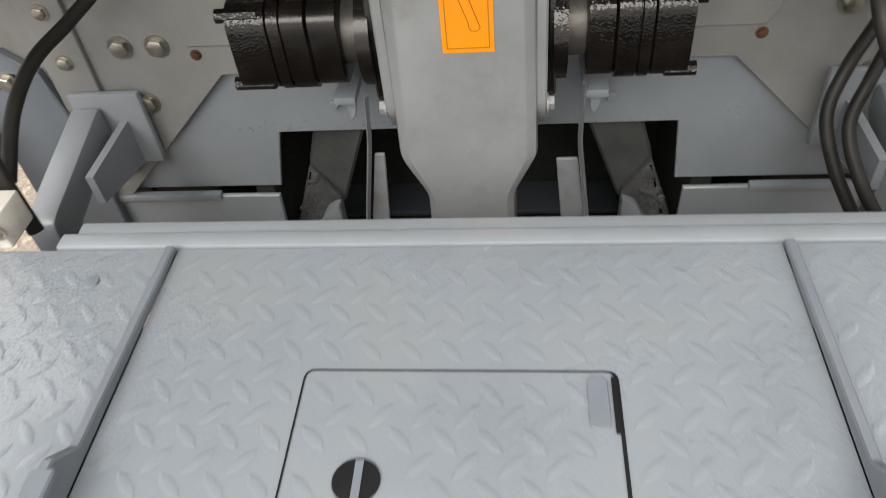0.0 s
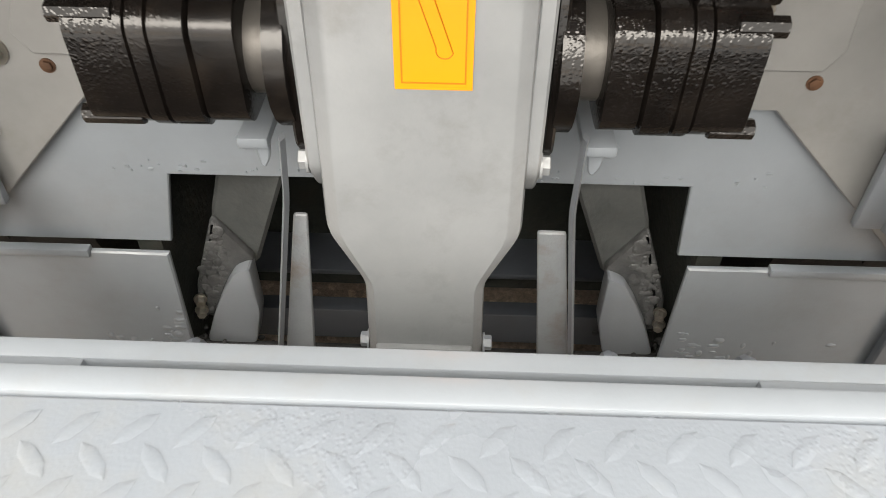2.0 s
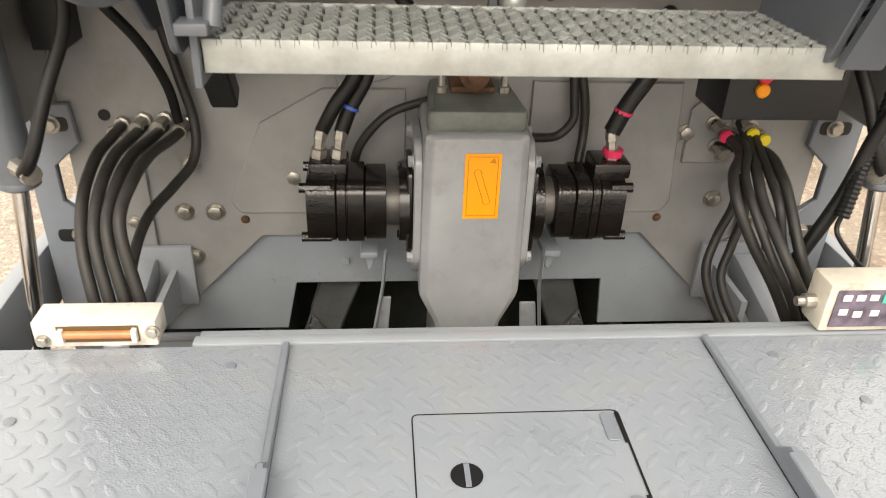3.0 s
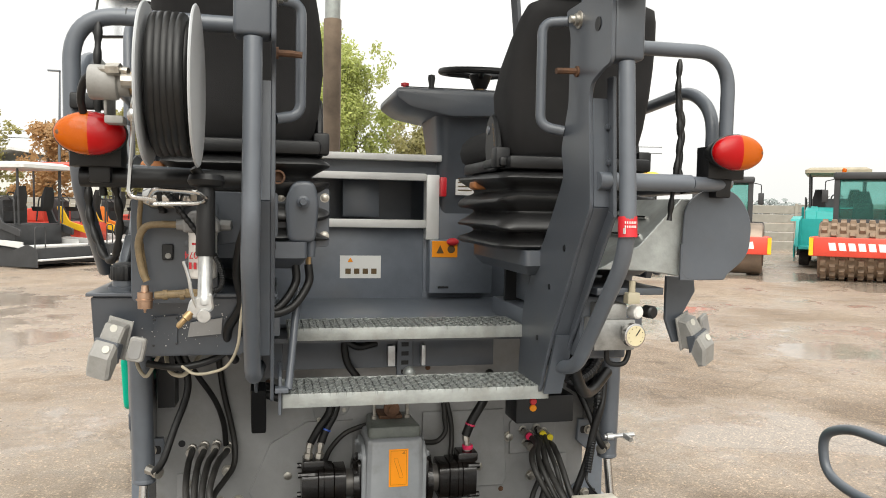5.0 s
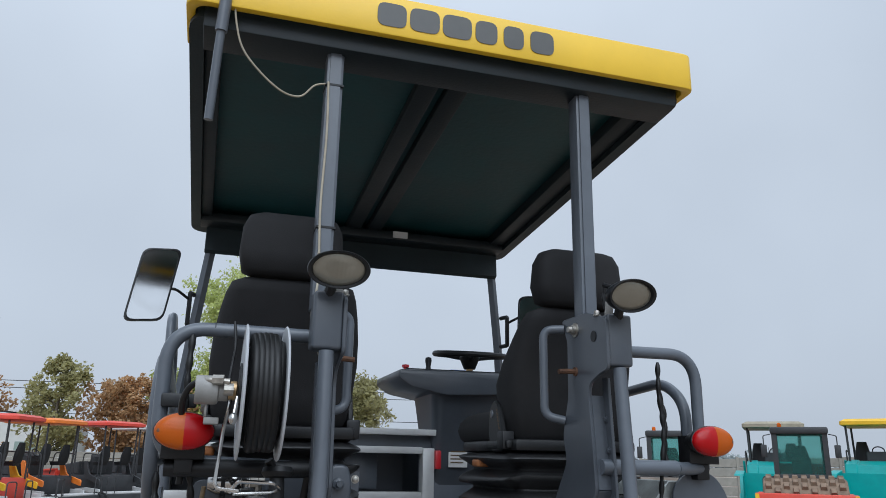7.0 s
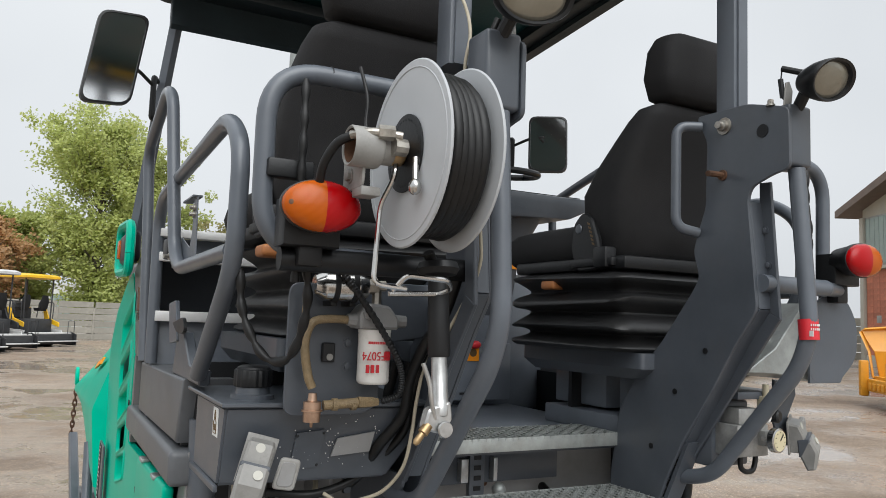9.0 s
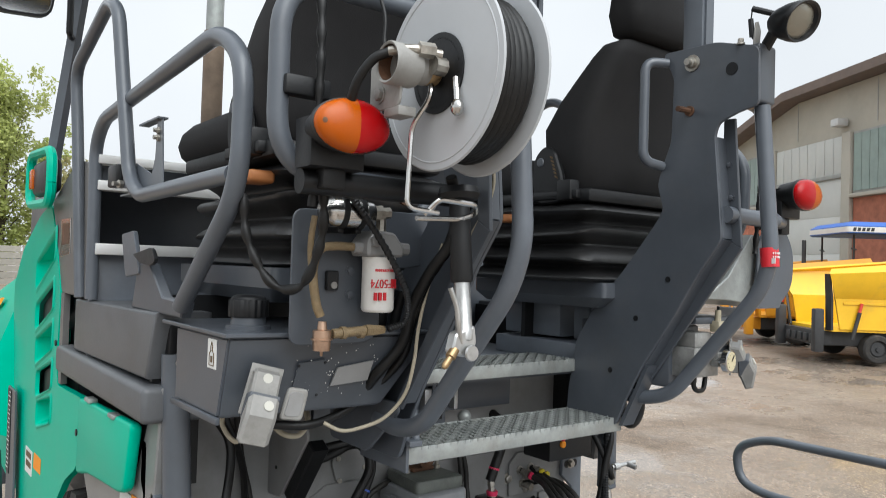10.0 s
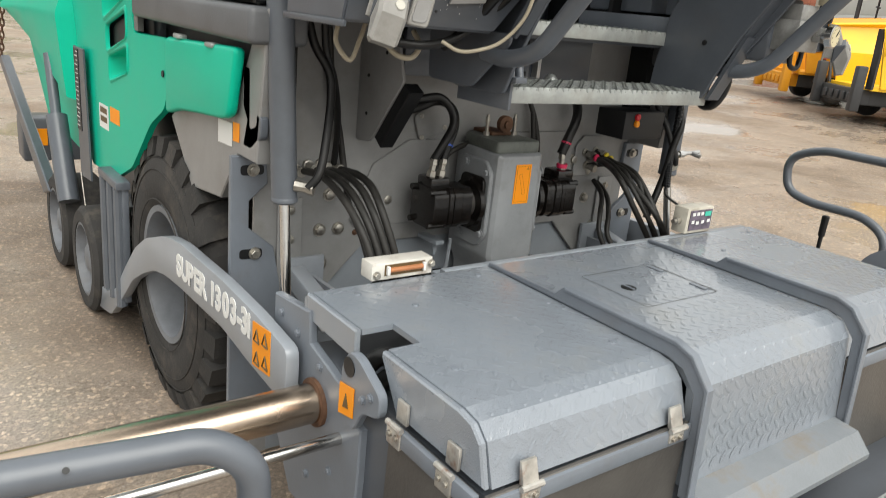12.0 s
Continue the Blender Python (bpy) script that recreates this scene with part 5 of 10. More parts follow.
part("bolt", hexbolt(B(), (RC.x - 0.090, RC.y + 0.062, RC.z - 0.045), (-1, 0, 0), 0.012, 0.010), SOCK, ah)
bm = B()
rows = []
for d, r in ((-0.1155, 0.0322), (-0.071, 0.0312), (-0.069, 0.002)):
    rows.append([RC + Vector((d, r * math.cos(q), r * math.sin(q))) for q in [2 * math.pi * k / 28 for k in range(28)]])
rows = [[bm.verts.new(p) for p in r] for r in rows]
for a, b in zip(rows, rows[1:]):
    for k in range(28):
        bm.faces.new((a[k], a[(k + 1) % 28], b[(k + 1) % 28], b[k]))
part("bore", bm, RUST, reel)
part("brass_collar", turned(B(), [(0, 0.025), (0.003, 0.027), (0.022, 0.027), (0.026, 0.023)], RC - Vector((0.034, 0, 0)), (1, 0, 0), 24), BRASS, reel, "worn brass swivel collar")
bm = B()
sweep(bm, bent([RC + Vector((-0.115, 0.0, 0.02)), RC + Vector((-0.085, -0.03, 0.025)), RC + Vector((-0.03, -0.045, 0.02))], 0.02), 0.009, 10)
turned(bm, [(0, 0.014), (0.03, 0.014)], RC + Vector((-0.075, -0.037, 0.024)), (1, -0.25, 0), 6)
turned(bm, [(0, 0.017), (0.025, 0.017)], RC + Vector((-0.045, -0.04, 0.0)), (1, 0, 0), 10)
part("swivel_fitting", bm, BOLT, reel)
hose([RC + Vector((-0.112, 0, 0.02)), RC + Vector((-0.135, 0.02, 0.005)), RC + Vector((-0.15, 0.05, -0.035)), RC + Vector((-0.145, 0.09, -0.09))], 0.009, parent=reel)
bm = B()
crank = [RC + Vector((-0.022, 0.0, 0.0)), RC + Vector((-0.028, -0.015, -0.05)), RC + Vector((-0.035, 0.035, -0.10)), RC + Vector((-0.045, 0.03, -0.255)), RC + Vector((0.02, 0.015, -0.262))]
sweep(bm, bent(crank, 0.02, 5), 0.0052, 8)
part("crank", bm, CHROME, reel, "bright bent crank rod")
bm = B()
sweep(bm, bent([(-0.72, -1.10, 2.045), (-0.70, -1.12, 2.075), (-0.61, -1.12, 2.070), (-0.585, -1.09, 2.055), (-0.60, -1.06, 2.045), (-0.71, -1.06, 2.04)], 0.012, 5), 0.0055, 8)
part("wire_hook", bm, CHROME, reel, "bright wire hook")
bm = B()
rod(bm, RC + Vector((-0.008, -0.06, -0.02)), RC + Vector((-0.014, -0.075, -0.07)), 0.006, 8)
blob(bm, RC + Vector((-0.016, -0.078, -0.078)), (0.012, 0.014, 0.016), 12, 8)
part("latch", bm, CHROME, reel)
# black wires wound on the upper bar
for x in (-0.80, -0.74):
    bm = B()
    turned(bm, [(0, 0.0226), (0.003, 0.0226)], (x, -0.893, 2.5135), (1, 0.05, 0), 18)
    part("cable_tie", bm, BLACK, paver)
hose([(-0.742, -0.93, 2.535), (-0.735, -0.96, 2.46), (-0.74, -0.97, 2.40), (-0.745, -1.0, 2.35)], 0.004, "wire", label="thin black wire")

# crossbars under the reel and grease gun
bm = B()
rod(bm, (-0.90, -0.93, 2.105), (-0.45, -0.95, 2.105), 0.025, 16)
part("cross_tube", bm, BLACK, paver, "black cross tube")
bm = B()
turned(bm, [(0, 0.01), (0.004, 0.040), (0.018, 0.045), (0.030, 0.038), (0.034, 0.020), (0.045, 0.0215), (0.195, 0.0235), (0.200, 0.021), (0.201, 0.015)], (-0.592, -1.041, 2.115), (0.0, -0.10, -1), 22)
gun = part("spray_gun", bm, BLACK, paver, "black-handled spray lance hanging from the reel hose")
bm = B()
turned(bm, [(0, 0.0165), (0.095, 0.0175), (0.10, 0.020), (0.118, 0.018), (0.124, 0.01)], (-0.592, -1.061, 1.917), (0.0, -0.12, -1), 18)
slab(bm, rounded([(-0.625, 1.815), (-0.575, 1.83), (-0.57, 1.79), (-0.60, 1.765), (-0.635, 1.775)], 0.008, 3), "y", -1.09, -1.062, 0.004)
sweep(bm, bent([(-0.610, -1.085, 1.795), (-0.622, -1.092, 1.83), (-0.626, -1.092, 1.865), (-0.640, -1.085, 1.905)], 0.03, 6), 0.0042, 8, flat=1.6)
turned(bm, [(0.0, 0.015), (0.004, 0.017), (0.008, 0.015)], (-0.592, -1.095, 1.775), (0, -1, 0), 16)
part("trigger_body", bm, BRUSHED, gun, "bright aluminium trigger body")
bm = B()
turned(bm, [(0, 0.010), (0.02, 0.011), (0.022, 0.007), (0.042, 0.0075), (0.048, 0.004)], (-0.622, -1.083, 1.783), (-0.62, -0.1, -0.70), 12)
part("nozzle", bm, BRASS, gun, "brass nozzle")
hose([(-0.62, -1.05, 2.13), (-0.60, -1.04, 2.10), (-0.592, -1.045, 2.07)], 0.012, parent=gun)

# fuel plate with pump and filter
bm = B()
slab(bm, rounded([(-0.818, 1.762), (-0.818, 2.068), (-0.70, 2.068), (-0.585, 2.06), (-0.585, 1.785), (-0.62, 1.762)], 0.03, 4), "y", -0.742, -0.735, 0.002)
fp = part("fuel_plate", bm, DARK, paver, "dark grey plate carrying fuel pump and filter")
bm = B()
turned(bm, [(0, 0.022), (0.02, 0.034), (0.026, 0.036), (0.10, 0.036), (0.106, 0.03), (0.125, 0.026)], (-0.775, -0.79, 2.062), (1, -0.06, 0.0), 22)
part("fuel_pump", bm, CHROME, fp, "bright cylindrical fuel pump held by black clamps")
for x in (-0.735, -0.69):
    bm = B()
    turned(bm, [(0, 0.040), (0.012, 0.040)], (x, -0.792, 2.062), (1, -0.06, 0), 22)
    box(bm, x - 0.002, x + 0.014, -0.80, -0.742, 2.015, 2.03, 0.003)
    part("pump_clamp", bm, BLACK, fp)
bm = B()
turned(bm, [(0, 0.018), (0.03, 0.018), (0.032, 0.013), (0.05, 0.013)], (-0.655, -0.80, 2.062), (1, -0.1, 0.1), 6)
turned(bm, [(0, 0.012), (0.04, 0.012)], (-0.625, -0.80, 2.015), (0, 0, 1), 8)
part("pump_fitting", bm, BOLT, fp)
bm = B()
turned(bm, [(0, 0.032), (0.004, 0.0365), (0.008, 0.038), (0.118, 0.038), (0.121, 0.039), (0.126, 0.039)], (-0.622, -0.79, 1.838), (0, 0, 1), 28)
fil = part("fuel_filter", bm, WHITE, fp, "white spin-on fuel filter with red print")
lettering("filter_number", "FF5074", 0.020, plane_to((-0.632, -0.8292, 1.905), (-1, 0, 0), (0, 0, -1)), REDP, fil, squeeze=0.85)
bm = B()
for k in range(12):
    a = radians(-130 + 6.4 * k)
    rod(bm, (-0.622 + 0.0372 * math.cos(a), -0.79 + 0.0372 * math.sin(a), 1.931), (-0.622 + 0.0372 * math.cos(a), -0.79 + 0.0372 * math.sin(a), 1.937), 0.0024, 4)
box(bm, -0.610, -0.596, -0.8265, -0.8225, 1.895, 1.915)
for i in range(3):
    box(bm, -0.655 + 0.012 * i, -0.648 + 0.012 * i, -0.830, -0.8245, 1.866, 1.884)
part("filter_print", bm, REDP, fil)
bm = B()
slab(bm, rounded([(-0.672, 1.965), (-0.672, 2.0), (-0.65, 2.025), (-0.60, 2.02), (-0.575, 1.99), (-0.575, 1.965)], 0.008, 3), "y", -0.825, -0.745, 0.006)
turned(bm, [(0, 0.016), (0.02, 0.014)], (-0.672, -0.79, 1.985), (-1, 0, 0), 8)
turned(bm, [(0, 0.016), (0.03, 0.014)], (-0.575, -0.79, 1.985), (1, -0.2, 0), 8)
turned(bm, [(0, 0.014), (0.01, 0.014), (0.012, 0.008)], (-0.655, -0.825, 2.0), (0, -1, 0), 6)
part("filter_head", bm, PLATE, fil, "cast filter head")
hose([(-0.69, -0.79, 1.985), (-0.74, -0.79, 1.985), (-0.775, -0.79, 1.975), (-0.79, -0.79, 1.93), (-0.78, -0.79, 1.86), (-0.768, -0.79, 1.83)], 0.010, "fuel_hose", fp, FUELHOSE, "braided tan fuel hose")
hose([(-0.785, -0.78, 2.05), (-0.790, -0.775, 1.99), (-0.785, -0.775, 1.92), (-0.772, -0.78, 1.84)], 0.007, "fuel_hose", fp, FUELHOSE, "braided tan fuel hose")
bm = B()
turned(bm, [(0, 0.003), (0.010, 0.004), (0.012, 0.019), (0.034, 0.020), (0.035, 0.024), (0.038, 0.024), (0.039, 0.020), (0.056, 0.020), (0.058, 0.011), (0.075, 0.009)], (-0.771, -0.805, 1.745), (0, 0, 1), 20)
wsep = part("water_separator", bm, COPPERY, fp, "brass and steel fuel strainer")
bm = B()
rod(bm, (-0.745, -0.805, 1.792), (-0.665, -0.81, 1.798), 0.011, 12)
for x in (-0.725, -0.68):
    turned(bm, [(0, 0.014), (0.012, 0.014)], (x, -0.806, 1.794), (1, 0, 0), 12)
turned(bm, [(0, 0.014), (0.035, 0.012), (0.05, 0.009)], (-0.665, -0.81, 1.798), (1, 0, 0), 6)
part("strainer_pipe", bm, FUELHOSE, wsep)
bm = B()
slab(bm, rounded([(-0.735, 1.885), (-0.705, 1.885), (-0.705, 1.93), (-0.735, 1.93)], 0.005, 2), "y", -0.755, -0.742, 0.002)
sw = part("switch", bm, BLACK, fp, "small black switch")
bm = B()
turned(bm, [(0, 0.008), (0.003, 0.008)], (-0.718, -0.755, 1.897), (0, -1, 0), 12)
part("switch_button", bm, SOCK, sw)
bolts([(-0.668, -0.742, 1.93), (-0.668, -0.742, 1.875)], (0, -1, 0), fp, 0.010, 0.006, material=DARK)
ribbed([(-0.73, -0.83, 2.10), (-0.68, -0.85, 2.03), (-0.62, -0.85, 1.95), (-0.575, -0.84, 1.88), (-0.57, -0.83, 1.82), (-0.61, -0.82, 1.80)], 0.0085, 0.006)

# hydraulic tank
bm = B()
tank = [(-0.935, -0.35), (-0.935, -0.69), (-0.42, -0.74), (-0.42, -0.35)]
lo = [(-0.935, -0.352), (-0.935, -0.64), (-0.52, -0.66), (-0.52, -0.352)]
vt = [bm.verts.new((a, b, 1.778)) for a, b in tank]
vb = [bm.verts.new((a, b, 1.595)) for a, b in lo]
bm.faces.new(vt)
bm.faces.new(vb[::-1])
for i in range(4):
    bm.faces.new((vt[i], vb[i], vb[(i + 1) % 4], vt[(i + 1) % 4]))
bmesh.ops.bevel(bm, geom=list(bm.edges), offset=0.006, segments=2, affect="EDGES")
tk = part("fuel_tank", bm, DARK, paver, "dark grey welded fuel tank with white speckles")
bm = B()
slab(bm, [(-0.945, -0.262), (-0.945, -0.70), (-0.42, -0.752), (-0.42, -0.262)], "z", 1.778, 1.788, 0.002)
box(bm, -0.945, -0.935, -0.66, -0.352, 1.585, 1.600, 0.002)
part("tank_lid", bm, DARK, tk)
bm = B()
turned(bm, [(0, 0.052), (0.010, 0.052), (0.012, 0.041), (0.030, 0.039)], (-0.853, -0.60, 1.788), (0, 0, 1), 30)
part("filler_neck", bm, DARK, tk)
bm = B()
cap = [(-0.853 + r * math.cos(t), -0.60 + r * math.sin(t)) for r, t in [((0.046, 0.046, 0.0437, 0.0437)[k % 4], 2 * math.pi * k / 72) for k in range(72)]]
slab(bm, cap, "z", 1.816, 1.858, 0.004, 2)
turned(bm, [(0, 0.041), (0.006, 0.038), (0.010, 0.029), (0.011, 0)], (-0.853, -0.60, 1.857), (0, 0, 1), 30)
part("filler_cap", bm, BLACK, tk, "ribbed black filler cap")
verts, faces = [], []
rnd = random.Random(41)
for i in range(70):
    x, z, r = rnd.gauss(-0.68, 0.06), rnd.gauss(1.70, 0.035), rnd.uniform(0.0008, 0.0022)
    f = (1.778 - z) / 0.183
    y = -0.69 - 0.05 * (x + 0.935) / 0.515 + f * 0.062 - 0.004
    if 1.62 < z < 1.77 and x < -0.56:
        k = len(verts)
        verts += [(x - r, y, z), (x, y, z - r), (x + r, y, z), (x, y, z + r), (x, y - 0.001, z)]
        faces += [(k, k + 1, k + 4), (k + 1, k + 2, k + 4), (k + 2, k + 3, k + 4), (k + 3, k, k + 4)]
part("paint_flecks", [verts, faces], WHITE, tk, "spattered white paint flecks", kind="stuff")
bm = B()
box(bm, -0.937, -0.9355, -0.628, -0.575, 1.702, 1.768)
tlab = part("fuel_label", bm, LABEL, tk, "small white pictogram label")
bm = B()
sweep(bm, [(-0.9376, y, z) for y, z in ((-0.615, 1.709), (-0.615, 1.735), (-0.606, 1.742), (-0.597, 1.742), (-0.588, 1.735), (-0.588, 1.709), (-0.615, 1.709))], 0.0012, 4)
sweep(bm, [(-0.9376, y, z) for y, z in ((-0.607, 1.742), (-0.607, 1.752), (-0.6015, 1.762), (-0.596, 1.752), (-0.596, 1.742))], 0.0012, 4)
box(bm, -0.9385, -0.9372, -0.606, -0.597, 1.716, 1.730)
part("label_print", bm, MARKS, tlab)


def tank_face(x, z, out=0.0):
    """A place on the sloping front of the tank, or a little out from it."""
    f = (1.778 - z) / 0.183
    return Vector((x, -0.69 - 0.05 * (x + 0.935) / 0.515 + f * 0.066 - out, z))


for name, pts, material, label in (("nameplate", [(-0.665, 1.70), (-0.575, 1.715), (-0.58, 1.665), (-0.675, 1.655)], PLATE, "blank grey nameplate"), ("tank_cover", [(-0.765, 1.715), (-0.700, 1.722), (-0.705, 1.63), (-0.772, 1.622)], DARK, "thin bolted cover plate")):
    pl_ = part(name, loft(B(), [[tank_face(x, z, 0.001) for x, z in pts], [tank_face(x, z, 0.007) for x, z in pts]]), material, tk, label)
    if name == "tank_cover":
        for x, z in pts:
            q = tank_face(x * 0.97 - 0.022, 1.67 + (z - 1.67) * 0.86, 0.007)
            part("screw", turned(B(), [(0, 0.004), (0.002, 0.003)], q, (0, -1, 0.3), 8), BLACK, pl_)
# electrical sockets on the tank
def socket(at, turn, lean=0.0, name="power_socket"):
    bm = B()
    box(bm, -0.034, 0.034, -0.006, 0.0, -0.045, 0.062, 0.002)
    slab(bm, [(-0.002, 0.055), (-0.034, 0.050), (-0.050, 0.012), (-0.042, -0.040), (-0.002, -0.040)], "x", -0.028, 0.028, 0.005)
    slab(bm, [(-0.030, 0.002), (-0.066, 0.008), (-0.084, -0.030), (-0.074, -0.088), (-0.050, -0.094), (-0.030, -0.045)], "x", -0.031, 0.031, 0.007)
    so = part(name, bm, SOCK, paver, "grey plastic power socket with its lid open")
    so.matrix_basis = Matrix.Translation(at) @ Matrix.Rotation(turn, 4, "Z") @ Matrix.Rotation(lean, 4, "Y") @ Matrix.Scale(1.06, 4)
    bm = B()
    slab(bm, rounded([(0.045, -0.036), (0.092, -0.030), (0.090, 0.035), (0.047, 0.032)], 0.010, 3), "y", -0.035, -0.02, 0.003)
    part("socket_lid", bm, SOCK, so)
    bm = B()
    slab(bm, rounded([(0.052, -0.028), (0.085, -0.022), (0.083, 0.027), (0.053, 0.025)], 0.01, 3), "y", -0.037, -0.034, 0.001)
    part("lid_seal", bm, PLATE, so)
    bm = B()
    slab(bm, [(-0.028, 0.004), (-0.060, 0.012), (-0.062, 0.004), (-0.040, -0.044), (-0.030, -0.050)], "x", -0.0325, 0.0325, 0.003)
    part("lid_clamp", bm, DARK, so)
    bm = B()
    turned(bm, [(0, 0.010), (0.003, 0.010)], (0, -0.036, 0.040), (0, -1, 0.35), 14)
    part("screw_cap", bm, CAPW, so)
    part("screw_cap", turned(B(), [(0, 0.010), (0.003, 0.010)], (0.010, -0.074, -0.008), (0, -1, 0.45), 14), CAPW, so)
    return so


socket((-0.862, -0.70, 1.652), radians(-16), radians(14))
# loose cables under the tank
hose([(-0.69, -0.68, 1.57), (-0.655, -0.70, 1.552), (-0.61, -0.71, 1.555), (-0.56, -0.74, 1.58), (-0.53, -0.78, 1.64), (-0.52, -0.80, 1.72), (-0.51, -0.80, 1.80), (-0.50, -0.82, 1.90), (-0.49, -0.86, 2.0)], 0.0045, "cable", paver, CABLE, "beige sheathed cable")
hose([(-0.49, -0.95, 2.1), (-0.50, -0.90, 2.0), (-0.52, -0.85, 1.93), (-0.53, -0.80, 1.85), (-0.52, -0.75, 1.76), (-0.56, -0.70, 1.68), (-0.56, -0.60, 1.60), (-0.55, -0.5, 1.55)], 0.014, "cable", paver, RUBBER, "black cable loom")
hose([(-0.48, -0.92, 2.1), (-0.485, -0.86, 1.98), (-0.51, -0.82, 1.90), (-0.51, -0.77, 1.80), (-0.50, -0.72, 1.72), (-0.54, -0.66, 1.64), (-0.60, -0.62, 1.58), (-0.70, -0.62, 1.555), (-0.80, -0.58, 1.56)], 0.011, "cable", paver, RUBBER, "black cable loom")
hose([(-0.84, -0.45, 1.59), (-0.85, -0.46, 1.54), (-0.82, -0.48, 1.50), (-0.79, -0.47, 1.55), (-0.77, -0.46, 1.59)], 0.006, "cable", paver, CABLE, "beige sheathed cable")
hose([(-0.76, -0.5, 1.58), (-0.74, -0.55, 1.53), (-0.70, -0.57, 1.52), (-0.67, -0.56, 1.55), (-0.65, -0.5, 1.58)], 0.007, "cable", paver, CABLE, "beige sheathed cable")
hose([(-0.475, -1.06, 2.66), (-0.50, -1.05, 2.58), (-0.505, -1.04, 2.50), (-0.49, -1.06, 2.45), (-0.48, -1.0, 2.38), (-0.475, -0.98, 2.2)], 0.008, "cable", paver, RUBBER, "black lamp cable")
hose([(-0.50, -0.89, 2.80), (-0.50, -0.95, 2.73), (-0.51, -1.0, 2.64), (-0.52, -1.0, 2.54), (-0.48, -1.0, 2.40), (-0.47, -1.005, 2.2), (-0.47, -1.0, 2.1), (-0.50, -0.92, 1.96)], 0.004, "cable", paver, CABLE, "beige sheathed cable")
# hydraulic valve beside the stair
bm = B()
slab(bm, rounded([(-0.39, 1.93), (-0.305, 1.93), (-0.295, 2.06), (-0.31, 2.12), (-0.375, 2.12), (-0.40, 2.06)], 0.025, 4), "y", -0.605, -0.54, 0.012, 3)
slab(bm, rounded([(-0.455, 1.915), (-0.26, 1.915), (-0.26, 2.10), (-0.455, 2.10)], 0.012, 3), "y", -0.547, -0.537, 0.002)
turned(bm, [(0, 0.020), (0.02, 0.020), (0.025, 0.012), (0.04, 0.010)], (-0.345, -0.605, 2.055), (0, -1, 0), 14)
for x in (-0.378, -0.318):
    turned(bm, [(0, 0.016), (0.05, 0.013)], (x, -0.575, 1.935), (0, 0, -1), 12)
hv = part("hydraulic_valve", bm, DARK, paver, "dark grey valve block on a bolted plate")
bolts([(-0.275, -0.545, 2.07), (-0.275, -0.545, 1.95), (-0.41, -0.545, 2.07), (-0.41, -0.545, 1.95)], (0, -1, 0), hv, 0.011, 0.01)
bm = B()
turned(bm, [(0, 0.022), (0.03, 0.022), (0.03, 0.016), (0.01, 0.016)], (-0.42, -0.57, 2.13), (0, -1, 0), 16)
part("pipe_end", bm, RUST, hv, "rusty open pipe end")
for x in (-0.365, -0.325):
    bm = B()
    turned(bm, [(0, 0.012), (0.03, 0.012), (0.032, 0.009), (0.06, 0.009)], (x, -0.565, 1.92), (0, 0, -1), 8)
    part("hose_fitting", bm, BRASS, hv)
    hose([(x, -0.565, 1.86), (x, -0.57, 1.80), (x - 0.05, -0.60, 1.73), (x - 0.12, -0.62, 1.715), (x - 0.15, -0.64, 1.78), (x - 0.14, -0.66, 1.88)], 0.013, parent=hv)

# ---- seats, console, canopy, hood, wheels ----
def oblong(cx, w, y0, y1, z, r=0.05, n=4):
    return [(x, y, z) for x, y in rounded([(cx - w / 2, y0), (cx + w / 2, y0), (cx + w / 2, y1), (cx - w / 2, y1)], r, n)]


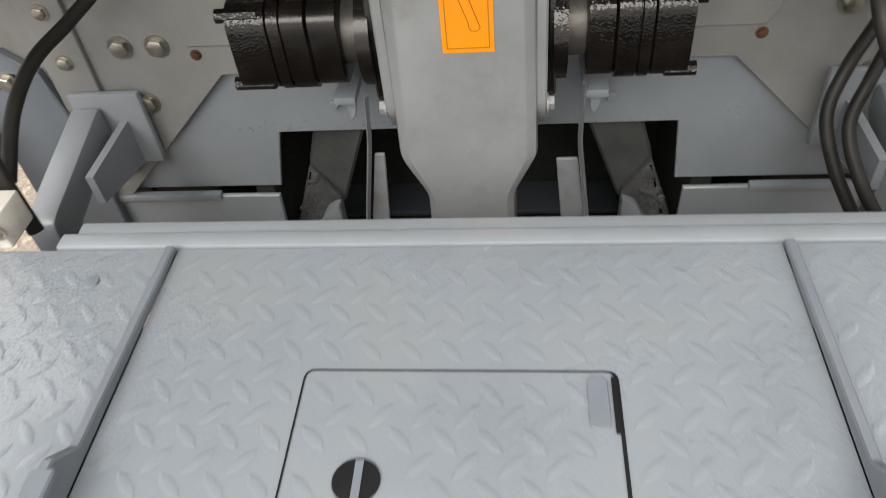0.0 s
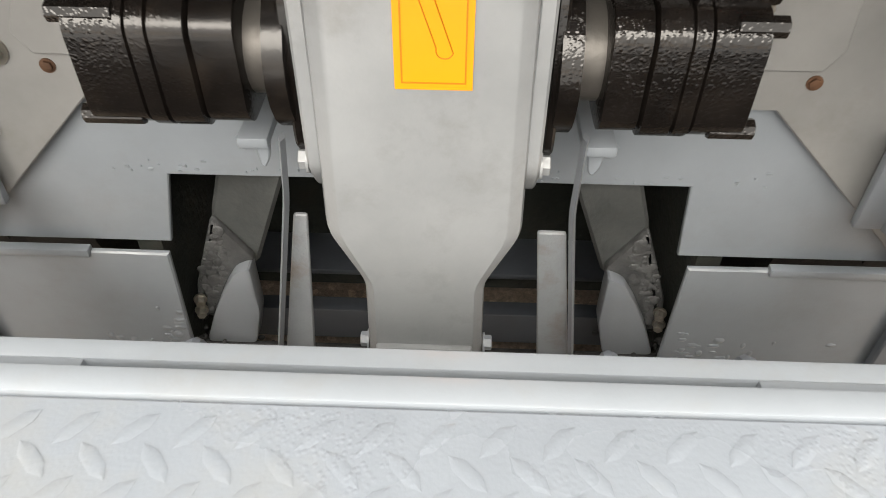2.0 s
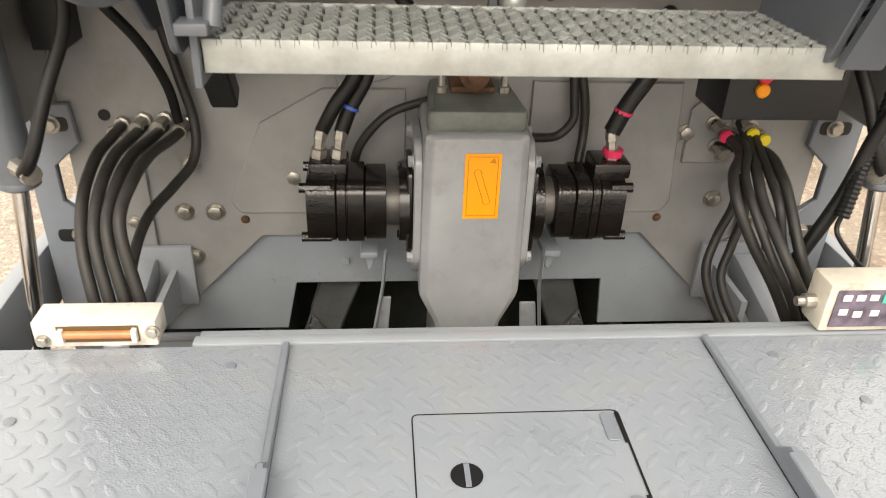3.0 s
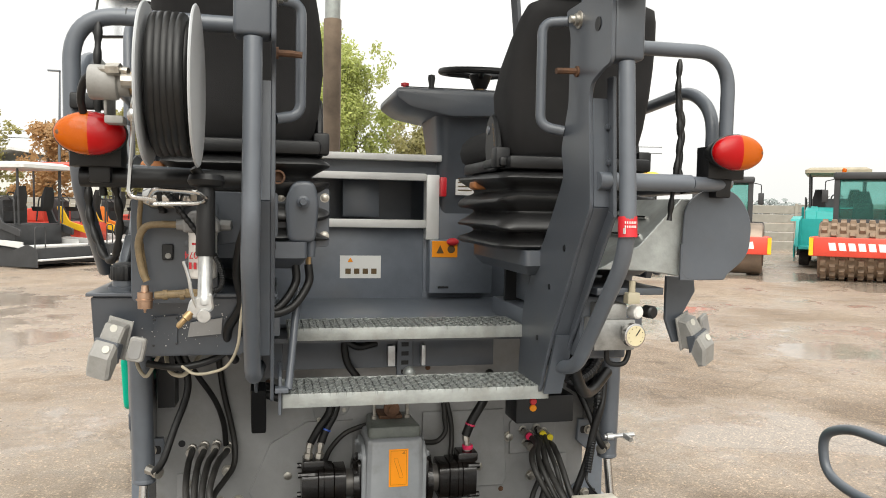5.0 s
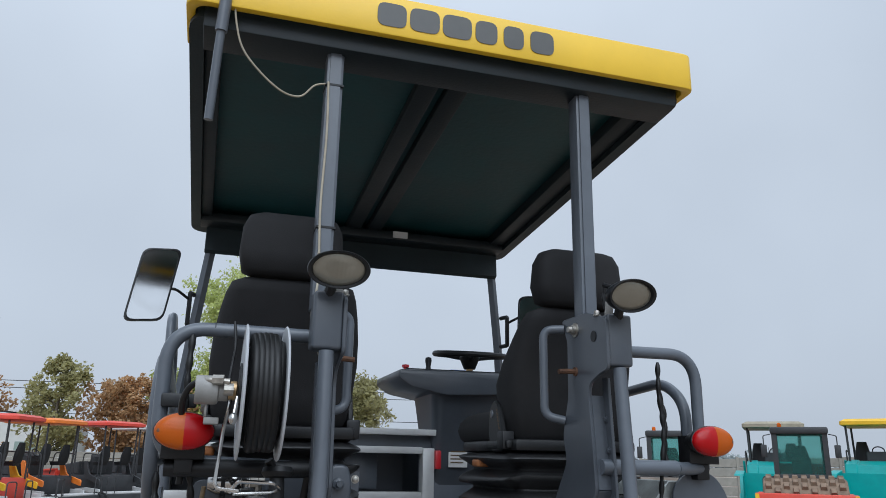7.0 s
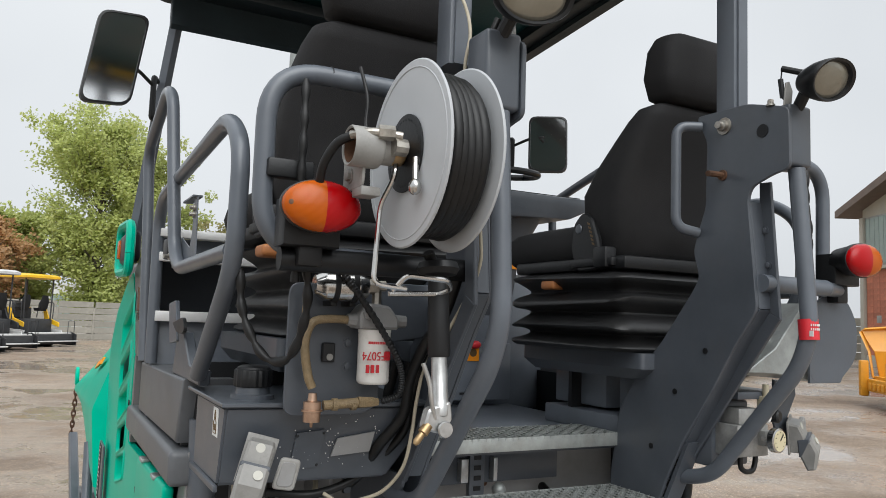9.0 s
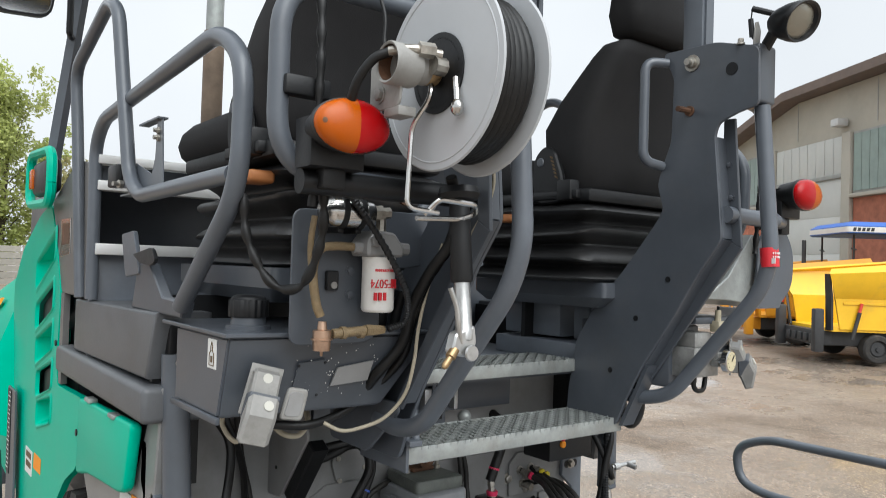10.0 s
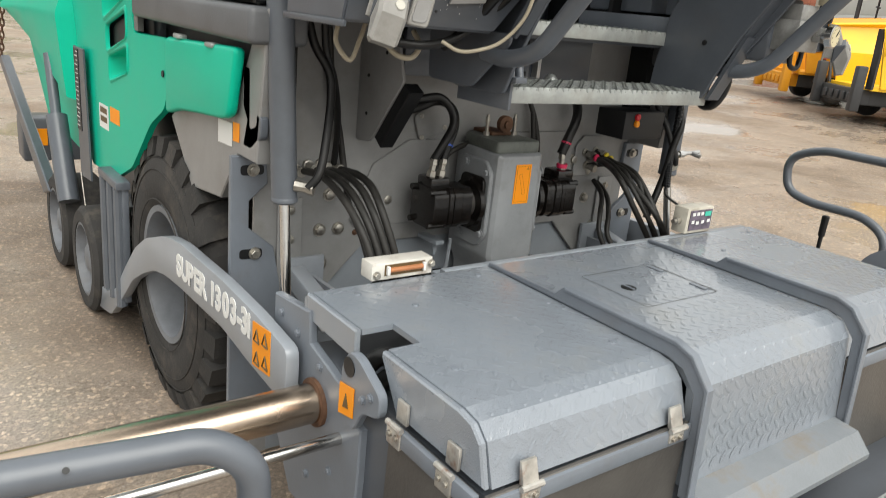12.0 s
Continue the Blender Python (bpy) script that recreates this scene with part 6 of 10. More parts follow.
def operator_seat(cx, dz, label):
    bm = B()
    bx = cx + (0.03 if cx > 0 else -0.02)
    loft(bm, [oblong(bx, 0.42, -0.56, 0.02, 1.825 + dz, 0.02), oblong(bx, 0.47, -0.61, 0.06, 1.86 + dz, 0.02), oblong(bx, 0.47, -0.61, 0.06, 1.91 + dz, 0.02)])
    seat = part("operator_seat", bm, DARK, paver, label)
    bm = B()
    rnd = random.Random(int(cx * 100))
    rings = []
    for i in range(43):
        f = i / 42
        fold = math.sin(2 * math.pi * 3.6 * f + 0.4)
        ring = oblong(cx if cx > 0 else cx + 0.03, (0.52 if cx > 0 else 0.46) + 0.055 * fold, -0.565 - 0.026 * fold, 0.03 + 0.024 * fold, 1.912 + 0.268 * f + dz, 0.06, 8)
        ease = math.sin(math.pi * f) ** 0.5
        rings.append([(x, y, zz + ease * (0.5 + 0.5 * fold) * (0.014 * math.sin(13 * x + 5 * f + cx * 9) + 0.010 * math.sin(17 * y + 9 * f))) for x, y, zz in ring])
    part("bellows", loft(bm, rings), BELLOW, seat, "folded black rubber bellows", 50)
    bm = B()
    box(bm, cx - 0.255, cx + 0.255, -0.58, 0.05, 2.18 + dz, 2.225 + dz, 0.012)
    box(bm, cx - 0.275, cx - 0.245, -0.54, -0.32, 2.19 + dz, 2.22 + dz, 0.006)
    part("seat_pan", bm, BLACK, seat)
    bm = B()
    pads = [(0.36, -0.39, 0.08, 2.190), (0.46, -0.455, 0.145, 2.210), (0.505, -0.485, 0.180, 2.240), (0.52, -0.495, 0.192, 2.275), (0.505, -0.485, 0.180, 2.310), (0.46, -0.455, 0.150, 2.337), (0.38, -0.40, 0.10, 2.352), (0.24, -0.32, 0.02, 2.358)]
    loft(bm, [oblong(cx, w, ya, yb, z + dz, 0.115, 8) for w, ya, yb, z in pads])
    part("cushion", bm, FABRIC, seat, "black fabric seat cushion", 70)
    bm = B()
    secs = [(2.20, 0.42, -0.40, -0.50), (2.24, 0.47, -0.37, -0.54), (2.33, 0.505, -0.338, -0.555), (2.44, 0.525, -0.340, -0.575), (2.53, 0.515, -0.405, -0.605), (2.61, 0.490, -0.475, -0.640), (2.67, 0.462, -0.525, -0.665), (2.705, 0.43, -0.56, -0.675), (2.720, 0.36, -0.59, -0.66)]
    part("backrest", loft(bm, [oblong(cx, w, yb, yf, z + dz, 0.07, 5) for z, w, yf, yb in secs]), FABRIC, seat, "black fabric backrest", 70)
    bm = B()
    secs = [(2.728, 0.27, -0.60, -0.685), (2.742, 0.335, -0.582, -0.708), (2.81, 0.362, -0.572, -0.718), (2.90, 0.350, -0.582, -0.715), (2.940, 0.315, -0.597, -0.705), (2.952, 0.25, -0.615, -0.69)]
    part("headrest", loft(bm, [oblong(cx + (-0.02 if cx > 0 else -0.018), w, yb, yf, z + dz, 0.05, 5) for z, w, yf, yb in secs]), FABRIC, seat, "black fabric headrest", 70)
    for s in (-1, 1):
        bm = B()
        slab(bm, rounded([(-0.47, 2.18 + dz), (-0.35, 2.175 + dz), (-0.315, 2.25 + dz), (-0.325, 2.345 + dz), (-0.375, 2.385 + dz), (-0.425, 2.365 + dz), (-0.465, 2.27 + dz)], 0.028, 5), "x", cx + s * 0.245, cx + s * 0.268, 0.006)
        box(bm, min(cx + s * 0.235, cx + s * 0.285), max(cx + s * 0.235, cx + s * 0.285), -0.52, -0.455, 2.185 + dz, 2.255 + dz, 0.008)
        rc = part("recliner_cover", bm, BLACK, seat, "black plastic recliner cover")
        part("pivot_cap", turned(B(), [(0, 0.017), (0.004, 0.015), (0.006, 0.0)], (cx + s * 0.268, -0.36, 2.325 + dz), (s, 0, 0), 14), DARK, rc)
        bm = B()
        for k in range(6):
            slab(bm, [(-0.405 - 0.005 * k, 2.345 + dz - 0.014 * k), (-0.418 - 0.005 * k, 2.340 + dz - 0.014 * k), (-0.420 - 0.005 * k, 2.332 + dz - 0.014 * k), (-0.407 - 0.005 * k, 2.337 + dz - 0.014 * k)], "x", cx + s * 0.2682, cx + s * 0.2692)
        part("label_print", bm, MARKS, rc)
    bm = B()
    ky = -0.20 if cx > 0 else -0.48
    box(bm, cx - 0.285, cx - 0.215, ky - 0.04, ky + 0.04, 2.118 + dz, 2.150 + dz, 0.010, 3)
    part("adjuster_knob", bm, AMBERKNOB, seat, "faded orange adjuster knob")
    return seat


operator_seat(0.580, 0.0, "black fabric operator seat on bellows suspension")
operator_seat(-0.545, 0.022, "black fabric operator seat on bellows suspension")
# seat stands
for x0, x1 in ((0.445, 0.86), (-0.86, -0.41)):
    bm = B()
    box(bm, x0, x1, -0.50, 0.0, 1.622, 1.69, 0.006)
    if x0 > 0:
        box(bm, x0 + 0.06, x0 + 0.10, -0.44, -0.36, 1.70, 1.83, 0.003)
    box(bm, x1 - 0.10, x1 - 0.06, -0.44, -0.36, 1.70, 1.83, 0.003)
    box(bm, x0 + 0.05, x1 - 0.05, -0.30 if x0 > 0 else -0.12, 0.0, 1.70, 1.83, 0.006)
    part("seat_stand", bm, DECKP, paver, "blue-grey seat stand")
bm = B()
slab(bm, rounded([(-0.62, 1.92), (-0.42, 1.95), (-0.42, 2.08), (-0.62, 2.08)], 0.01, 2), "y", -0.70, -0.69, 0.002)
part("back_plate", bm, DARK, paver)

# steering console
bm = B()
loft(bm, [oblong(0.475, 0.30, 0.56, 0.80, 1.622, 0.03), oblong(0.475, 0.31, 0.535, 0.80, 2.0, 0.04), oblong(0.475, 0.33, 0.47, 0.80, 2.30, 0.05), oblong(0.49, 0.42, 0.38, 0.80, 2.47, 0.06)])
con = part("steering_console", bm, DARK, paver, "dark grey moulded steering console")
bm = B()
slab(bm, rounded([(0.088, 2.575), (0.93, 2.578), (0.935, 2.535), (0.80, 2.475), (0.34, 2.455), (0.15, 2.49), (0.082, 2.535)], 0.02, 3), "y", 0.33, 0.85, 0.010, 2)
part("console_top", bm, DARK, con, "dark moulded console tray", 30)
bm = B()
slab(bm, rounded([(0.13, 2.578), (0.88, 2.581), (0.88, 2.586), (0.13, 2.583)], 0.002, 1), "y", 0.36, 0.82)
part("console_panel", bm, BLACK, con)
bm = B()
C = Vector((0.51, 0.50, 2.685))
sweep(bm, [C + Vector((0.185 * math.cos(a), 0.185 * math.sin(a), 0.02 * math.sin(a))) for a in [2 * math.pi * k / 48 for k in range(49)]], 0.015, 10)
for a in (0.3, 2.4, 4.5):
    rod(bm, C + Vector((0, 0, -0.02)), C + Vector((0.18 * math.cos(a), 0.18 * math.sin(a), 0.02 * math.sin(a))), 0.016, 8, 0.011)
turned(bm, [(0, 0.03), (0.06, 0.055), (0.075, 0.04), (0.08, 0)], C - Vector((0, 0, 0.075)), (0, 0, 1), 20)
part("steering_wheel", bm, BLACK, con, "black steering wheel")
bm = B()
rod(bm, (0.51, 0.50, 2.56), (0.51, 0.50, 2.63), 0.018, 12)
part("steering_column", bm, BRASS, con)
bm = B()
turned(bm, [(0, 0.02), (0.02, 0.014), (0.03, 0.012), (0.06, 0.017), (0.075, 0.015), (0.08, 0)], (0.26, 0.42, 2.572), (0, 0, 1), 14)
part("joystick", bm, BLACK, con)
bm = B()
turned(bm, [(0, 0.010), (0.015, 0.010), (0.018, 0.018), (0.03, 0.018), (0.034, 0)], (0.135, 0.40, 2.572), (0, 0, 1), 14)
part("stop_button", bm, REDP, con, "red emergency stop button")
bm = B()
box(bm, 0.44, 0.58, 0.62, 0.72, 2.575, 2.62, 0.01)
part("display", bm, BLUE, con)
bm = B()
slab(bm, [(0.56, 2.30), (0.66, 2.30), (0.66, 2.24), (0.56, 2.24)], "y", 0.475, 0.479)
part("console_label", bm, ORANGE, con, "orange warning label")
bm = B()
slab(bm, [(0.40, 2.20), (0.50, 2.20), (0.50, 2.11), (0.40, 2.11)], "y", 0.495, 0.499)
cl = part("console_label", bm, LABEL, con, "white instruction label")
bm = B()
for i in range(4):
    box(bm, 0.41, 0.49 - 0.012 * (i % 2), 0.4925, 0.4945, 2.185 - 0.018 * i, 2.19 - 0.018 * i)
part("label_print", bm, MARKS, cl)

# canopy
def tilt(bm):
    for v in bm.verts:
        v.co.z -= 0.080 * (v.co.y + 0.98)
    return bm


X0, X1, Y0, Y1, ZB = -0.985, 0.925, -1.0, 1.13, 3.566
bm = B()
loft(bm, [oblong((X0 + X1) / 2, X1 - X0, Y0 + 0.06, Y1, ZB + 0.10, 0.10), oblong((X0 + X1) / 2, X1 - X0, Y0 + 0.06, Y1, ZB + 0.15, 0.10), oblong((X0 + X1) / 2, X1 - X0 - 0.16, Y0 + 0.12, Y1 - 0.1, ZB + 0.20, 0.10)])
can = part("canopy", tilt(bm), GREEN, paver, "weather canopy with a green skin, dark lining and a yellow fascia")
bm = B()
outer = rounded([(X0, Y0 + 0.06), (X1, Y0 + 0.06), (X1, Y1), (X0, Y1)], 0.10, 5)
inner = rounded([(X0 + 0.05, Y0 + 0.12), (X1 - 0.05, Y0 + 0.12), (X1 - 0.05, Y1 - 0.06), (X0 + 0.05, Y1 - 0.06)], 0.07, 5)
k = len(outer)
ro = [[bm.verts.new((x, y, z)) for x, y in ring] for ring, z in ((outer, ZB + 0.11), (outer, ZB), (inner, ZB + 0.005), (inner, ZB + 0.11))]
for a, b in zip(ro, ro[1:]):
    for i in range(k):
        bm.faces.new((a[i], a[(i + 1) % k], b[(i + 1) % k], b[i]))
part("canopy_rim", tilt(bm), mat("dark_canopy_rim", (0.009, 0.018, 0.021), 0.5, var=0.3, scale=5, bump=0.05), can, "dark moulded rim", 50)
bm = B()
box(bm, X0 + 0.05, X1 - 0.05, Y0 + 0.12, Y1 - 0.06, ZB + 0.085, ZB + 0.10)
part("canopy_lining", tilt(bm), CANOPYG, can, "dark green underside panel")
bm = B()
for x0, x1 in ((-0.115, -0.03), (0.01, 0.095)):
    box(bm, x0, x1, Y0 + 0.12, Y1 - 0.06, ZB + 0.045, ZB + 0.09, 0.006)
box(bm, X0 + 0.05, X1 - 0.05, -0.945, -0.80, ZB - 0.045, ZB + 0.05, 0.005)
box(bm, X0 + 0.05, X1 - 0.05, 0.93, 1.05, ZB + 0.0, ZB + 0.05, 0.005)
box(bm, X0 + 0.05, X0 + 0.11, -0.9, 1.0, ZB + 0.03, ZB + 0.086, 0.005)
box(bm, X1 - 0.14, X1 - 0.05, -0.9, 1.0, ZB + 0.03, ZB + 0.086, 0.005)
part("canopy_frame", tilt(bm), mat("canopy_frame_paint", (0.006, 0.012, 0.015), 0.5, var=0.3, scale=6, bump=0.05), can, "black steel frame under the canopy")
bm = B()
FA = rounded([(X0 - 0.01, Y0 + 0.30), (X0 - 0.01, Y0), (X1 + 0.01, Y0), (X1 + 0.01, Y0 + 0.16), (X1 - 0.02, Y0 + 0.16), (X1 - 0.02, Y0 + 0.03), (X0 + 0.02, Y0 + 0.03), (X0 + 0.02, Y0 + 0.30)], 0.05, 5)
slab(bm, FA, "z", ZB + 0.008, ZB + 0.162, 0.006, 2)
fa = part("canopy_fascia", bm, YELLOW, can, "yellow fascia with a grey maker's mark")
for x0, x1 in ((-0.90, -0.56), (-0.50, -0.13), (-0.02, 0.42), (0.50, 0.80)):
    bm = B()
    box(bm, x0, x1, -0.797, -0.775, ZB + 0.014, ZB + 0.045)
    part("yellow_edge", bm, YELLOW, fa)
# maker's mark as plain shapes
for i, (a, w) in enumerate(((-0.36, 0.125), (-0.242, 0.13), (-0.12, 0.13), (0.005, 0.105), (0.115, 0.10), (0.222, 0.115))):
    bm = B()
    slab(bm, rounded([(a, ZB + 0.040), (a + w - 0.02, ZB + 0.040), (a + w - 0.02, ZB + 0.132), (a, ZB + 0.132)], 0.030, 4), "y", Y0 - 0.003, Y0 - 0.001)
    part("mark", bm, mat("grey_mark", (0.09, 0.09, 0.085), 0.5, bump=0.0) if i == 0 else bpy.data.materials["grey_mark"], fa)
bm = B()
slab(bm, [(1.10, 3.50), (1.08, 3.27), (1.055, 3.255), (1.03, 3.27), (1.045, 3.50)], "x", -0.90, 0.87, 0.004)
vis = part("visor", bm, bpy.data.materials["dark_canopy_rim"], can, "dark front visor under the canopy")
bm = B()
slab(bm, [(0.165, 3.423), (0.255, 3.423), (0.255, 3.462), (0.165, 3.462)], "y", 0.922, 0.927)
part("lining_label", bm, LABEL, vis, "small white label")
bm = B()
rod(bm, (-0.86, -1.02, 3.80), (-0.875, -0.99, 3.48), 0.020, 14)
rod(bm, (-0.875, -0.99, 3.49), (-0.885, -0.95, 3.18), 0.0145, 14)
part("awning_rod", bm, TUBEP, can, "grey telescopic awning rod")
hose([(-0.845, -0.99, 3.66), (-0.83, -0.98, 3.53), (-0.79, -0.96, 3.43), (-0.68, -0.93, 3.34), (-0.60, -0.90, 3.335), (-0.55, -0.90, 3.385), (-0.505, -0.90, 3.40)], 0.0035, "cable", can, CABLE, "thin pale cable")
hose([(-0.505, -0.915, 3.40), (-0.50, -0.917, 3.2), (-0.505, -0.917, 2.95), (-0.50, -0.92, 2.78)], 0.004, "cable", can, CABLE, "thin pale cable")
for z in (3.39, 2.87):
    bm = B()
    slab(bm, [(-0.514, -0.914), (-0.450, -0.914), (-0.450, -0.833), (-0.514, -0.833)], "z", z, z + 0.007)
    part("cable_tie", bm, BLACK, paver)
# front posts and mirrors
for s in (-1, 1):
    bm = B()
    sweep(bm, [(s * 0.85, 1.12, 3.44), (s * 0.915, 1.14, 2.85), (s * 0.98, 1.20, 2.2)], 0.028, 4, flat=0.8)
    fpst = part("front_post", bm, TUBEP, paver, "grey slanted front canopy post")
    bm = B()
    sweep(bm, bent([(s * 0.93, 1.12, 3.02), (s * 0.95, 1.06, 3.02), (s * 0.95, 1.06, 2.84), (s * 0.93, 1.12, 2.84)], 0.01), 0.013, 8)
    sweep(bm, bent([(s * 0.95, 1.06, 2.98), (s * 1.02, 1.0, 3.02), (s * (1.10 if s < 0 else 1.02), 0.86, 3.0)], 0.03), 0.008, 8)
    part("mirror_arm", bm, BLACK, fpst)
    c = Vector((-1.13, 0.81, 3.0)) if s < 0 else Vector((1.055, 0.87, 2.97))
    u = Vector((0.93, -0.60, 0)).normalized() if s > 0 else Vector((0.98, 0.17, 0.10)).normalized()
    v = Vector((0.12, 0.185, 1)).normalized() if s > 0 else Vector((0.14, 0.065, 1)).normalized()
    w = u.cross(v).normalized()
    mw, mh = (0.098, 0.20) if s < 0 else (0.105, 0.165)

    def ring2(a, b, d):
        return [c + u * p + v * q + w * d for p, q in rounded([(-a, -b), (a, -b), (a, b), (-a, b)], 0.045, 4)]
    bm = B()
    loft(bm, [ring2(mw * 0.75, mh * 0.85, -0.05), ring2(mw, mh, -0.015), ring2(mw, mh, 0.008), ring2(mw - 0.008, mh - 0.008, 0.010), ring2(mw - 0.010, mh - 0.010, 0.004)])
    mi = part("mirror", bm, BLACK, paver, "black-framed wing mirror")
    bm = B()
    bm.faces.new([bm.verts.new(p) for p in ring2(mw - 0.010, mh - 0.010, 0.0055)])
    part("mirror_glass", bm, MIRROR, mi, "mirror glass reflecting the yard")
# exhaust
bm = B()
rod(bm, (-0.09, 1.80, 2.30), (-0.09, 1.80, 3.20), 0.055, 20)
ex = part("exhaust_pipe", bm, mat("scorched_steel", (0.20, 0.15, 0.11), 0.6, metal=0.4, var=0.35, scale=6, bump=0.08), paver, "scorched brown exhaust stack")
bm = B()
rod(bm, (-0.09, 1.80, 3.18), (-0.09, 1.80, 3.52), 0.047, 20)
part("exhaust_tip", bm, GALV, ex)

# hood and green side panels
bm = B()
box(bm, -0.88, 0.88, 0.95, 2.25, 1.2, 2.25, 0.03, 3)
hood = part("engine_hood", bm, DARK, paver, "dark engine hood in front of the deck")
GP = [(0.985, 1.44), (1.0, 1.60), (0.985, 1.80), (1.12, 2.02), (1.25, 2.165), (1.50, 2.115), (1.90, 1.97), (2.14, 1.79), (2.10, 1.55), (2.03, 1.35), (1.93, 1.02), (1.80, 0.75), (1.33, 0.785), (1.06, 0.89), (0.90, 1.02), (0.78, 1.12), (0.60, 1.205), (0.55, 1.30), (0.55, 1.455)]
LP = [(-0.105, 1.487), (0.545, 1.462), (0.545, 1.31), (0.55, 1.20), (0.40, 1.235), (0.20, 1.255), (0.015, 1.27), (-0.045, 1.285)]
HOLES = [(1.30, 1.93), (1.29, 1.74), (1.27, 1.585), (1.24, 1.44), (1.22, 1.31)]
for s in (-1, 1):
    # the vented panel: slanted scoops cut right through its skin
    bm = B()
    outline = rounded(GP, 0.04, 3)
    scoops = []
    for i, (y, z) in enumerate(HOLES):
        w, h, sl = 0.19 - 0.012 * i, 0.062 - 0.002 * i, 0.34 - 0.03 * i
        z -= 0.018
        scoops.append((y, z, rounded([(y - w, z - h + w * sl * 1.2), (y + w * 1.1, z - h - w * sl), (y + w * 1.1, z + h - w * sl), (y - w, z + h + w * sl * 1.2)], 0.03, 4)))
    skin, edges = [], []
    for loop in [outline] + [q[2] for q in scoops]:
        vs = [bm.verts.new((s * 0.955, p, q)) for p, q in loop]
        skin.append(vs)
        edges += [bm.edges.new((vs[k], vs[(k + 1) % len(vs)])) for k in range(len(vs))]
    bmesh.ops.triangle_fill(bm, use_beauty=True, use_dissolve=False, edges=edges)
    rim = [bm.verts.new((s * 0.930, p, q)) for p, q in outline]
    for k in range(len(rim)):
        bm.faces.new((skin[0][k], skin[0][(k + 1) % len(rim)], rim[(k + 1) % len(rim)], rim[k]))
    bmesh.ops.recalc_face_normals(bm, faces=bm.faces)
    gpn = part("side_panel", bm, GREEN, paver, "glossy green side panel with slanted vents")
    if s < 0:
        part("warning_label", slab(B(), [(1.395, 1.092), (1.235, 1.096), (1.235, 1.030), (1.395, 1.026)], "x", -0.9566, -0.9555), ORANGE, gpn, "orange warning label")
        wlb = part("white_label", slab(B(), [(1.60, 1.080), (1.43, 1.084), (1.43, 0.975), (1.60, 0.970)], "x", -0.9566, -0.9555), LABEL, gpn)
        for z in (1.055, 1.015):
            part("label_print", slab(B(), [(1.575, z + 0.012), (1.455, z + 0.014), (1.455, z - 0.012), (1.575, z - 0.014)], "x", -0.9574, -0.9566), MARKS, wlb)
    for i, (y, z, pts) in enumerate(scoops):
        bm = B()
        rows = []
        for x, f, g, dy, dz in ((0.9552, 1.10, 1.20, 0, 0), (0.9615, 1.04, 1.08, 0, 0), (0.9585, 0.99, 0.97, 0, 0), (0.945, 0.96, 0.90, 0, 0.002), (0.915, 0.90, 0.78, -0.01, 0.008), (0.885, 0.80, 0.60, -0.02, 0.014))[:4 if i in (1, 3) else 6]:
            rows.append([bm.verts.new((s * x, y + (p - y) * f + dy, z + (q - z) * g + dz)) for p, q in pts])
        for p, q in zip(rows, rows[1:]):
            for j in range(len(p)):
                bm.faces.new((p[j], p[(j + 1) % len(p)], q[(j + 1) % len(p)], q[j]))
        if i not in (1, 3):
            bm.faces.new(rows[-1])
        sc_ = part("vent_scoop", bm, GREEN, gpn, angle=60)
        # two scoops are backed with black for their dark, shaded inside
        if i in (1, 3):
            part("vent_opening", slab(B(), [(p, q) for p, q in [(y + (p - y) * 0.95, z + (q - z) * 0.9) for p, q in pts]], "x", s * 0.925, s * 0.929), BLACK, sc_, "black sheet for the shade inside the vent")
    bm = B()
    slab(bm, rounded(LP, 0.03, 4), "x", s * 0.935, s * 0.968, 0.012, 3)
    lpn = part("rear_fender_panel", bm, GREEN, paver, "glossy green panel over the rear wheel")
    for y in (0.10, 0.40):
        bm = B()
        box(bm, min(s * 0.945, s * 0.975), max(s * 0.945, s * 0.975), y - 0.03, y + 0.03, 1.468, 1.482, 0.004)
        part("panel_latch", bm, GALV, lpn)
    for y, z in ((0.60, 1.33), (0.62, 1.60)):
        bm = B()
        turned(bm, [(0, 0.012), (0.004, 0.012)], (s * 0.957, y if z < 1.5 else 1.02, z), (s, 0, 0), 12)
        part("panel_screw", bm, BLACK, gpn)
    # dark upper fairing with pocket and box
    bm = B()
    slab(bm, rounded([(1.24, 2.165), (0.80, 2.30), (0.62, 2.28), (0.55, 1.80), (0.985, 1.80), (1.12, 2.02)], 0.03, 4), "x", s * 0.93, s * 0.952, 0.004, 2)
    slab(bm, [(0.985, 1.80), (0.985, 1.45), (0.93, 1.45), (0.93, 1.80)], "x", s * 0.93, s * 0.952)
    fr = part("fairing", bm, mat("warm_grey_paint", (0.135, 0.132, 0.128), 0.38, var=0.12, bump=0.02) if s < 0 else bpy.data.materials["warm_grey_paint"], paver, "dark grey moulded fairing")
    bm = B()
    slab(bm, [(1.03, 2.088), (0.86, 2.088), (0.85, 1.952), (1.03, 1.938)], "x", s * 0.952, s * 0.955, 0.001)
    bd = part("badge", bm, CHROME, fr, "small bright maker's badge")
    bm = B()
    slab(bm, [(1.0, 2.07), (0.88, 2.07), (0.87, 1.99), (1.0, 1.985)], "x", s * 0.955, s * 0.9565)
    part("mark", bm, RUST, bd)
    bm = B()
    slab(bm, [(-0.238, 1.803), (-0.165, 1.618), (0.72, 1.606), (0.72, 1.790)], "x", min(s * 0.80, s * 0.955), max(s * 0.80, s * 0.955), 0.010, 3)
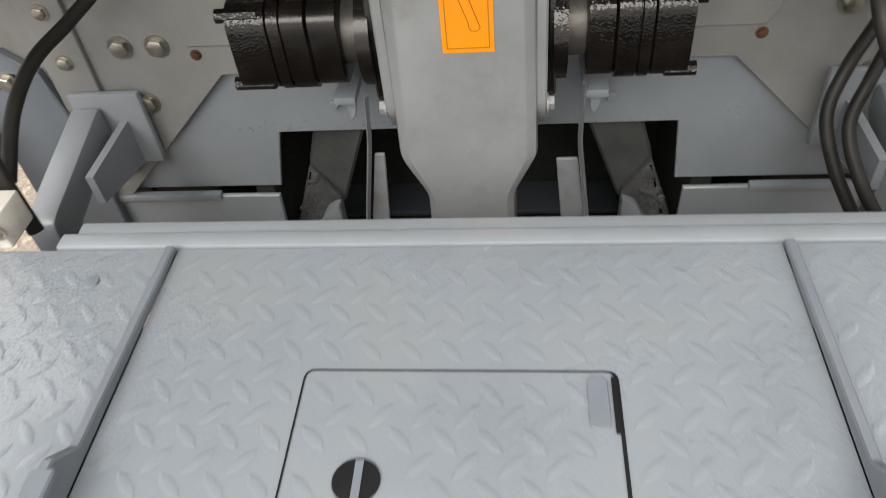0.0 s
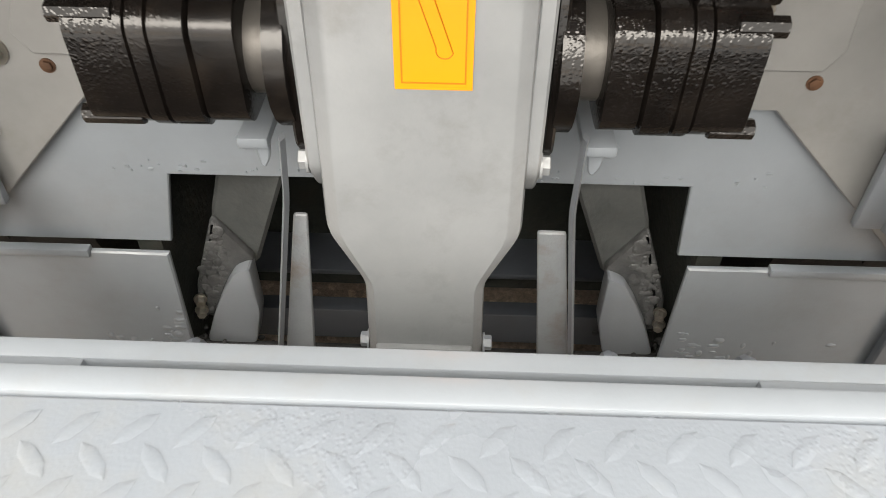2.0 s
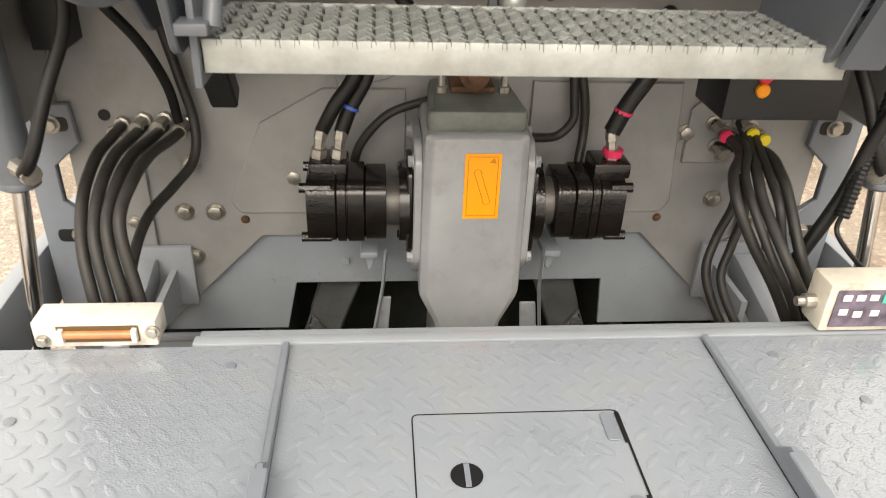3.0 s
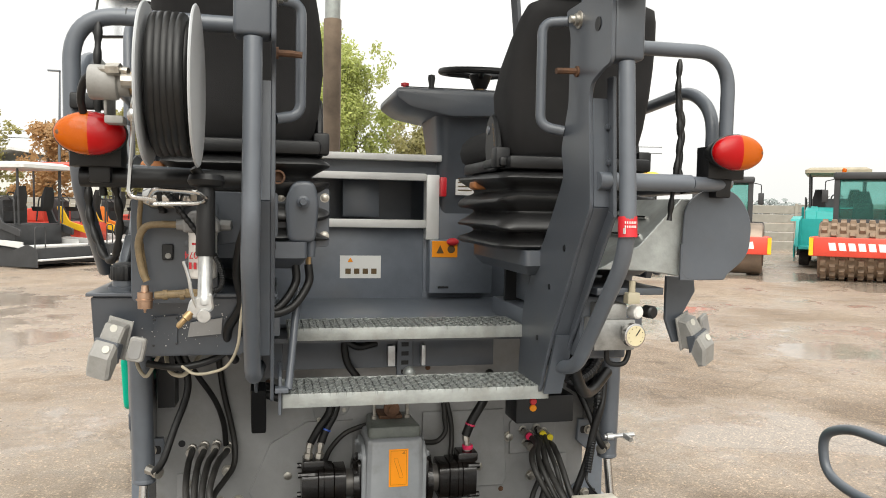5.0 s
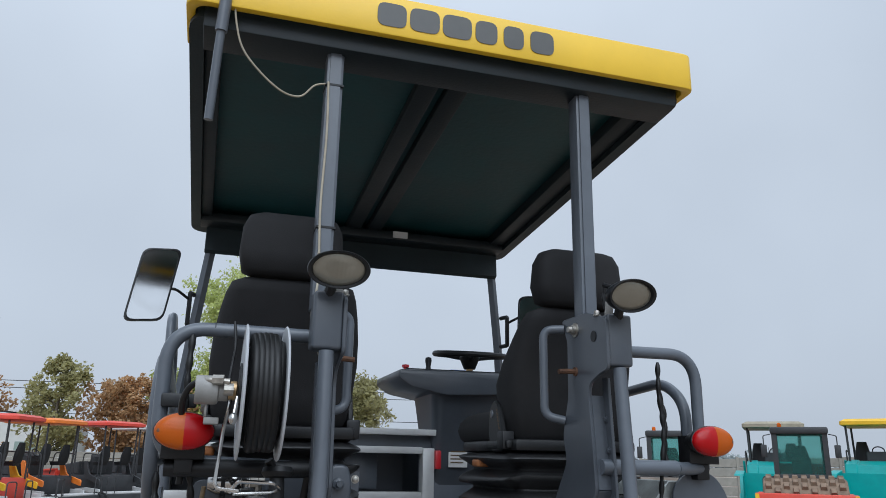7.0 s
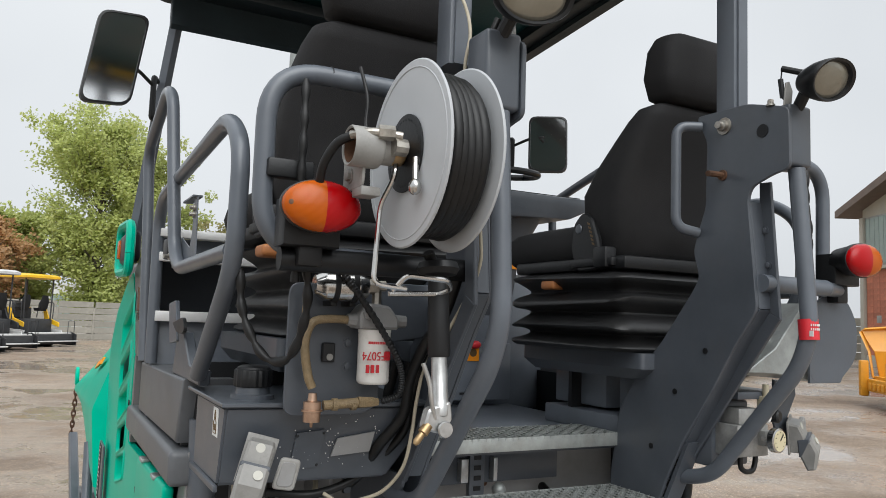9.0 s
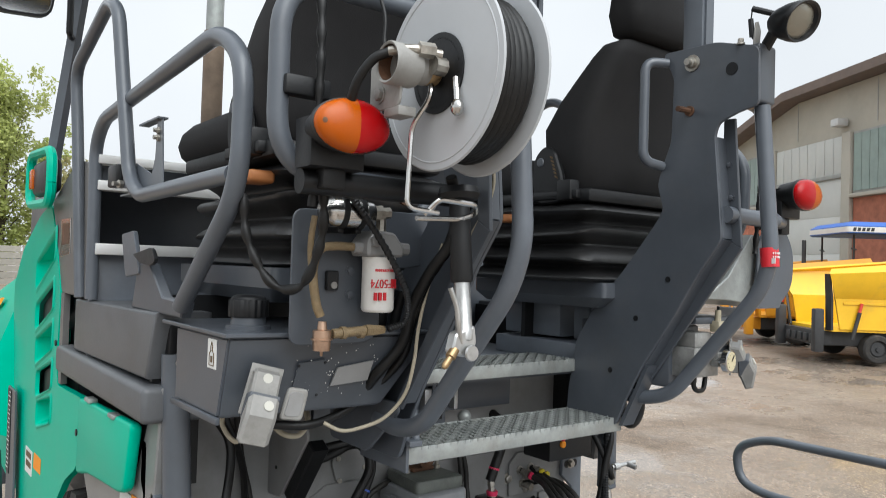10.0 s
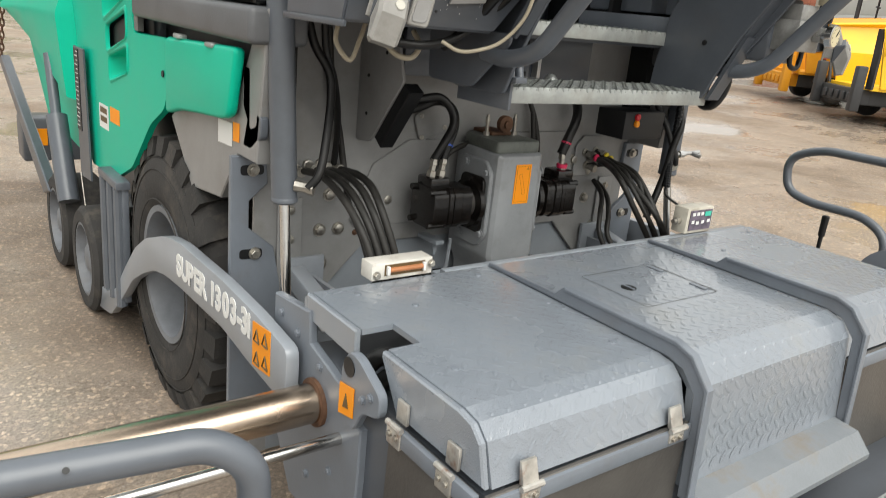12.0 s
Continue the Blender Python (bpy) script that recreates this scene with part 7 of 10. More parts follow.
    tb = part("tool_box", bm, mat("box_grey_paint", (0.098, 0.103, 0.110), 0.4, var=0.22, scale=7, fine=120, bump=0.02, dirt=(0.07, 0.066, 0.062), dirty=0.4, dscale=7) if s < 0 else bpy.data.materials["box_grey_paint"], paver, "dark grey closed tool box")
    bm = B()
    box(bm, min(s * 0.80, s * 0.975), max(s * 0.80, s * 0.975), -0.217, 0.93, 1.504, 1.603, 0.018, 4)
    part("bumper", bm, bpy.data.materials["box_grey_paint"], paver, "rounded dark grey side bumper")
    # black inner sheets stand for shade beside the cylinder and under the seat
    bm = B()
    box(bm, min(s * 0.78, s * 0.84), max(s * 0.78, s * 0.84), -0.10, 0.95, 1.30, 1.775)
    box(bm, min(s * 0.74, s * 0.80), max(s * 0.74, s * 0.80), -0.345, -0.10, 1.60, 1.775)
    box(bm, min(s * 0.45, s * 0.935), max(s * 0.45, s * 0.935), -0.160, -0.14, 1.61, 1.846)
    part("inner_panel", bm, BLACK, paver)
    bm = B()
    slab(bm, [(0.03, 1.80), (-0.12, 1.80), (-0.40, 1.80), (-0.42, 1.84), (-0.25, 1.845), (-0.13, 1.93), (-0.02, 1.93)], "x", s * 0.915, s * 0.945, 0.004)
    part("rail_foot", bm, DARK, paver)
    bm = B()
    slab(bm, rounded([(0.145, 2.015), (0.018, 2.024), (-0.052, 1.900), (0.088, 1.888)], 0.012, 3), "x", s * 0.938, s * 0.951, 0.002)
    part("stop_tab", bm, TUBEP, paver, "grey upright steel tab")
    bm = B()
    slab(bm, rounded([(-0.02, 1.955), (-0.20, 1.975), (-0.24, 1.94), (-0.20, 1.925), (-0.10, 1.93)], 0.02, 3), "x", s * 0.952, s * 0.962, 0.001)
    part("latch_hook", bm, BLACK, paver, "black latch hook")
    # dark wheel-house panel and hook bracket
    bm = B()
    slab(bm, [(0.02, 1.28), (-0.17, 1.60), (-0.22, 1.60), (-0.16, 1.17), (-0.02, 1.17), (0.12, 1.0), (0.40, 0.97), (0.62, 1.18), (0.40, 1.30)], "x", s * 0.86, s * 0.925, 0.004)
    whp = part("wheelhouse", bm, PLATE, paver, "grey wheel-house panel")
    bm = B()
    slab(bm, [(0.135, 1.252), (0.02, 1.256), (0.02, 1.185), (0.135, 1.180)], "x", s * 0.926, s * 0.928)
    part("white_label", bm, LABEL, whp)
    bm = B()
    slab(bm, [(0.012, 1.262), (-0.035, 1.264), (-0.035, 1.208), (0.012, 1.205)], "x", s * 0.926, s * 0.928)
    part("warning_label", bm, ORANGE, whp)
    bm = B()
    slab(bm, rounded([(-0.100, 1.430), (-0.065, 1.430), (-0.065, 1.320), (-0.115, 1.265), (-0.155, 1.280), (-0.155, 1.315), (-0.190, 1.305), (-0.185, 1.250), (-0.120, 1.205), (-0.060, 1.205), (-0.100, 1.320)], 0.01, 2), "x", s * 0.90, s * 0.925, 0.003)
    part("transport_hook", bm, TUBEP, paver, "grey steel transport hook")
    # headlamp in a green guard on the hood
    bm = B()
    sweep(bm, [Vector((s * 1.0, 1.25 + p, 2.27 + q)) for p, q in (lambda r: r + r[:1])(rounded([(-0.24, -0.12), (0.24, -0.11), (0.24, 0.11), (-0.24, 0.09)], 0.08, 5))], 0.020, 8)
    hl = part("headlamp_guard", bm, GREEN, paver, "green frame around a headlamp")
    bm = B()
    box(bm, min(s * 0.95, s * 1.01), max(s * 0.95, s * 1.01), 1.06, 1.40, 2.19, 2.34, 0.03, 3)
    part("headlamp", bm, BLACK, hl)
    bm = B()
    box(bm, min(s * 0.96, s * 1.02), max(s * 0.96, s * 1.02), 1.34, 1.41, 2.22, 2.31, 0.01)
    part("indicator_lens", bm, AMBER, hl)

# wheels
def drive_wheel(s):
    c = Vector((s * 0.595, 0.68, 0.545))
    bm = B()
    prof = [(0.02, 0.30), (0.0, 0.34), (0.01, 0.44), (0.035, 0.50), (0.06, 0.522), (0.12, 0.530), (0.24, 0.530), (0.30, 0.522), (0.325, 0.50), (0.352, 0.44), (0.360, 0.36), (0.350, 0.29), (0.335, 0.268), (0.325, 0.258), (0.14, 0.24), (0.10, 0.23)]
    turned(bm, prof, c, (s, 0, 0), 72)
    wheel = part("rear_wheel", bm, TYRE, paver, "large worn rear tyre on a grey steel rim")
    verts, faces = [], []
    for k in range(24):
        for side in (0, 1):
            a = 2 * math.pi * (k + 0.5 * side) / 24
            x0, x1 = (0.190, 0.336) if side else (0.026, 0.172)
            da, sk = 0.080, 0.03 if side else -0.03
            base = len(verts)
            for (d, off, r) in ((x0, 0, 0.552), (x1, sk, 0.541), (x0, 0, 0.515), (x1 + (0.014 if side else -0.014), sk, 0.470)):
                for e in (-1, 1):
                    t = a + off * 1.4 + e * da
                    verts.append((c.x + s * d, c.y + math.cos(t) * r, c.z + math.sin(t) * r))
            b = base
            faces += [(b, b + 1, b + 3, b + 2), (b, b + 2, b + 6, b + 4), (b + 1, b + 5, b + 7, b + 3), (b + 2, b + 3, b + 7, b + 6), (b, b + 4, b + 5, b + 1)]
    part("tread", [verts, faces], TYRE, wheel, kind="stuff")
    bm = B()
    for r in (0.30, 0.415, 0.462):
        sweep(bm, [(c.x + s * (0.362 - (0.018 if r > 0.45 else 0.006 if r > 0.41 else 0.0)), c.y + math.cos(t) * r, c.z + math.sin(t) * r) for t in [2 * math.pi * q / 60 for q in range(61)]], 0.0026, 5)
    part("sidewall_rib", bm, TYRE, wheel)
    bm = B()
    turned(bm, [(0.05, 0.0), (0.05, 0.222), (0.325, 0.262), (0.335, 0.276), (0.350, 0.274), (0.348, 0.250), (0.29, 0.232), (0.12, 0.226), (0.07, 0.20), (0.08, 0.165), (0.15, 0.150), (0.19, 0.145), (0.195, 0.115), (0.21, 0.108), (0.215, 0.095), (0.25, 0.088), (0.255, 0.0)], c, (s, 0, 0), 48)
    rim = part("rim", bm, mat("rim_paint", (0.15, 0.16, 0.175), 0.5, var=0.25, scale=6, bump=0.06, dirt=(0.2, 0.17, 0.14), dirty=0.5) if s < 0 else bpy.data.materials["rim_paint"], wheel, "dusty grey steel rim")
    for k in range(10):
        t = 2 * math.pi * k / 10
        part("wheel_nut", hexbolt(B(), (c.x + s * 0.193, c.y + math.cos(t) * 0.130, c.z + math.sin(t) * 0.130), (s, 0, 0), 0.013, 0.02), BOLT, rim)


def bogie_wheel(s, y):
    c = Vector((s * 0.79, y, 0.27))
    bm = B()
    turned(bm, [(0.0, 0.19), (0.0, 0.245), (0.02, 0.268), (0.22, 0.268), (0.24, 0.245), (0.24, 0.19), (0.20, 0.18), (0.10, 0.17)], c, (s, 0, 0), 48)
    w = part("front_wheel", bm, TYRE, paver, "small solid-rubber front wheel")
    bm = B()
    turned(bm, [(0.11, 0.0), (0.11, 0.17), (0.225, 0.18), (0.235, 0.19), (0.237, 0.175), (0.19, 0.165), (0.17, 0.10), (0.20, 0.09), (0.22, 0.06), (0.225, 0.0)], c, (s, 0, 0), 32)
    part("hub", bm, bpy.data.materials["rim_paint"], w)
    for k in range(8):
        t = 2 * math.pi * k / 8
        part("wheel_nut", hexbolt(B(), (c.x + s * 0.178, c.y + math.cos(t) * 0.125, c.z + math.sin(t) * 0.125), (s, 0, 0), 0.012, 0.018), BOLT, w)


for s in (-1, 1):
    drive_wheel(s)
    bogie_wheel(s, 1.75)
    bogie_wheel(s, 2.47)
bm = B()
box(bm, -0.55, 0.55, 0.95, 2.9, 0.30, 0.80, 0.02)
box(bm, -0.72, 0.72, 1.2, 2.9, 0.80, 1.25, 0.02)
box(bm, -0.70, 0.70, 1.6, 2.8, 0.20, 0.32, 0.02)
rod(bm, (-0.6, 0.65, 0.545), (-0.47, 0.65, 0.545), 0.10, 16)
rod(bm, (0.47, 0.65, 0.545), (0.6, 0.65, 0.545), 0.10, 16)
part("chassis", bm, DARK, paver, "dark grey chassis between the wheels")

# hopper, push rollers and strut in front
for s in (-1, 1):
    bm = B()
    loft(bm, [[Vector((s * x, y, z)) for x, z in ((xa, zt), (xa + 0.5 * (xb - xa) + 0.015, 0.45 * zt + 0.55 * zm), (xb, zm), (xb + 0.004, zm - 0.03), (xc, zb), (xa - 0.02, zb))] for y, xa, xb, xc, zt, zm, zb in (
        (1.84, 0.80, 0.918, 0.91, 1.80, 1.46, 0.98), (2.13, 0.82, 0.935, 0.925, 1.85, 1.455, 1.0), (2.17, 0.86, 1.02, 0.99, 1.86, 1.45, 1.02), (2.6, 0.87, 1.03, 1.0, 1.82, 1.44, 1.12),
        (3.2, 0.87, 1.03, 1.0, 1.73, 1.42, 1.24), (3.7, 0.88, 1.03, 1.0, 1.63, 1.40, 1.30), (4.1, 0.92, 1.03, 1.0, 1.50, 1.39, 1.34))])
    slab(bm, [(2.2, 1.05), (4.0, 1.30), (3.3, 0.75), (2.3, 0.70)], "x", s * 0.86, s * 0.90, 0.006)
    hp = part("hopper_wing", bm, GREEN, paver, "glossy green hopper wing")
    bm = B()
    loft(bm, [[Vector((s * (0.963 + d), 2.55, 1.66)), Vector((s * (0.944 + d), 2.56, 1.70)), Vector((s * (0.952 + d), 2.86, 1.65)), Vector((s * (0.971 + d), 2.85, 1.61))] for d in (0.0, 0.014)])
    part("warning_label", bm, ORANGE, hp)
    bm = B()
    sweep(bm, [Vector((s * 1.02, 4.13 + 0.045 * math.cos(a), 1.46 + 0.06 * math.sin(a))) for a in [2 * math.pi * q / 16 for q in range(17)]], 0.014, 8)
    part("lifting_eye", bm, GREEN, hp)
    for i in range(9):
        bm = B()
        a = Vector((s * 1.02, 4.12 + 0.03 * i, 1.34 - 0.045 * i))
        sweep(bm, [a + (Vector((0, 0.013 * math.cos(t), 0.03 * math.sin(t))) if i % 2 else Vector((0.013 * math.cos(t), 0, 0.03 * math.sin(t)))) for t in [2 * math.pi * q / 10 for q in range(11)]], 0.006, 6)
        part("chain_link", bm, RUST, hp)
    bm = B()
    slab(bm, [(4.35, 0.98), (4.22, 1.02), (2.55, 0.42), (2.75, 0.36)], "x", s * 0.98, s * 1.04, 0.008)
    part("tow_plate", bm, DARK, paver, "dark grey hinged steel flap")
    bm = B()
    rod(bm, (s * 1.0, 2.55, 1.20), (s * 1.0, 2.42, 0.86), 0.028, 12)
    part("wing_cylinder_rod", bm, TUBEP, paver)
    bm = B()
    rod(bm, (s * 1.0, 2.42, 0.88), (s * 1.0, 2.20, 0.45), 0.055, 16)
    part("wing_cylinder", bm, TUBEP, paver, "grey hopper-wing cylinder")
    bm = B()
    slab(bm, [(1.97, 1.30), (1.76, 1.30), (1.70, 0.68), (1.92, 0.66)], "x", s * 0.975, s * 0.985, 0.002)
    sc = part("depth_scale", bm, DARK, paver, "black ruler scale on a worn steel strip")
    bm = B()
    slab(bm, [(1.955, 1.29), (1.86, 1.29), (1.84, 0.90), (1.93, 0.90)], "x", s * 0.985, s * 0.988)
    ru = part("ruler", bm, BLACK, sc)
    bm = B()
    for i in range(18):
        z = 1.28 - 0.021 * i
        box(bm, min(s * 0.988, s * 0.9895), max(s * 0.988, s * 0.9895), 1.87, 1.87 + (0.06 if i % 2 else 0.035), z - 0.003, z + 0.001)
    part("ruler_marks", bm, LABEL, ru)
    bm = B()
    hose([(s * 0.99, 1.90, 0.68), (s * 0.99, 1.80, 0.45), (s * 0.99, 1.72, 0.25)], 0.004, "wire", sc, BOLT, "thin steel wire")
    # levelling post in front of the wheel
    bm.free()
    bm = B()
    box(bm, min(s * 0.955, s * 0.985), max(s * 0.955, s * 0.985), 1.12, 1.42, 0.26, 0.80, 0.006)
    for y in (1.12, 1.24, 1.36):
        rod(bm, (s * 0.99, y + 0.03, 0.24), (s * 0.99, y + 0.03, 0.78), 0.024, 10)
    box(bm, min(s * 0.95, s * 1.01), max(s * 0.95, s * 1.01), 1.11, 1.43, 0.78, 0.815, 0.004)
    part("levelling_post", bm, TUBEP, paver, "grey ribbed levelling post")
bm = B()
box(bm, -0.98, 0.98, 3.9, 4.15, 0.30, 0.62, 0.02)
pb = part("push_roller_beam", bm, DARK, paver, "dark push-roller beam")
bm = B()
slab(bm, [(-0.90, 0.42), (-0.82, 0.42), (-0.82, 0.54), (-0.90, 0.54)], "y", 3.892, 3.899)
part("warning_label", bm, ORANGE, pb)

# right-hand end of the stair: cover, plate, valve block, socket
bm = B()
slab(bm, rounded([(0.757, 1.842), (0.905, 1.842), (0.912, 1.858), (0.985, 1.915), (0.992, 2.03), (0.935, 2.112), (0.845, 2.122), (0.765, 2.075)], 0.045, 5), "y", -0.925, -0.916, 0.002)
slab(bm, [(0.757, 1.842), (0.84, 1.842), (0.84, 1.95), (0.757, 1.95)], "y", -0.9245, -0.9165)
part("end_plate", bm, DARK, paver, "flat dark grey rounded end plate")
bm = B()
rod(bm, (0.86, -0.916, 1.95), (0.86, -0.60, 1.95), 0.02, 10)
part("plate_arm", bm, DARK, paver)
bm = B()
slab(bm, [(0.505, 1.872), (0.635, 1.945), (0.765, 2.085), (0.82, 2.085), (0.80, 1.845), (0.70, 1.862), (0.64, 1.868)], "y", -0.90, -0.28, 0.003)
gc = part("galvanised_cover", bm, GALV, paver, "galvanised folded cover with clip latches")
for i in range(2):
    bm = B()
    rod(bm, (0.655 + 0.05 * i, -0.86 + 0.06 * i, 1.972 + 0.055 * i), (0.655 + 0.05 * i, -0.40, 1.972 + 0.055 * i), 0.006, 6)
    part("cover_rib", bm, CHROME, gc)
bm = B()
box(bm, 0.52, 0.74, -0.86, -0.50, 1.79, 1.812, 0.003)
box(bm, 0.50, 0.66, -0.78, -0.40, 1.58, 1.78, 0.01)
part("valve_shelf", bm, DARK, paver)
bm = B()
slab(bm, [(0.80, 1.84), (0.90, 1.835), (0.905, 1.79), (0.865, 1.72), (0.90, 1.63), (0.83, 1.625), (0.80, 1.70)], "y", -0.765, -0.752, 0.003)
part("socket_bracket", bm, DARK, paver, "dark bent socket bracket")
bm = B()
box(bm, 0.61, 0.65, -0.885, -0.85, 1.765, 1.80, 0.004)
rod(bm, (0.63, -0.868, 1.80), (0.63, -0.868, 1.835), 0.010, 10)
part("solenoid", bm, mat("tan_solenoid", (0.40, 0.36, 0.26), 0.5, var=0.15, bump=0.03), paver, "tan solenoid plug")
bm = B()
box(bm, 0.515, 0.648, -0.862, -0.76, 1.622, 1.715, 0.004)
box(bm, 0.535, 0.625, -0.85, -0.77, 1.715, 1.762, 0.004)
box(bm, 0.60, 0.64, -0.89, -0.862, 1.655, 1.70, 0.004)
vb = part("valve_block", bm, mat("bare_aluminium", (0.30, 0.30, 0.29), 0.45, metal=0.5, var=0.35, scale=14, bump=0.08, dirt=(0.10, 0.09, 0.08), dirty=0.4, dscale=20), paver, "bare metal valve block with a pressure gauge")
bm = B()
turned(bm, [(-0.03, 0.012), (0.0, 0.012), (0.002, 0.036), (0.02, 0.036), (0.022, 0.031)], (0.614, -0.905, 1.677), (0.12, -1, 0), 28)
ga = part("pressure_gauge", bm, CHROME, vb, "round pressure gauge in a steel case")
bm = B()
turned(bm, [(0.0, 0.0305), (0.0015, 0.0305)], (0.6166, -0.9264, 1.677), (0.12, -1, 0), 28)
gf = part("gauge_face", bm, mat("cream_dial", (0.52, 0.46, 0.30), 0.4, var=0.1, bump=0), ga)
bm = B()
slab(bm, [(0.6158, 1.677), (0.6188, 1.677), (0.631, 1.694), (0.629, 1.696)], "y", -0.9295, -0.9278)
for k in range(9):
    t = radians(-45 + 33.75 * k)
    rod(bm, (0.617 + 0.024 * math.cos(t), -0.9262 + 0.003 * math.cos(t), 1.677 + 0.024 * math.sin(t)), (0.617 + 0.024 * math.cos(t), -0.9292 + 0.003 * math.cos(t), 1.677 + 0.024 * math.sin(t)), 0.0015, 4)
part("gauge_print", bm, BLACK, gf)
for x, mt in ((0.60, WHITE), (0.648, BLACK)):
    bm = B()
    turned(bm, [(0, 0.02), (0.03, 0.02), (0.035, 0.015)], (x + 0.055, -0.82, 1.735), (0.3, -1, 0), 16)
    part("valve_knob", bm, mt, vb)
hose([(0.575, -0.82, 1.625), (0.578, -0.82, 1.585), (0.60, -0.82, 1.570), (0.635, -0.815, 1.572), (0.652, -0.81, 1.595), (0.655, -0.81, 1.625)], 0.008, parent=vb)
so2 = socket((0.868, -0.765, 1.655), radians(28), radians(-18))
hose([(0.55, -0.60, 1.60), (0.56, -0.62, 1.50), (0.62, -0.55, 1.42), (0.70, -0.45, 1.40), (0.80, -0.35, 1.44)], 0.02)
ribbed([(0.50, -0.50, 1.56), (0.58, -0.52, 1.46), (0.70, -0.42, 1.46), (0.82, -0.30, 1.56)], 0.022, 0.012)
# phone holder on the far rail
bm = B()
slab(bm, [(0.215, 2.160), (0.215, 2.205), (0.06, 2.225), (-0.10, 2.180), (-0.125, 2.225), (-0.135, 2.325), (-0.178, 2.325), (-0.205, 2.134)], "x", -0.940, -0.936, 0.001)
box(bm, -0.952, -0.924, -0.178, 0.0, 2.325, 2.330)
box(bm, -0.942, -0.905, -0.205, 0.215, 2.134, 2.139)
db = part("device_bracket", bm, TUBEP, paver, "thin grey device bracket")
for z in (2.275, 2.295):
    part("screw", turned(B(), [(0, 0.010), (0.006, 0.010), (0.007, 0.006), (0.016, 0.006)], (-0.940, -0.155, z), (-1, 0, 0), 8), BOLT, db)
part("clip", box(B(), -0.962, -0.925, 0.20, 0.30, 2.165, 2.235, 0.008, 2), BLACK, db, "black plastic clip")
part("clip_screw", turned(B(), [(0, 0.013), (0.012, 0.013), (0.013, 0.007), (0.03, 0.007)], (-0.945, 0.19, 2.17), (-1, -0.3, 0), 8), BOLT, db)

# ---- screed ----
screed = thing("paving_screed", "light grey paving screed with chequer-plate covers behind the paver", "screed")
COVER = [(-0.53, 0.88), (-0.53, 0.905), (-0.545, 0.92), (-1.19, 0.92), (-1.235, 0.912), (-1.265, 0.885), (-1.295, 0.80), (-1.28, 0.795), (-1.25, 0.88), (-1.22, 0.905), (-0.56, 0.905), (-0.545, 0.88)]


def lug_field(x0, x1, prof, pitch, parent, skip=None, seed=1):
    """Raised lugs of chequer plate, alternating in direction, along a folded profile of (y, z)."""
    rnd = random.Random(seed)
    verts, faces = [], []
    L, W, Hh = pitch * 0.46, pitch * 0.115, 0.0009
    runs = [(Vector(p), Vector(q)) for p, q in zip(prof, prof[1:])]
    total = sum((q - p).length for p, q in runs)

    def put(x, d, h):
        for p, q in runs:
            n = (q - p).length
            if d <= n or (p, q) == runs[-1]:
                t = (q - p) / n
                f = p + t * d + Vector((t.y, -t.x)) * h
                return (x, f.x, f.y)
            d -= n
    for j in range(int(total / (pitch * 0.62))):
        for i in range(int((x1 - x0) / pitch)):
            x = x0 + (i + 0.5 + (0.5 if j % 2 else 0)) * pitch
            d0 = (j + 0.5) * pitch * 0.62
            if x > x1 - 0.02 or (skip and skip(x, put(x, d0, 0)[1])):
                continue
            a = radians(48 if j % 2 else -48) + rnd.uniform(-0.06, 0.06)
            d, n = Vector((math.cos(a), math.sin(a))), Vector((-math.sin(a), math.cos(a)))
            b = len(verts)
            for u, v, h in ((-1, 0, 0), (-0.45, -1, 0), (0.45, -1, 0), (1, 0, 0), (0.45, 1, 0), (-0.45, 1, 0), (-0.55, 0, 1), (0.55, 0, 1)):
                p = d * (u * L) + n * (v * W * 1.25)
                verts.append(put(x + p.x, max(0, d0 + p.y), h * Hh + 0.0004))
            faces += [(b, b + 1, b + 6), (b + 1, b + 2, b + 7, b + 6), (b + 2, b + 3, b + 7), (b + 3, b + 4, b + 7), (b + 4, b + 5, b + 6, b + 7), (b + 5, b, b + 6)]
    return part("chequer_pattern", [verts, faces], SCREED, parent, angle=20, kind="stuff")


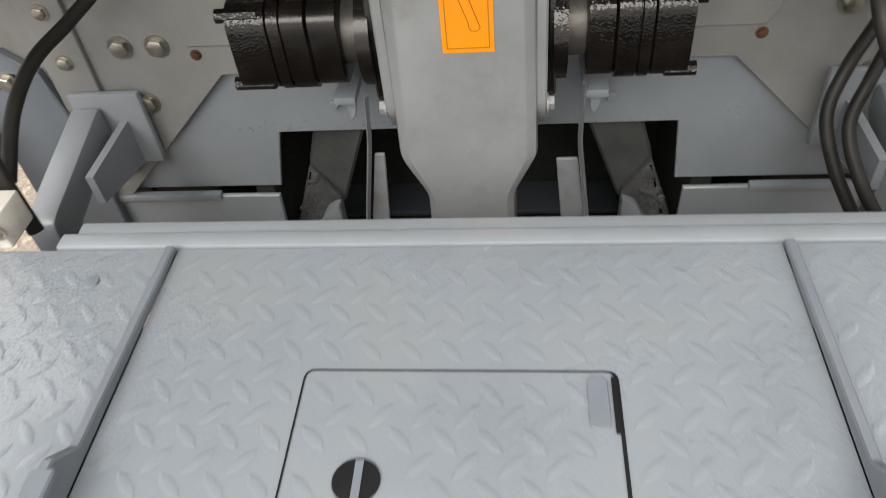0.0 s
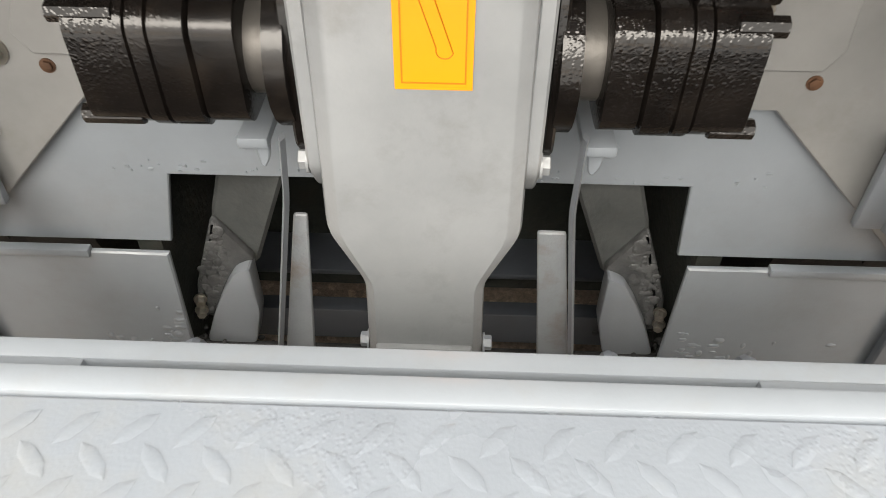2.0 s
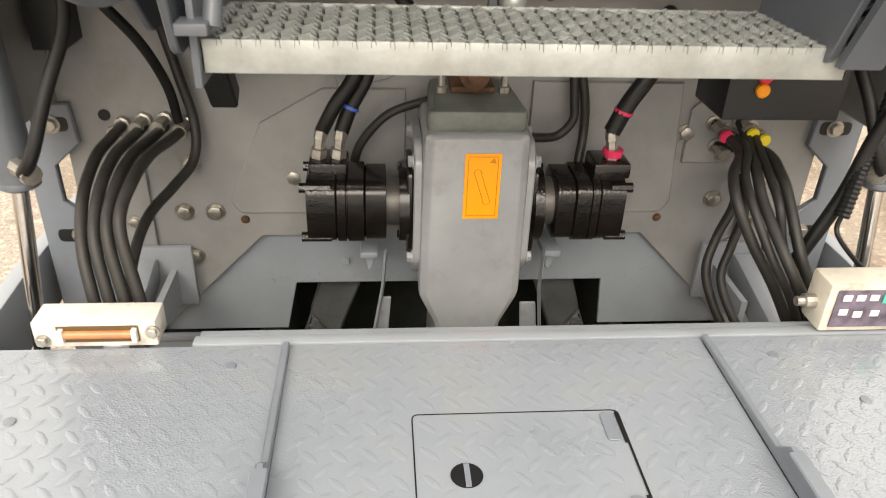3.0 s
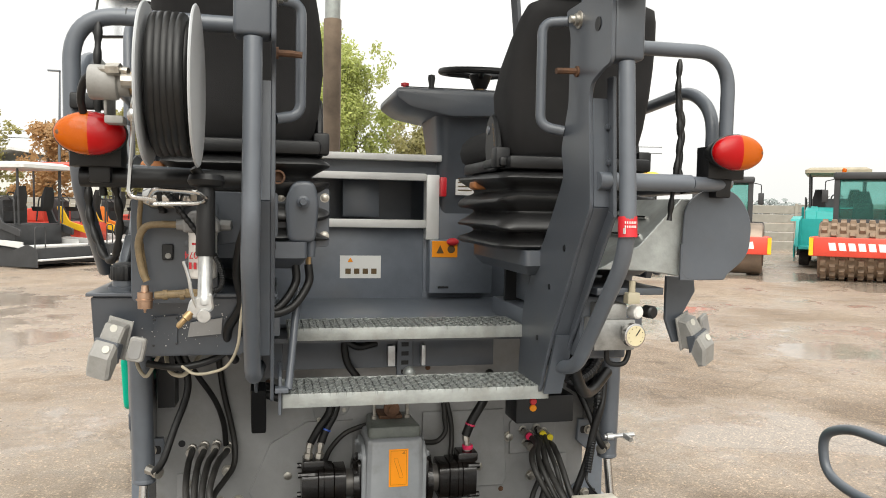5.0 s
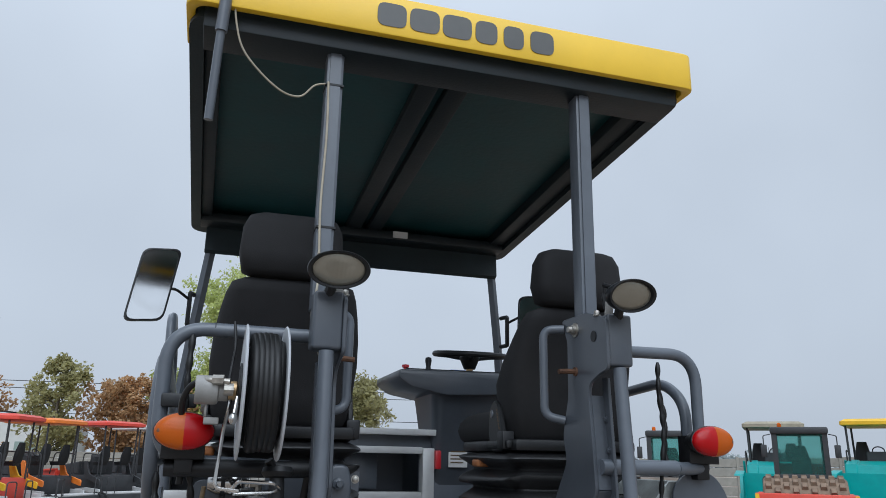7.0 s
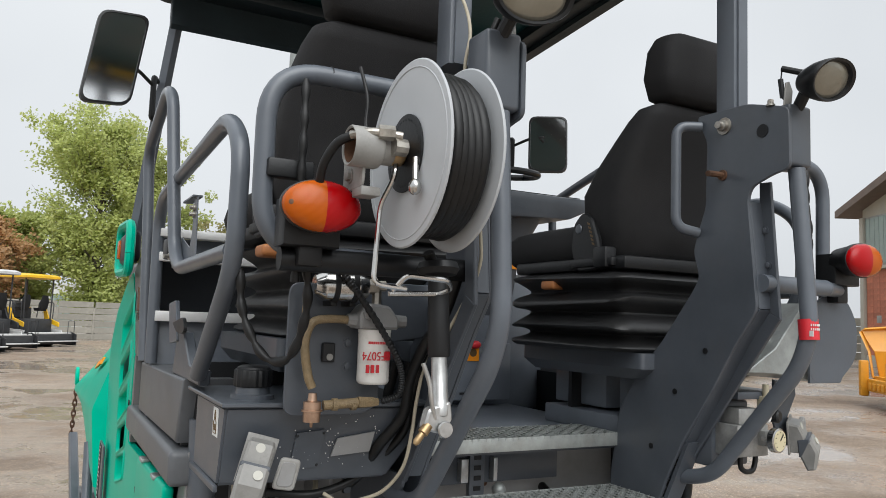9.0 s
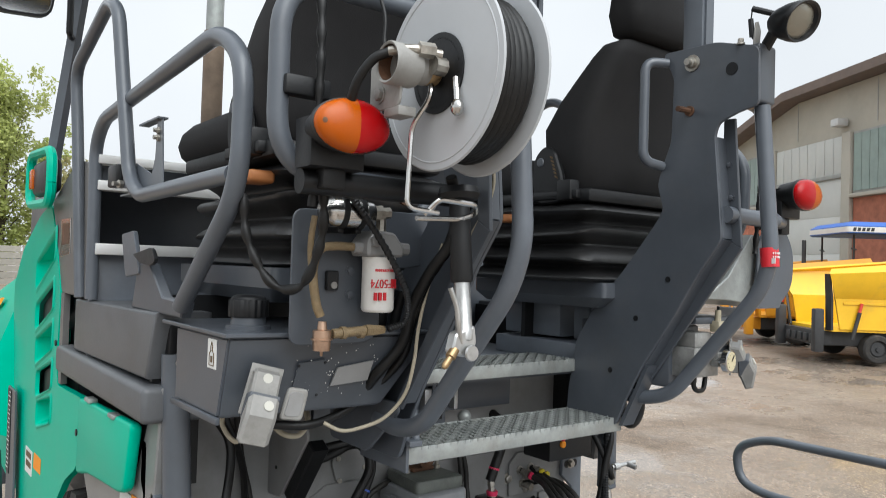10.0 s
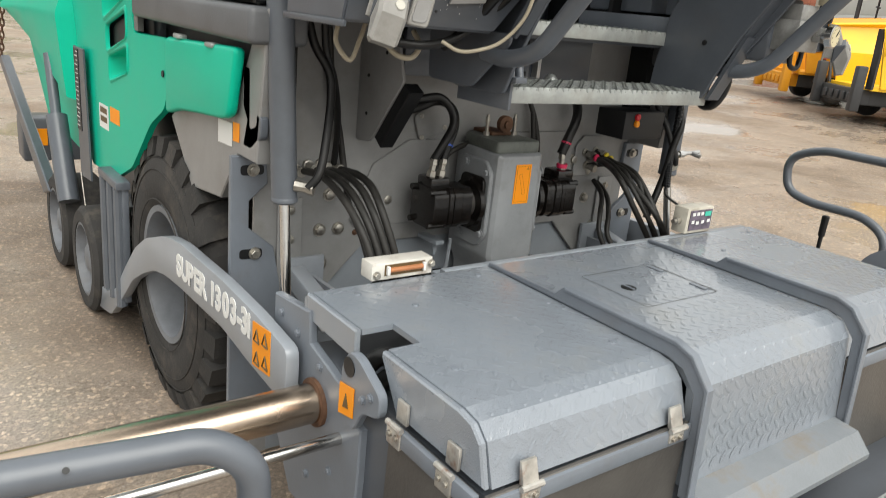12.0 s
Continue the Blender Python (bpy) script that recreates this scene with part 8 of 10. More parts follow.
# outer covers
for s in (-1, 1):
    xa, xb = (-0.925, -0.345) if s < 0 else (0.405, 1.03)
    bm = B()
    if s < 0:
        slab(bm, COVER, "x", -0.84, xb)
        # narrower tongues beside the cut-out
        rear_t = [(-0.53, 0.88), (-0.53, 0.905), (-0.545, 0.92), (-0.797, 0.92), (-0.797, 0.905), (-0.56, 0.905), (-0.545, 0.88)]
        front_t = [(-0.912, 0.905), (-0.912, 0.92), (-1.19, 0.92), (-1.235, 0.912), (-1.265, 0.885), (-1.295, 0.80), (-1.28, 0.795), (-1.25, 0.88), (-1.22, 0.905)]
        slab(bm, rear_t, "x", -0.925, -0.84)
        slab(bm, front_t, "x", -0.925, -0.84)
        slab(bm, [(-0.912, 0.905), (-0.912, 0.918), (-0.925, 0.919), (-1.19, 0.919), (-1.235, 0.911), (-1.265, 0.884), (-1.29, 0.80), (-0.985, 0.80)], "x", -0.942, -0.925, 0.004)
        slab(bm, [(-0.53, 0.905), (-0.545, 0.919), (-0.797, 0.919), (-0.797, 0.845), (-0.53, 0.855)], "x", -0.942, -0.925, 0.004)
    else:
        slab(bm, COVER, "x", xa, xb)
        slab(bm, [(-0.53, 0.905), (-0.545, 0.919), (-1.19, 0.919), (-1.235, 0.911), (-1.265, 0.884), (-1.29, 0.80), (-0.53, 0.80)], "x", xb, xb + 0.012, 0.003)
    cov = part("side_cover", bm, SCREED, screed, "light grey chequer-plate cover, wet in places", 8)
    lug_field(xa, xb, [(-0.555, 0.92), (-1.19, 0.92), (-1.235, 0.912), (-1.265, 0.885), (-1.295, 0.80)], 0.043, cov, (lambda x, y: s < 0 and x < -0.82 and -0.93 < y < -0.78), seed=4 + s)
    for x, y in ((xa + 0.10, -0.60), (xb - 0.08, -0.60), (xb - 0.06, -1.10), (xa + 0.08, -1.05), (xa + 0.2, -0.72)):
        part("plug", turned(B(), [(0, 0.010), (0.003, 0.009), (0.004, 0.0)], (x, y, 0.92), (0, 0, 1), 10), SCREEDEDGE, cov)
# centre cover with hatch
bm = B()
CC = [(-0.53, 0.88), (-0.53, 0.905), (-0.545, 0.92), (-1.215, 0.92), (-1.265, 0.905), (-1.295, 0.865), (-1.318, 0.62), (-1.30, 0.62), (-1.275, 0.865), (-1.25, 0.89), (-1.21, 0.905), (-0.56, 0.905)]
slab(bm, CC, "x", -0.333, 0.393)
cc = part("centre_cover", bm, SCREED, screed, "light grey chequer-plate centre cover with a hatch", 8)
HX0, HX1, HY0, HY1 = -0.133, 0.190, -0.985, -0.727


def in_groove(x, y):
    near = (abs(x - HX0) < 0.02 or abs(x - HX1) < 0.022) and HY0 - 0.02 < y < HY1 + 0.02 or (abs(y - HY0) < 0.016 or abs(y - HY1) < 0.016) and HX0 < x < HX1
    return near or (x + 0.06) ** 2 + (y + 0.855) ** 2 < 0.0016


lug_field(-0.325, 0.40, [(-0.555, 0.92), (-1.215, 0.92), (-1.265, 0.905), (-1.295, 0.865), (-1.318, 0.63)], 0.043, cc, in_groove, seed=9)
bm = B()
g2 = rounded([(HX0, HY0), (HX1, HY0), (HX1, HY1), (HX0, HY1)], 0.012, 4)
g1 = rounded([(HX0 + 0.002, HY0 + 0.002), (HX1 - 0.0038, HY0 + 0.002), (HX1 - 0.0038, HY1 - 0.002), (HX0 + 0.002, HY1 - 0.002)], 0.010, 4)
ra, rb = [[bm.verts.new((x, y, 0.9215)) for x, y in g] for g in (g2, g1)]
for i in range(len(ra)):
    bm.faces.new((ra[i], ra[(i + 1) % len(ra)], rb[(i + 1) % len(ra)], rb[i]))
hg = part("hatch_gap", bm, BLACK, cc, "narrow dark gap around the hatch")
bm = B()
turned(bm, [(0, 0.0), (0, 0.023), (0.0008, 0.023), (0.0008, 0)], (-0.06, -0.853, 0.9212), (0, 0, 1), 24)
part("finger_hole", bm, BLACK, hg)
bm = B()
box(bm, -0.063, -0.055, -0.875, -0.832, 0.9222, 0.923)
part("latch_bar", bm, SCREEDEDGE, hg)
for y in (-0.765, -0.93):
    bm = B()
    slab(bm, rounded([(0.158, y - 0.03), (0.178, y - 0.03), (0.178, y + 0.03), (0.158, y + 0.03)], 0.008, 3), "z", 0.9215, 0.9235, 0.0005)
    part("hatch_hinge", bm, SCREEDEDGE, hg)
    bm = B()
    box(bm, 0.182, 0.187, y - 0.035, y + 0.03, 0.9222, 0.9228)
    part("hinge_gap", bm, BLACK, hg)
# ribs
RIB = [(-0.545, 0.922), (-0.55, 0.932), (-0.832, 0.938), (-0.862, 0.966), (-1.235, 0.968), (-1.285, 0.952), (-1.338, 0.888), (-1.35, 0.60), (-1.318, 0.60), (-1.303, 0.862), (-1.262, 0.908), (-1.215, 0.921)]
for x0 in (-0.345, 0.393):
    bm = B()
    slab(bm, RIB, "x", x0, x0 + 0.012, 0.002)
    rb_ = part("cover_rib", bm, SCREEDEDGE, screed, "grey upright steel rib across the covers")
    bm = B()
    slab(bm, [(-0.872, 0.958), (-0.872, 0.967), (-1.235, 0.969), (-1.287, 0.953), (-1.341, 0.889), (-1.353, 0.60), (-1.345, 0.60), (-1.33, 0.886), (-1.28, 0.944), (-1.235, 0.958)], "x", x0 - 0.006, x0 + 0.018, 0.002)
    part("rib_cap", bm, SCREEDEDGE, rb_)
# front channel towards the tractor
bm = B()
box(bm, -0.50, 1.02, -0.540, -0.514, 0.870, 0.9215, 0.003, 2)
box(bm, -0.50, 1.02, -0.492, -0.471, 0.84, 0.9005, 0.003, 2)
box(bm, -0.50, -0.248, -0.5145, -0.4915, 0.87, 0.9003, 0.002)
box(bm, 0.292, 1.02, -0.5145, -0.4915, 0.87, 0.9003, 0.002)
ch = part("front_channel", bm, CHANNEL, screed, "grey steel channel with a dark slot")
bm = B()
box(bm, -0.248, 0.292, -0.5142, -0.4918, 0.872, 0.882)
part("slot_floor", bm, FLAP, ch, "brown muddy slot floor")
for x in (-0.195, 0.195, 0.322):
    bm = B()
    sweep(bm, [(x, -0.425 + 0.015 * math.cos(a), 0.808 + 0.022 * math.sin(a)) for a in [2 * math.pi * q / 16 for q in range(17)]], 0.009, 8)
    part("chain_lug", bm, SCREEDEDGE, screed, "small round steel lug")
HINGE = mat("rusty_zinc_hinge", (0.52, 0.50, 0.46), 0.38, metal=0.7, var=0.25, scale=25, bump=0.06, dirt=(0.26, 0.10, 0.04), dirty=0.9, dscale=22)
# side shields under the covers
bm = B()
slab(bm, [(-0.985, 0.79), (-1.285, 0.79), (-1.30, 0.20), (-0.975, 0.20)], "x", -0.955, -0.944, 0.002)
slab(bm, [(-0.945, 0.795), (-0.345, 0.795), (-0.345, 0.20), (-0.945, 0.20)], "y", -1.308, -1.296, 0.002)
sh = part("rubber_shield", bm, FLAP, screed, "worn dark steel skirt under the left cover")
bm = B()
slab(bm, [(0.395, 0.795), (1.04, 0.795), (1.04, 0.20), (0.395, 0.20)], "y", -1.308, -1.296, 0.002)
part("rubber_shield", bm, FLAP, screed, "worn dark steel skirt under the right cover")
for q in ((-0.945, -0.345, -1.316, -1.300), (0.405, 1.04, -1.316, -1.300), (-0.965, -0.95, -1.29, -0.985)):
    part("shield_strip", box(B(), *q, 0.755, 0.793, 0.002), SCREEDEDGE, screed)
for x, y, ax in ((-0.845, -1.314, "y"), (-0.40, -1.314, "y"), (-0.965, -1.20, "x"), (-0.965, -1.02, "x")):
    bm = B()
    if ax == "y":
        box(bm, x - 0.025, x + 0.025, y - 0.006, y + 0.002, 0.765, 0.79, 0.002)
        slab(bm, [(y - 0.004, 0.798), (y + 0.012, 0.845), (y + 0.018, 0.845), (y + 0.010, 0.798)], "x", x - 0.02, x + 0.02, 0.001)
        rod(bm, (x - 0.028, y - 0.006, 0.797), (x + 0.028, y - 0.006, 0.797), 0.007, 8)
    else:
        box(bm, x - 0.004, x + 0.004, y - 0.025, y + 0.025, 0.75, 0.79, 0.002)
        box(bm, x + 0.014, x + 0.022, y - 0.02, y + 0.02, 0.80, 0.85, 0.002)
        rod(bm, (x - 0.002, y - 0.028, 0.797), (x - 0.002, y + 0.028, 0.797), 0.007, 8)
    hi = part("shield_hinge", bm, HINGE, screed, "bright bolted hinge with rust streaks")
    for d in (-0.012, 0.012):
        part("bolt", hexbolt(B(), (x + (d if ax == "y" else -0.004), y + (d if ax == "x" else -0.006), 0.775), (0, -1, 0) if ax == "y" else (-1, 0, 0), 0.006, 0.006), BOLT, hi)
# operator step behind the centre
bm = B()
slab(bm, [(-1.318, 0.622), (-1.39, 0.614), (-1.435, 0.565), (-1.435, 0.55), (-1.318, 0.60)], "x", -0.33, 0.388, 0.004)
stp = part("rear_step", bm, STEPM, screed, "light grey muddy rear step")
bm = B()
box(bm, -0.9, 1.0, -1.78, -1.50, 0.42, 0.44)
for i in range(46):
    x = -0.9 + 1.9 * i / 45
    box(bm, x - 0.003, x + 0.003, -1.78, -1.50, 0.44, 0.47)
for i in range(8):
    y = -1.78 + 0.28 * i / 7
    box(bm, -0.9, 1.0, y - 0.003, y + 0.003, 0.452, 0.468)
part("walkway_grating", bm, GALV, screed, "galvanised walkway grating", kind="stuff")
bm = B()
box(bm, -0.93, 1.03, -1.29, -0.55, 0.18, 0.78, 0.01)
box(bm, -0.85, 0.98, -1.55, -1.30, 0.22, 0.42, 0.01)
part("screed_body", bm, DARK, screed, "dark screed body under the covers")
# boxes on the covers
bm = B()
box(bm, -0.752, -0.552, -0.545, -0.485, 0.924, 0.974, 0.004)
hb = part("sensor_box", bm, mat("rusty_white_enamel", (0.62, 0.60, 0.55), 0.42, var=0.12, scale=12, bump=0.03, dirt=(0.22, 0.12, 0.06), dirty=0.6, dscale=18), screed, "rusty white box with an orange strip")
bm = B()
box(bm, -0.712, -0.580, -0.5475, -0.5452, 0.936, 0.967)
hs = part("recess", bm, MARKS, hb, "dark recess in the box face")
part("heater_strip", rod(B(), (-0.706, -0.549, 0.952), (-0.586, -0.549, 0.952), 0.0075, 12), mat("orange_tube", (0.42, 0.17, 0.07), 0.35, var=0.25, scale=20, bump=0.02), hs, "rust-orange tube")
for x in (-0.704, -0.586):
    part("tube_clip", box(B(), x - 0.004, x + 0.004, -0.558, -0.546, 0.940, 0.964, 0.001), LABEL, hs)
bolts([(-0.737, -0.546, 0.94), (-0.558, -0.546, 0.955)], (0, -1, 0), hb, 0.009, 0.01)
bm = B()
box(bm, 0.615, 0.775, -0.54, -0.475, 0.925, 1.025, 0.006)
BEIGEP = mat("dirty_beige_enamel", (0.50, 0.47, 0.40), 0.45, var=0.15, scale=14, bump=0.04, dirt=(0.16, 0.11, 0.07), dirty=0.7, dscale=16)
cp = part("control_panel", bm, BEIGEP, screed, "dirty white control panel with small displays")
bm = B()
box(bm, 0.63, 0.762, -0.5435, -0.541, 0.938, 1.015)
pf = part("panel_face", bm, mat("panel_face", (0.11, 0.09, 0.12), 0.5, var=0.6, scale=40, bump=0.02), cp)
bm = B()
box(bm, 0.715, 0.752, -0.546, -0.544, 0.99, 1.008)
part("display", bm, mat("green_display", (0.05, 0.45, 0.33), 0.3, bump=0.0), pf)
bm = B()
for i, (a, b) in enumerate(((0.64, 0.995), (0.665, 0.995), (0.69, 0.995), (0.64, 0.965), (0.668, 0.96), (0.70, 0.962), (0.735, 0.965))):
    box(bm, a, a + 0.016, -0.546, -0.544, b, b + 0.012)
part("panel_keys", bm, LABEL, pf)
bm = B()
turned(bm, [(0, 0.014), (0.02, 0.014), (0.022, 0.009), (0.035, 0.009)], (0.615, -0.505, 0.97), (-1, 0, 0), 10)
part("cable_gland", bm, BOLT, cp)

# tow arms
ARM = [(1.74, 0.13), (1.70, 0.05), (1.335, 0.125), (1.10, 0.30), (0.93, 0.44), (0.78, 0.52), (0.62, 0.59), (0.48, 0.62), (0.30, 0.635), (-0.10, 0.65), (-0.30, 0.63), (-0.47, 0.62), (-0.56, 0.62), (-0.56, 0.775), (-0.34, 0.797), (-0.10, 0.806), (0.288, 0.800), (0.42, 0.783), (0.52, 0.757), (0.73, 0.685), (0.88, 0.60), (1.04, 0.467), (1.22, 0.30), (1.40, 0.22), (1.70, 0.19)]
for s in (-1, 1):
    bm = B()
    slab(bm, rounded(ARM, 0.03, 3), "x", s * 0.962, s * 1.0, 0.004, 2)
    arm = part("tow_arm", bm, NEWPAINT, screed, "grey curved tow arm with white model lettering")
    for n_, pts in (("warning_label", [(-0.343, 0.772), (-0.462, 0.785), (-0.462, 0.655), (-0.346, 0.640)]),):
        bm = B()
        slab(bm, pts, "x", s * 1.0, s * 1.002)
        wl2 = part(n_, bm, ORANGE, arm, "orange warning label with black signs")
        for y, z in ((-0.374, 0.738), (-0.430, 0.748), (-0.377, 0.673), (-0.433, 0.683)):
            bm = B()
            sweep(bm, [(s * 1.0025, y - 0.018, z - 0.018), (s * 1.0025, y + 0.018, z - 0.018), (s * 1.0025, y, z + 0.018), (s * 1.0025, y - 0.018, z - 0.018)], 0.0032, 4)
            part("label_print", bm, MARKS, wl2)
u = Vector((0, -0.676, 0.028)).normalized()
for ch, y in zip("SUPER1303-3i", (0.304, 0.243, 0.182, 0.123, 0.064, -0.024, -0.074, -0.137, -0.199, -0.246, -0.283, -0.316)):
    lettering("model_lettering", ch, 0.076, plane_to((-1.0015, y, 0.711 + (0.335 - y) * 0.05), u, (0, 0.04, 1)), LABEL, bpy.data.objects["tow_arm"], squeeze=0.99, bold=0.0045)
# end bracket, guide tube and rod
for s in (-1, 1):
    bm = B()
    slab(bm, [(-0.37, 0.50), (-0.37, 0.86), (-0.56, 0.88), (-0.58, 0.885), (-0.59, 0.80), (-0.76, 0.76), (-0.79, 0.70), (-0.86, 0.69), (-0.86, 0.55), (-0.84, 0.30), (-0.50, 0.30)], "x", s * 0.925, s * 0.95, 0.004)
    br = part("end_bracket", bm, SCREEDEDGE, screed, "grey bolted end bracket")
    bm = B()
    slab(bm, rounded([(-0.795, 0.72), (-0.80, 0.85), (-0.83, 0.89), (-0.87, 0.89), (-0.97, 0.84), (-0.97, 0.785), (-0.90, 0.765), (-0.865, 0.70)], 0.02, 3), "x", s * 0.952, s * 0.975, 0.003)
    ear = part("lifting_ear", bm, SCREEDEDGE, screed, "grey lifting ear with a round eye")
    bm = B()
    turned(bm, [(0, 0.024), (0.002, 0.024)], (s * 0.9755, -0.835, 0.852), (s, 0, 0), 20)
    part("eye", bm, BLACK, ear)
    bm = B()
    slab(bm, [(-0.80, 0.80), (-0.865, 0.81), (-0.865, 0.735), (-0.80, 0.72)], "x", s * 0.976, s * 0.978)
    el = part("warning_label", bm, ORANGE, ear, "orange warning label")
    bm = B()
    slab(bm, [(-0.82, 0.745), (-0.845, 0.75), (-0.832, 0.785)], "x", s * 0.978, s * 0.9795)
    part("label_print", bm, MARKS, el)
    bolts([(s * 0.95, y, z) for y, z in ((-0.42, 0.82), (-0.52, 0.80), (-0.42, 0.74), (-0.65, 0.76), (-0.72, 0.50), (-0.60, 0.42), (-0.46, 0.64))], (s, 0, 0), br, 0.010, 0.008, material=SCREEDEDGE)
    bolts([(s * 0.975, -0.93, 0.82), (s * 0.975, -0.90, 0.80)], (s, 0, 0), ear, 0.009, 0.007, material=SCREEDEDGE)
    bm = B()
    rod(bm, (s * 0.93, -0.635, 0.655), (s * 1.86, -0.635, 0.655), 0.052, 32)
    part("guide_tube", bm, TUBESTEEL, screed, "polished steel guide tube of the extending screed")
    bm = B()
    turned(bm, [(0, 0.052), (0, 0.064), (0.010, 0.064), (0.012, 0.054)], (s * 0.95, -0.635, 0.655), (s, 0, 0), 32)
    part("tube_seal", bm, RUST, screed)
    bm = B()
    rod(bm, (s * 0.93, -0.765, 0.62), (s * 1.80, -0.765, 0.62), 0.0155, 14)
    part("extension_rod", bm, CHROME, screed, "chromed extension rod")
    bm = B()
    top = 0.80 if s < 0 else 0.58
    slab(bm, rounded([(-0.35, 0.25), (-0.35, top - 0.08), (-0.55, top), (-0.90, top), (-1.25, 0.55), (-1.25, 0.25)], 0.05, 4), "x", s * 1.86, s * 1.89, 0.004)
    part("side_plate", bm, SCREEDEDGE, screed, "grey end plate of the extended screed")
bm = B()
sweep(bm, bent([(1.9, -1.15, 1.17), (1.9, -0.33, 1.17), (1.9, -0.17, 1.10), (1.9, -0.20, 0.94), (1.9, -0.33, 0.905), (1.9, -0.60, 0.905), (1.9, -0.72, 0.84), (1.9, -0.74, 0.60)], 0.09, 8), 0.021, 14)
part("grab_rail", bm, TUBEP, screed, "grey looped grab rail on the extended end")
bm = B()
sweep(bm, bent([(-1.86, -1.10, 0.93), (-1.86, -1.13, 0.985), (-1.42, -1.19, 0.985), (-1.36, -1.21, 0.94), (-1.345, -1.20, 0.60)], 0.07, 8), 0.027, 16)
gl = part("grab_rail", bm, TUBEP, screed, "grey grab rail on the extended end")
part("hole", turned(B(), [(0, 0.005), (0.001, 0.005)], (-1.62, -1.19, 1.0), (0, -0.8, 0.6), 10), BLACK, gl)
bm = B()
box(bm, -1.40, -1.30, -1.25, -1.10, 0.30, 0.60, 0.01)
box(bm, -1.86, -1.30, -1.25, -0.55, 0.22, 0.30, 0.01)
part("extension_body", bm, SCREEDEDGE, screed)
bm = B()
rod(bm, (1.92, -0.42, 0.66), (1.92, -0.42, 0.76), 0.010, 10)
turned(bm, [(0, 0.016), (0.10, 0.018), (0.105, 0.012)], (1.92, -0.42, 0.755), (0, 0, 1), 14)
part("crank_knob", bm, BLACK, screed, "black crank knob")
bm = B()
for k in range(40):
    t = 2 * math.pi * k / 40
    box(bm, 1.70 + 0.16 * math.cos(t) - 0.008, 1.70 + 0.16 * math.cos(t) + 0.008, -0.40 + 0.16 * math.sin(t) - 0.008, -0.40 + 0.16 * math.sin(t) + 0.008, 0.63, 0.66)
turned(bm, [(0, 0.15), (0.02, 0.15)], (1.70, -0.40, 0.635), (0, 0, 1), 40)
part("crank_wheel", bm, BLACK, screed, "black toothed crank wheel")
bm = B()
rod(bm, (1.10, -1.05, 0.80), (1.22, -1.05, 0.80), 0.06, 28)
rod(bm, (1.22, -1.05, 0.80), (1.60, -1.05, 0.80), 0.045, 28)
part("guide_tube", bm, TUBESTEEL, screed, "polished steel guide tube")
bm = B()
turned(bm, [(0, 0.046), (0, 0.15), (0.012, 0.15), (0.012, 0.046)], (1.24, -1.05, 0.80), (1, 0, 0), 32)
part("tube_flange", bm, SCREEDEDGE, screed)
# heap of tools peeping from the cut-out
for pts in ([(-0.93, -0.80, 0.80), (-0.90, -0.85, 0.87), (-0.86, -0.90, 0.86), (-0.80, -0.95, 0.80)], [(-0.92, -0.84, 0.78), (-0.88, -0.88, 0.84), (-0.82, -0.86, 0.85), (-0.75, -0.80, 0.82)]):
    hose(pts, 0.022, "hydraulic_hose", screed)

# ---- yard around ----
def rise(x):
    """The yard climbs gently to the right."""
    return 0.03 * max(0.0, x - 2.5) if x < 60 else 0.03 * 57.5


def leafy(name, col, dry, blot):
    """Leaves that let part of the light through."""
    m = mat(name, col, 0.6, var=0.4, scale=0.9, fine=8, bump=0.0, dirt=dry, dirty=blot, dscale=0.5, vary=0.15)
    n, l = m.node_tree.nodes, m.node_tree.links
    p, o = n["Principled BSDF"], n["Material Output"]
    thin, mix = n.new("ShaderNodeBsdfTranslucent"), n.new("ShaderNodeMixShader")
    thin.inputs["Color"].default_value = (*[min(1, c * 1.5) for c in col], 1)
    mix.inputs[0].default_value = 0.45
    l.new(p.outputs[0], mix.inputs[1])
    l.new(thin.outputs[0], mix.inputs[2])
    l.new(mix.outputs[0], o.inputs[0])
    return m


LEAFG = leafy("poplar_leaves", (0.37, 0.41, 0.14), (0.42, 0.36, 0.15), 0.55)
LEAFY = leafy("autumn_leaves", (0.30, 0.28, 0.125), (0.24, 0.22, 0.10), 0.6)
LEAFO = leafy("rusty_leaves", (0.38, 0.235, 0.115), (0.25, 0.22, 0.10), 0.6)
BARK = mat("bark", (0.12, 0.10, 0.08), 0.9, var=0.3, scale=4, bump=0.2)
CONC = mat("precast_concrete", (0.27, 0.255, 0.22), 0.8, var=0.2, scale=1.2, fine=30, bump=0.1, dirt=(0.16, 0.15, 0.12), dirty=0.6, dscale=1.0, vary=0.08)
TEAL = mat("turquoise_paint", (0.02, 0.33, 0.31), 0.4, var=0.1, bump=0.02)
REDM = mat("red_machine_paint", (0.62, 0.06, 0.035), 0.4, var=0.1, bump=0.02)
ORNM = mat("orange_machine_paint", (0.72, 0.19, 0.02), 0.4, var=0.1, bump=0.02)
YELM = mat("yellow_machine_paint", (0.80, 0.47, 0.015), 0.42, var=0.1, scale=1.5, bump=0.02, dirt=(0.30, 0.2, 0.08), dirty=0.3)
TAN = mat("tan_canopy", (0.33, 0.29, 0.21), 0.7, var=0.15, bump=0.05)
GLASS = mat("cab_glass", (0.22, 0.50, 0.45), 0.05, metal=0.0, var=0.05, bump=0.0)
GLASS.node_tree.nodes["Principled BSDF"].inputs["Transmission Weight"].default_value = 0.9
GLASS.node_tree.nodes["Principled BSDF"].inputs["IOR"].default_value = 1.15
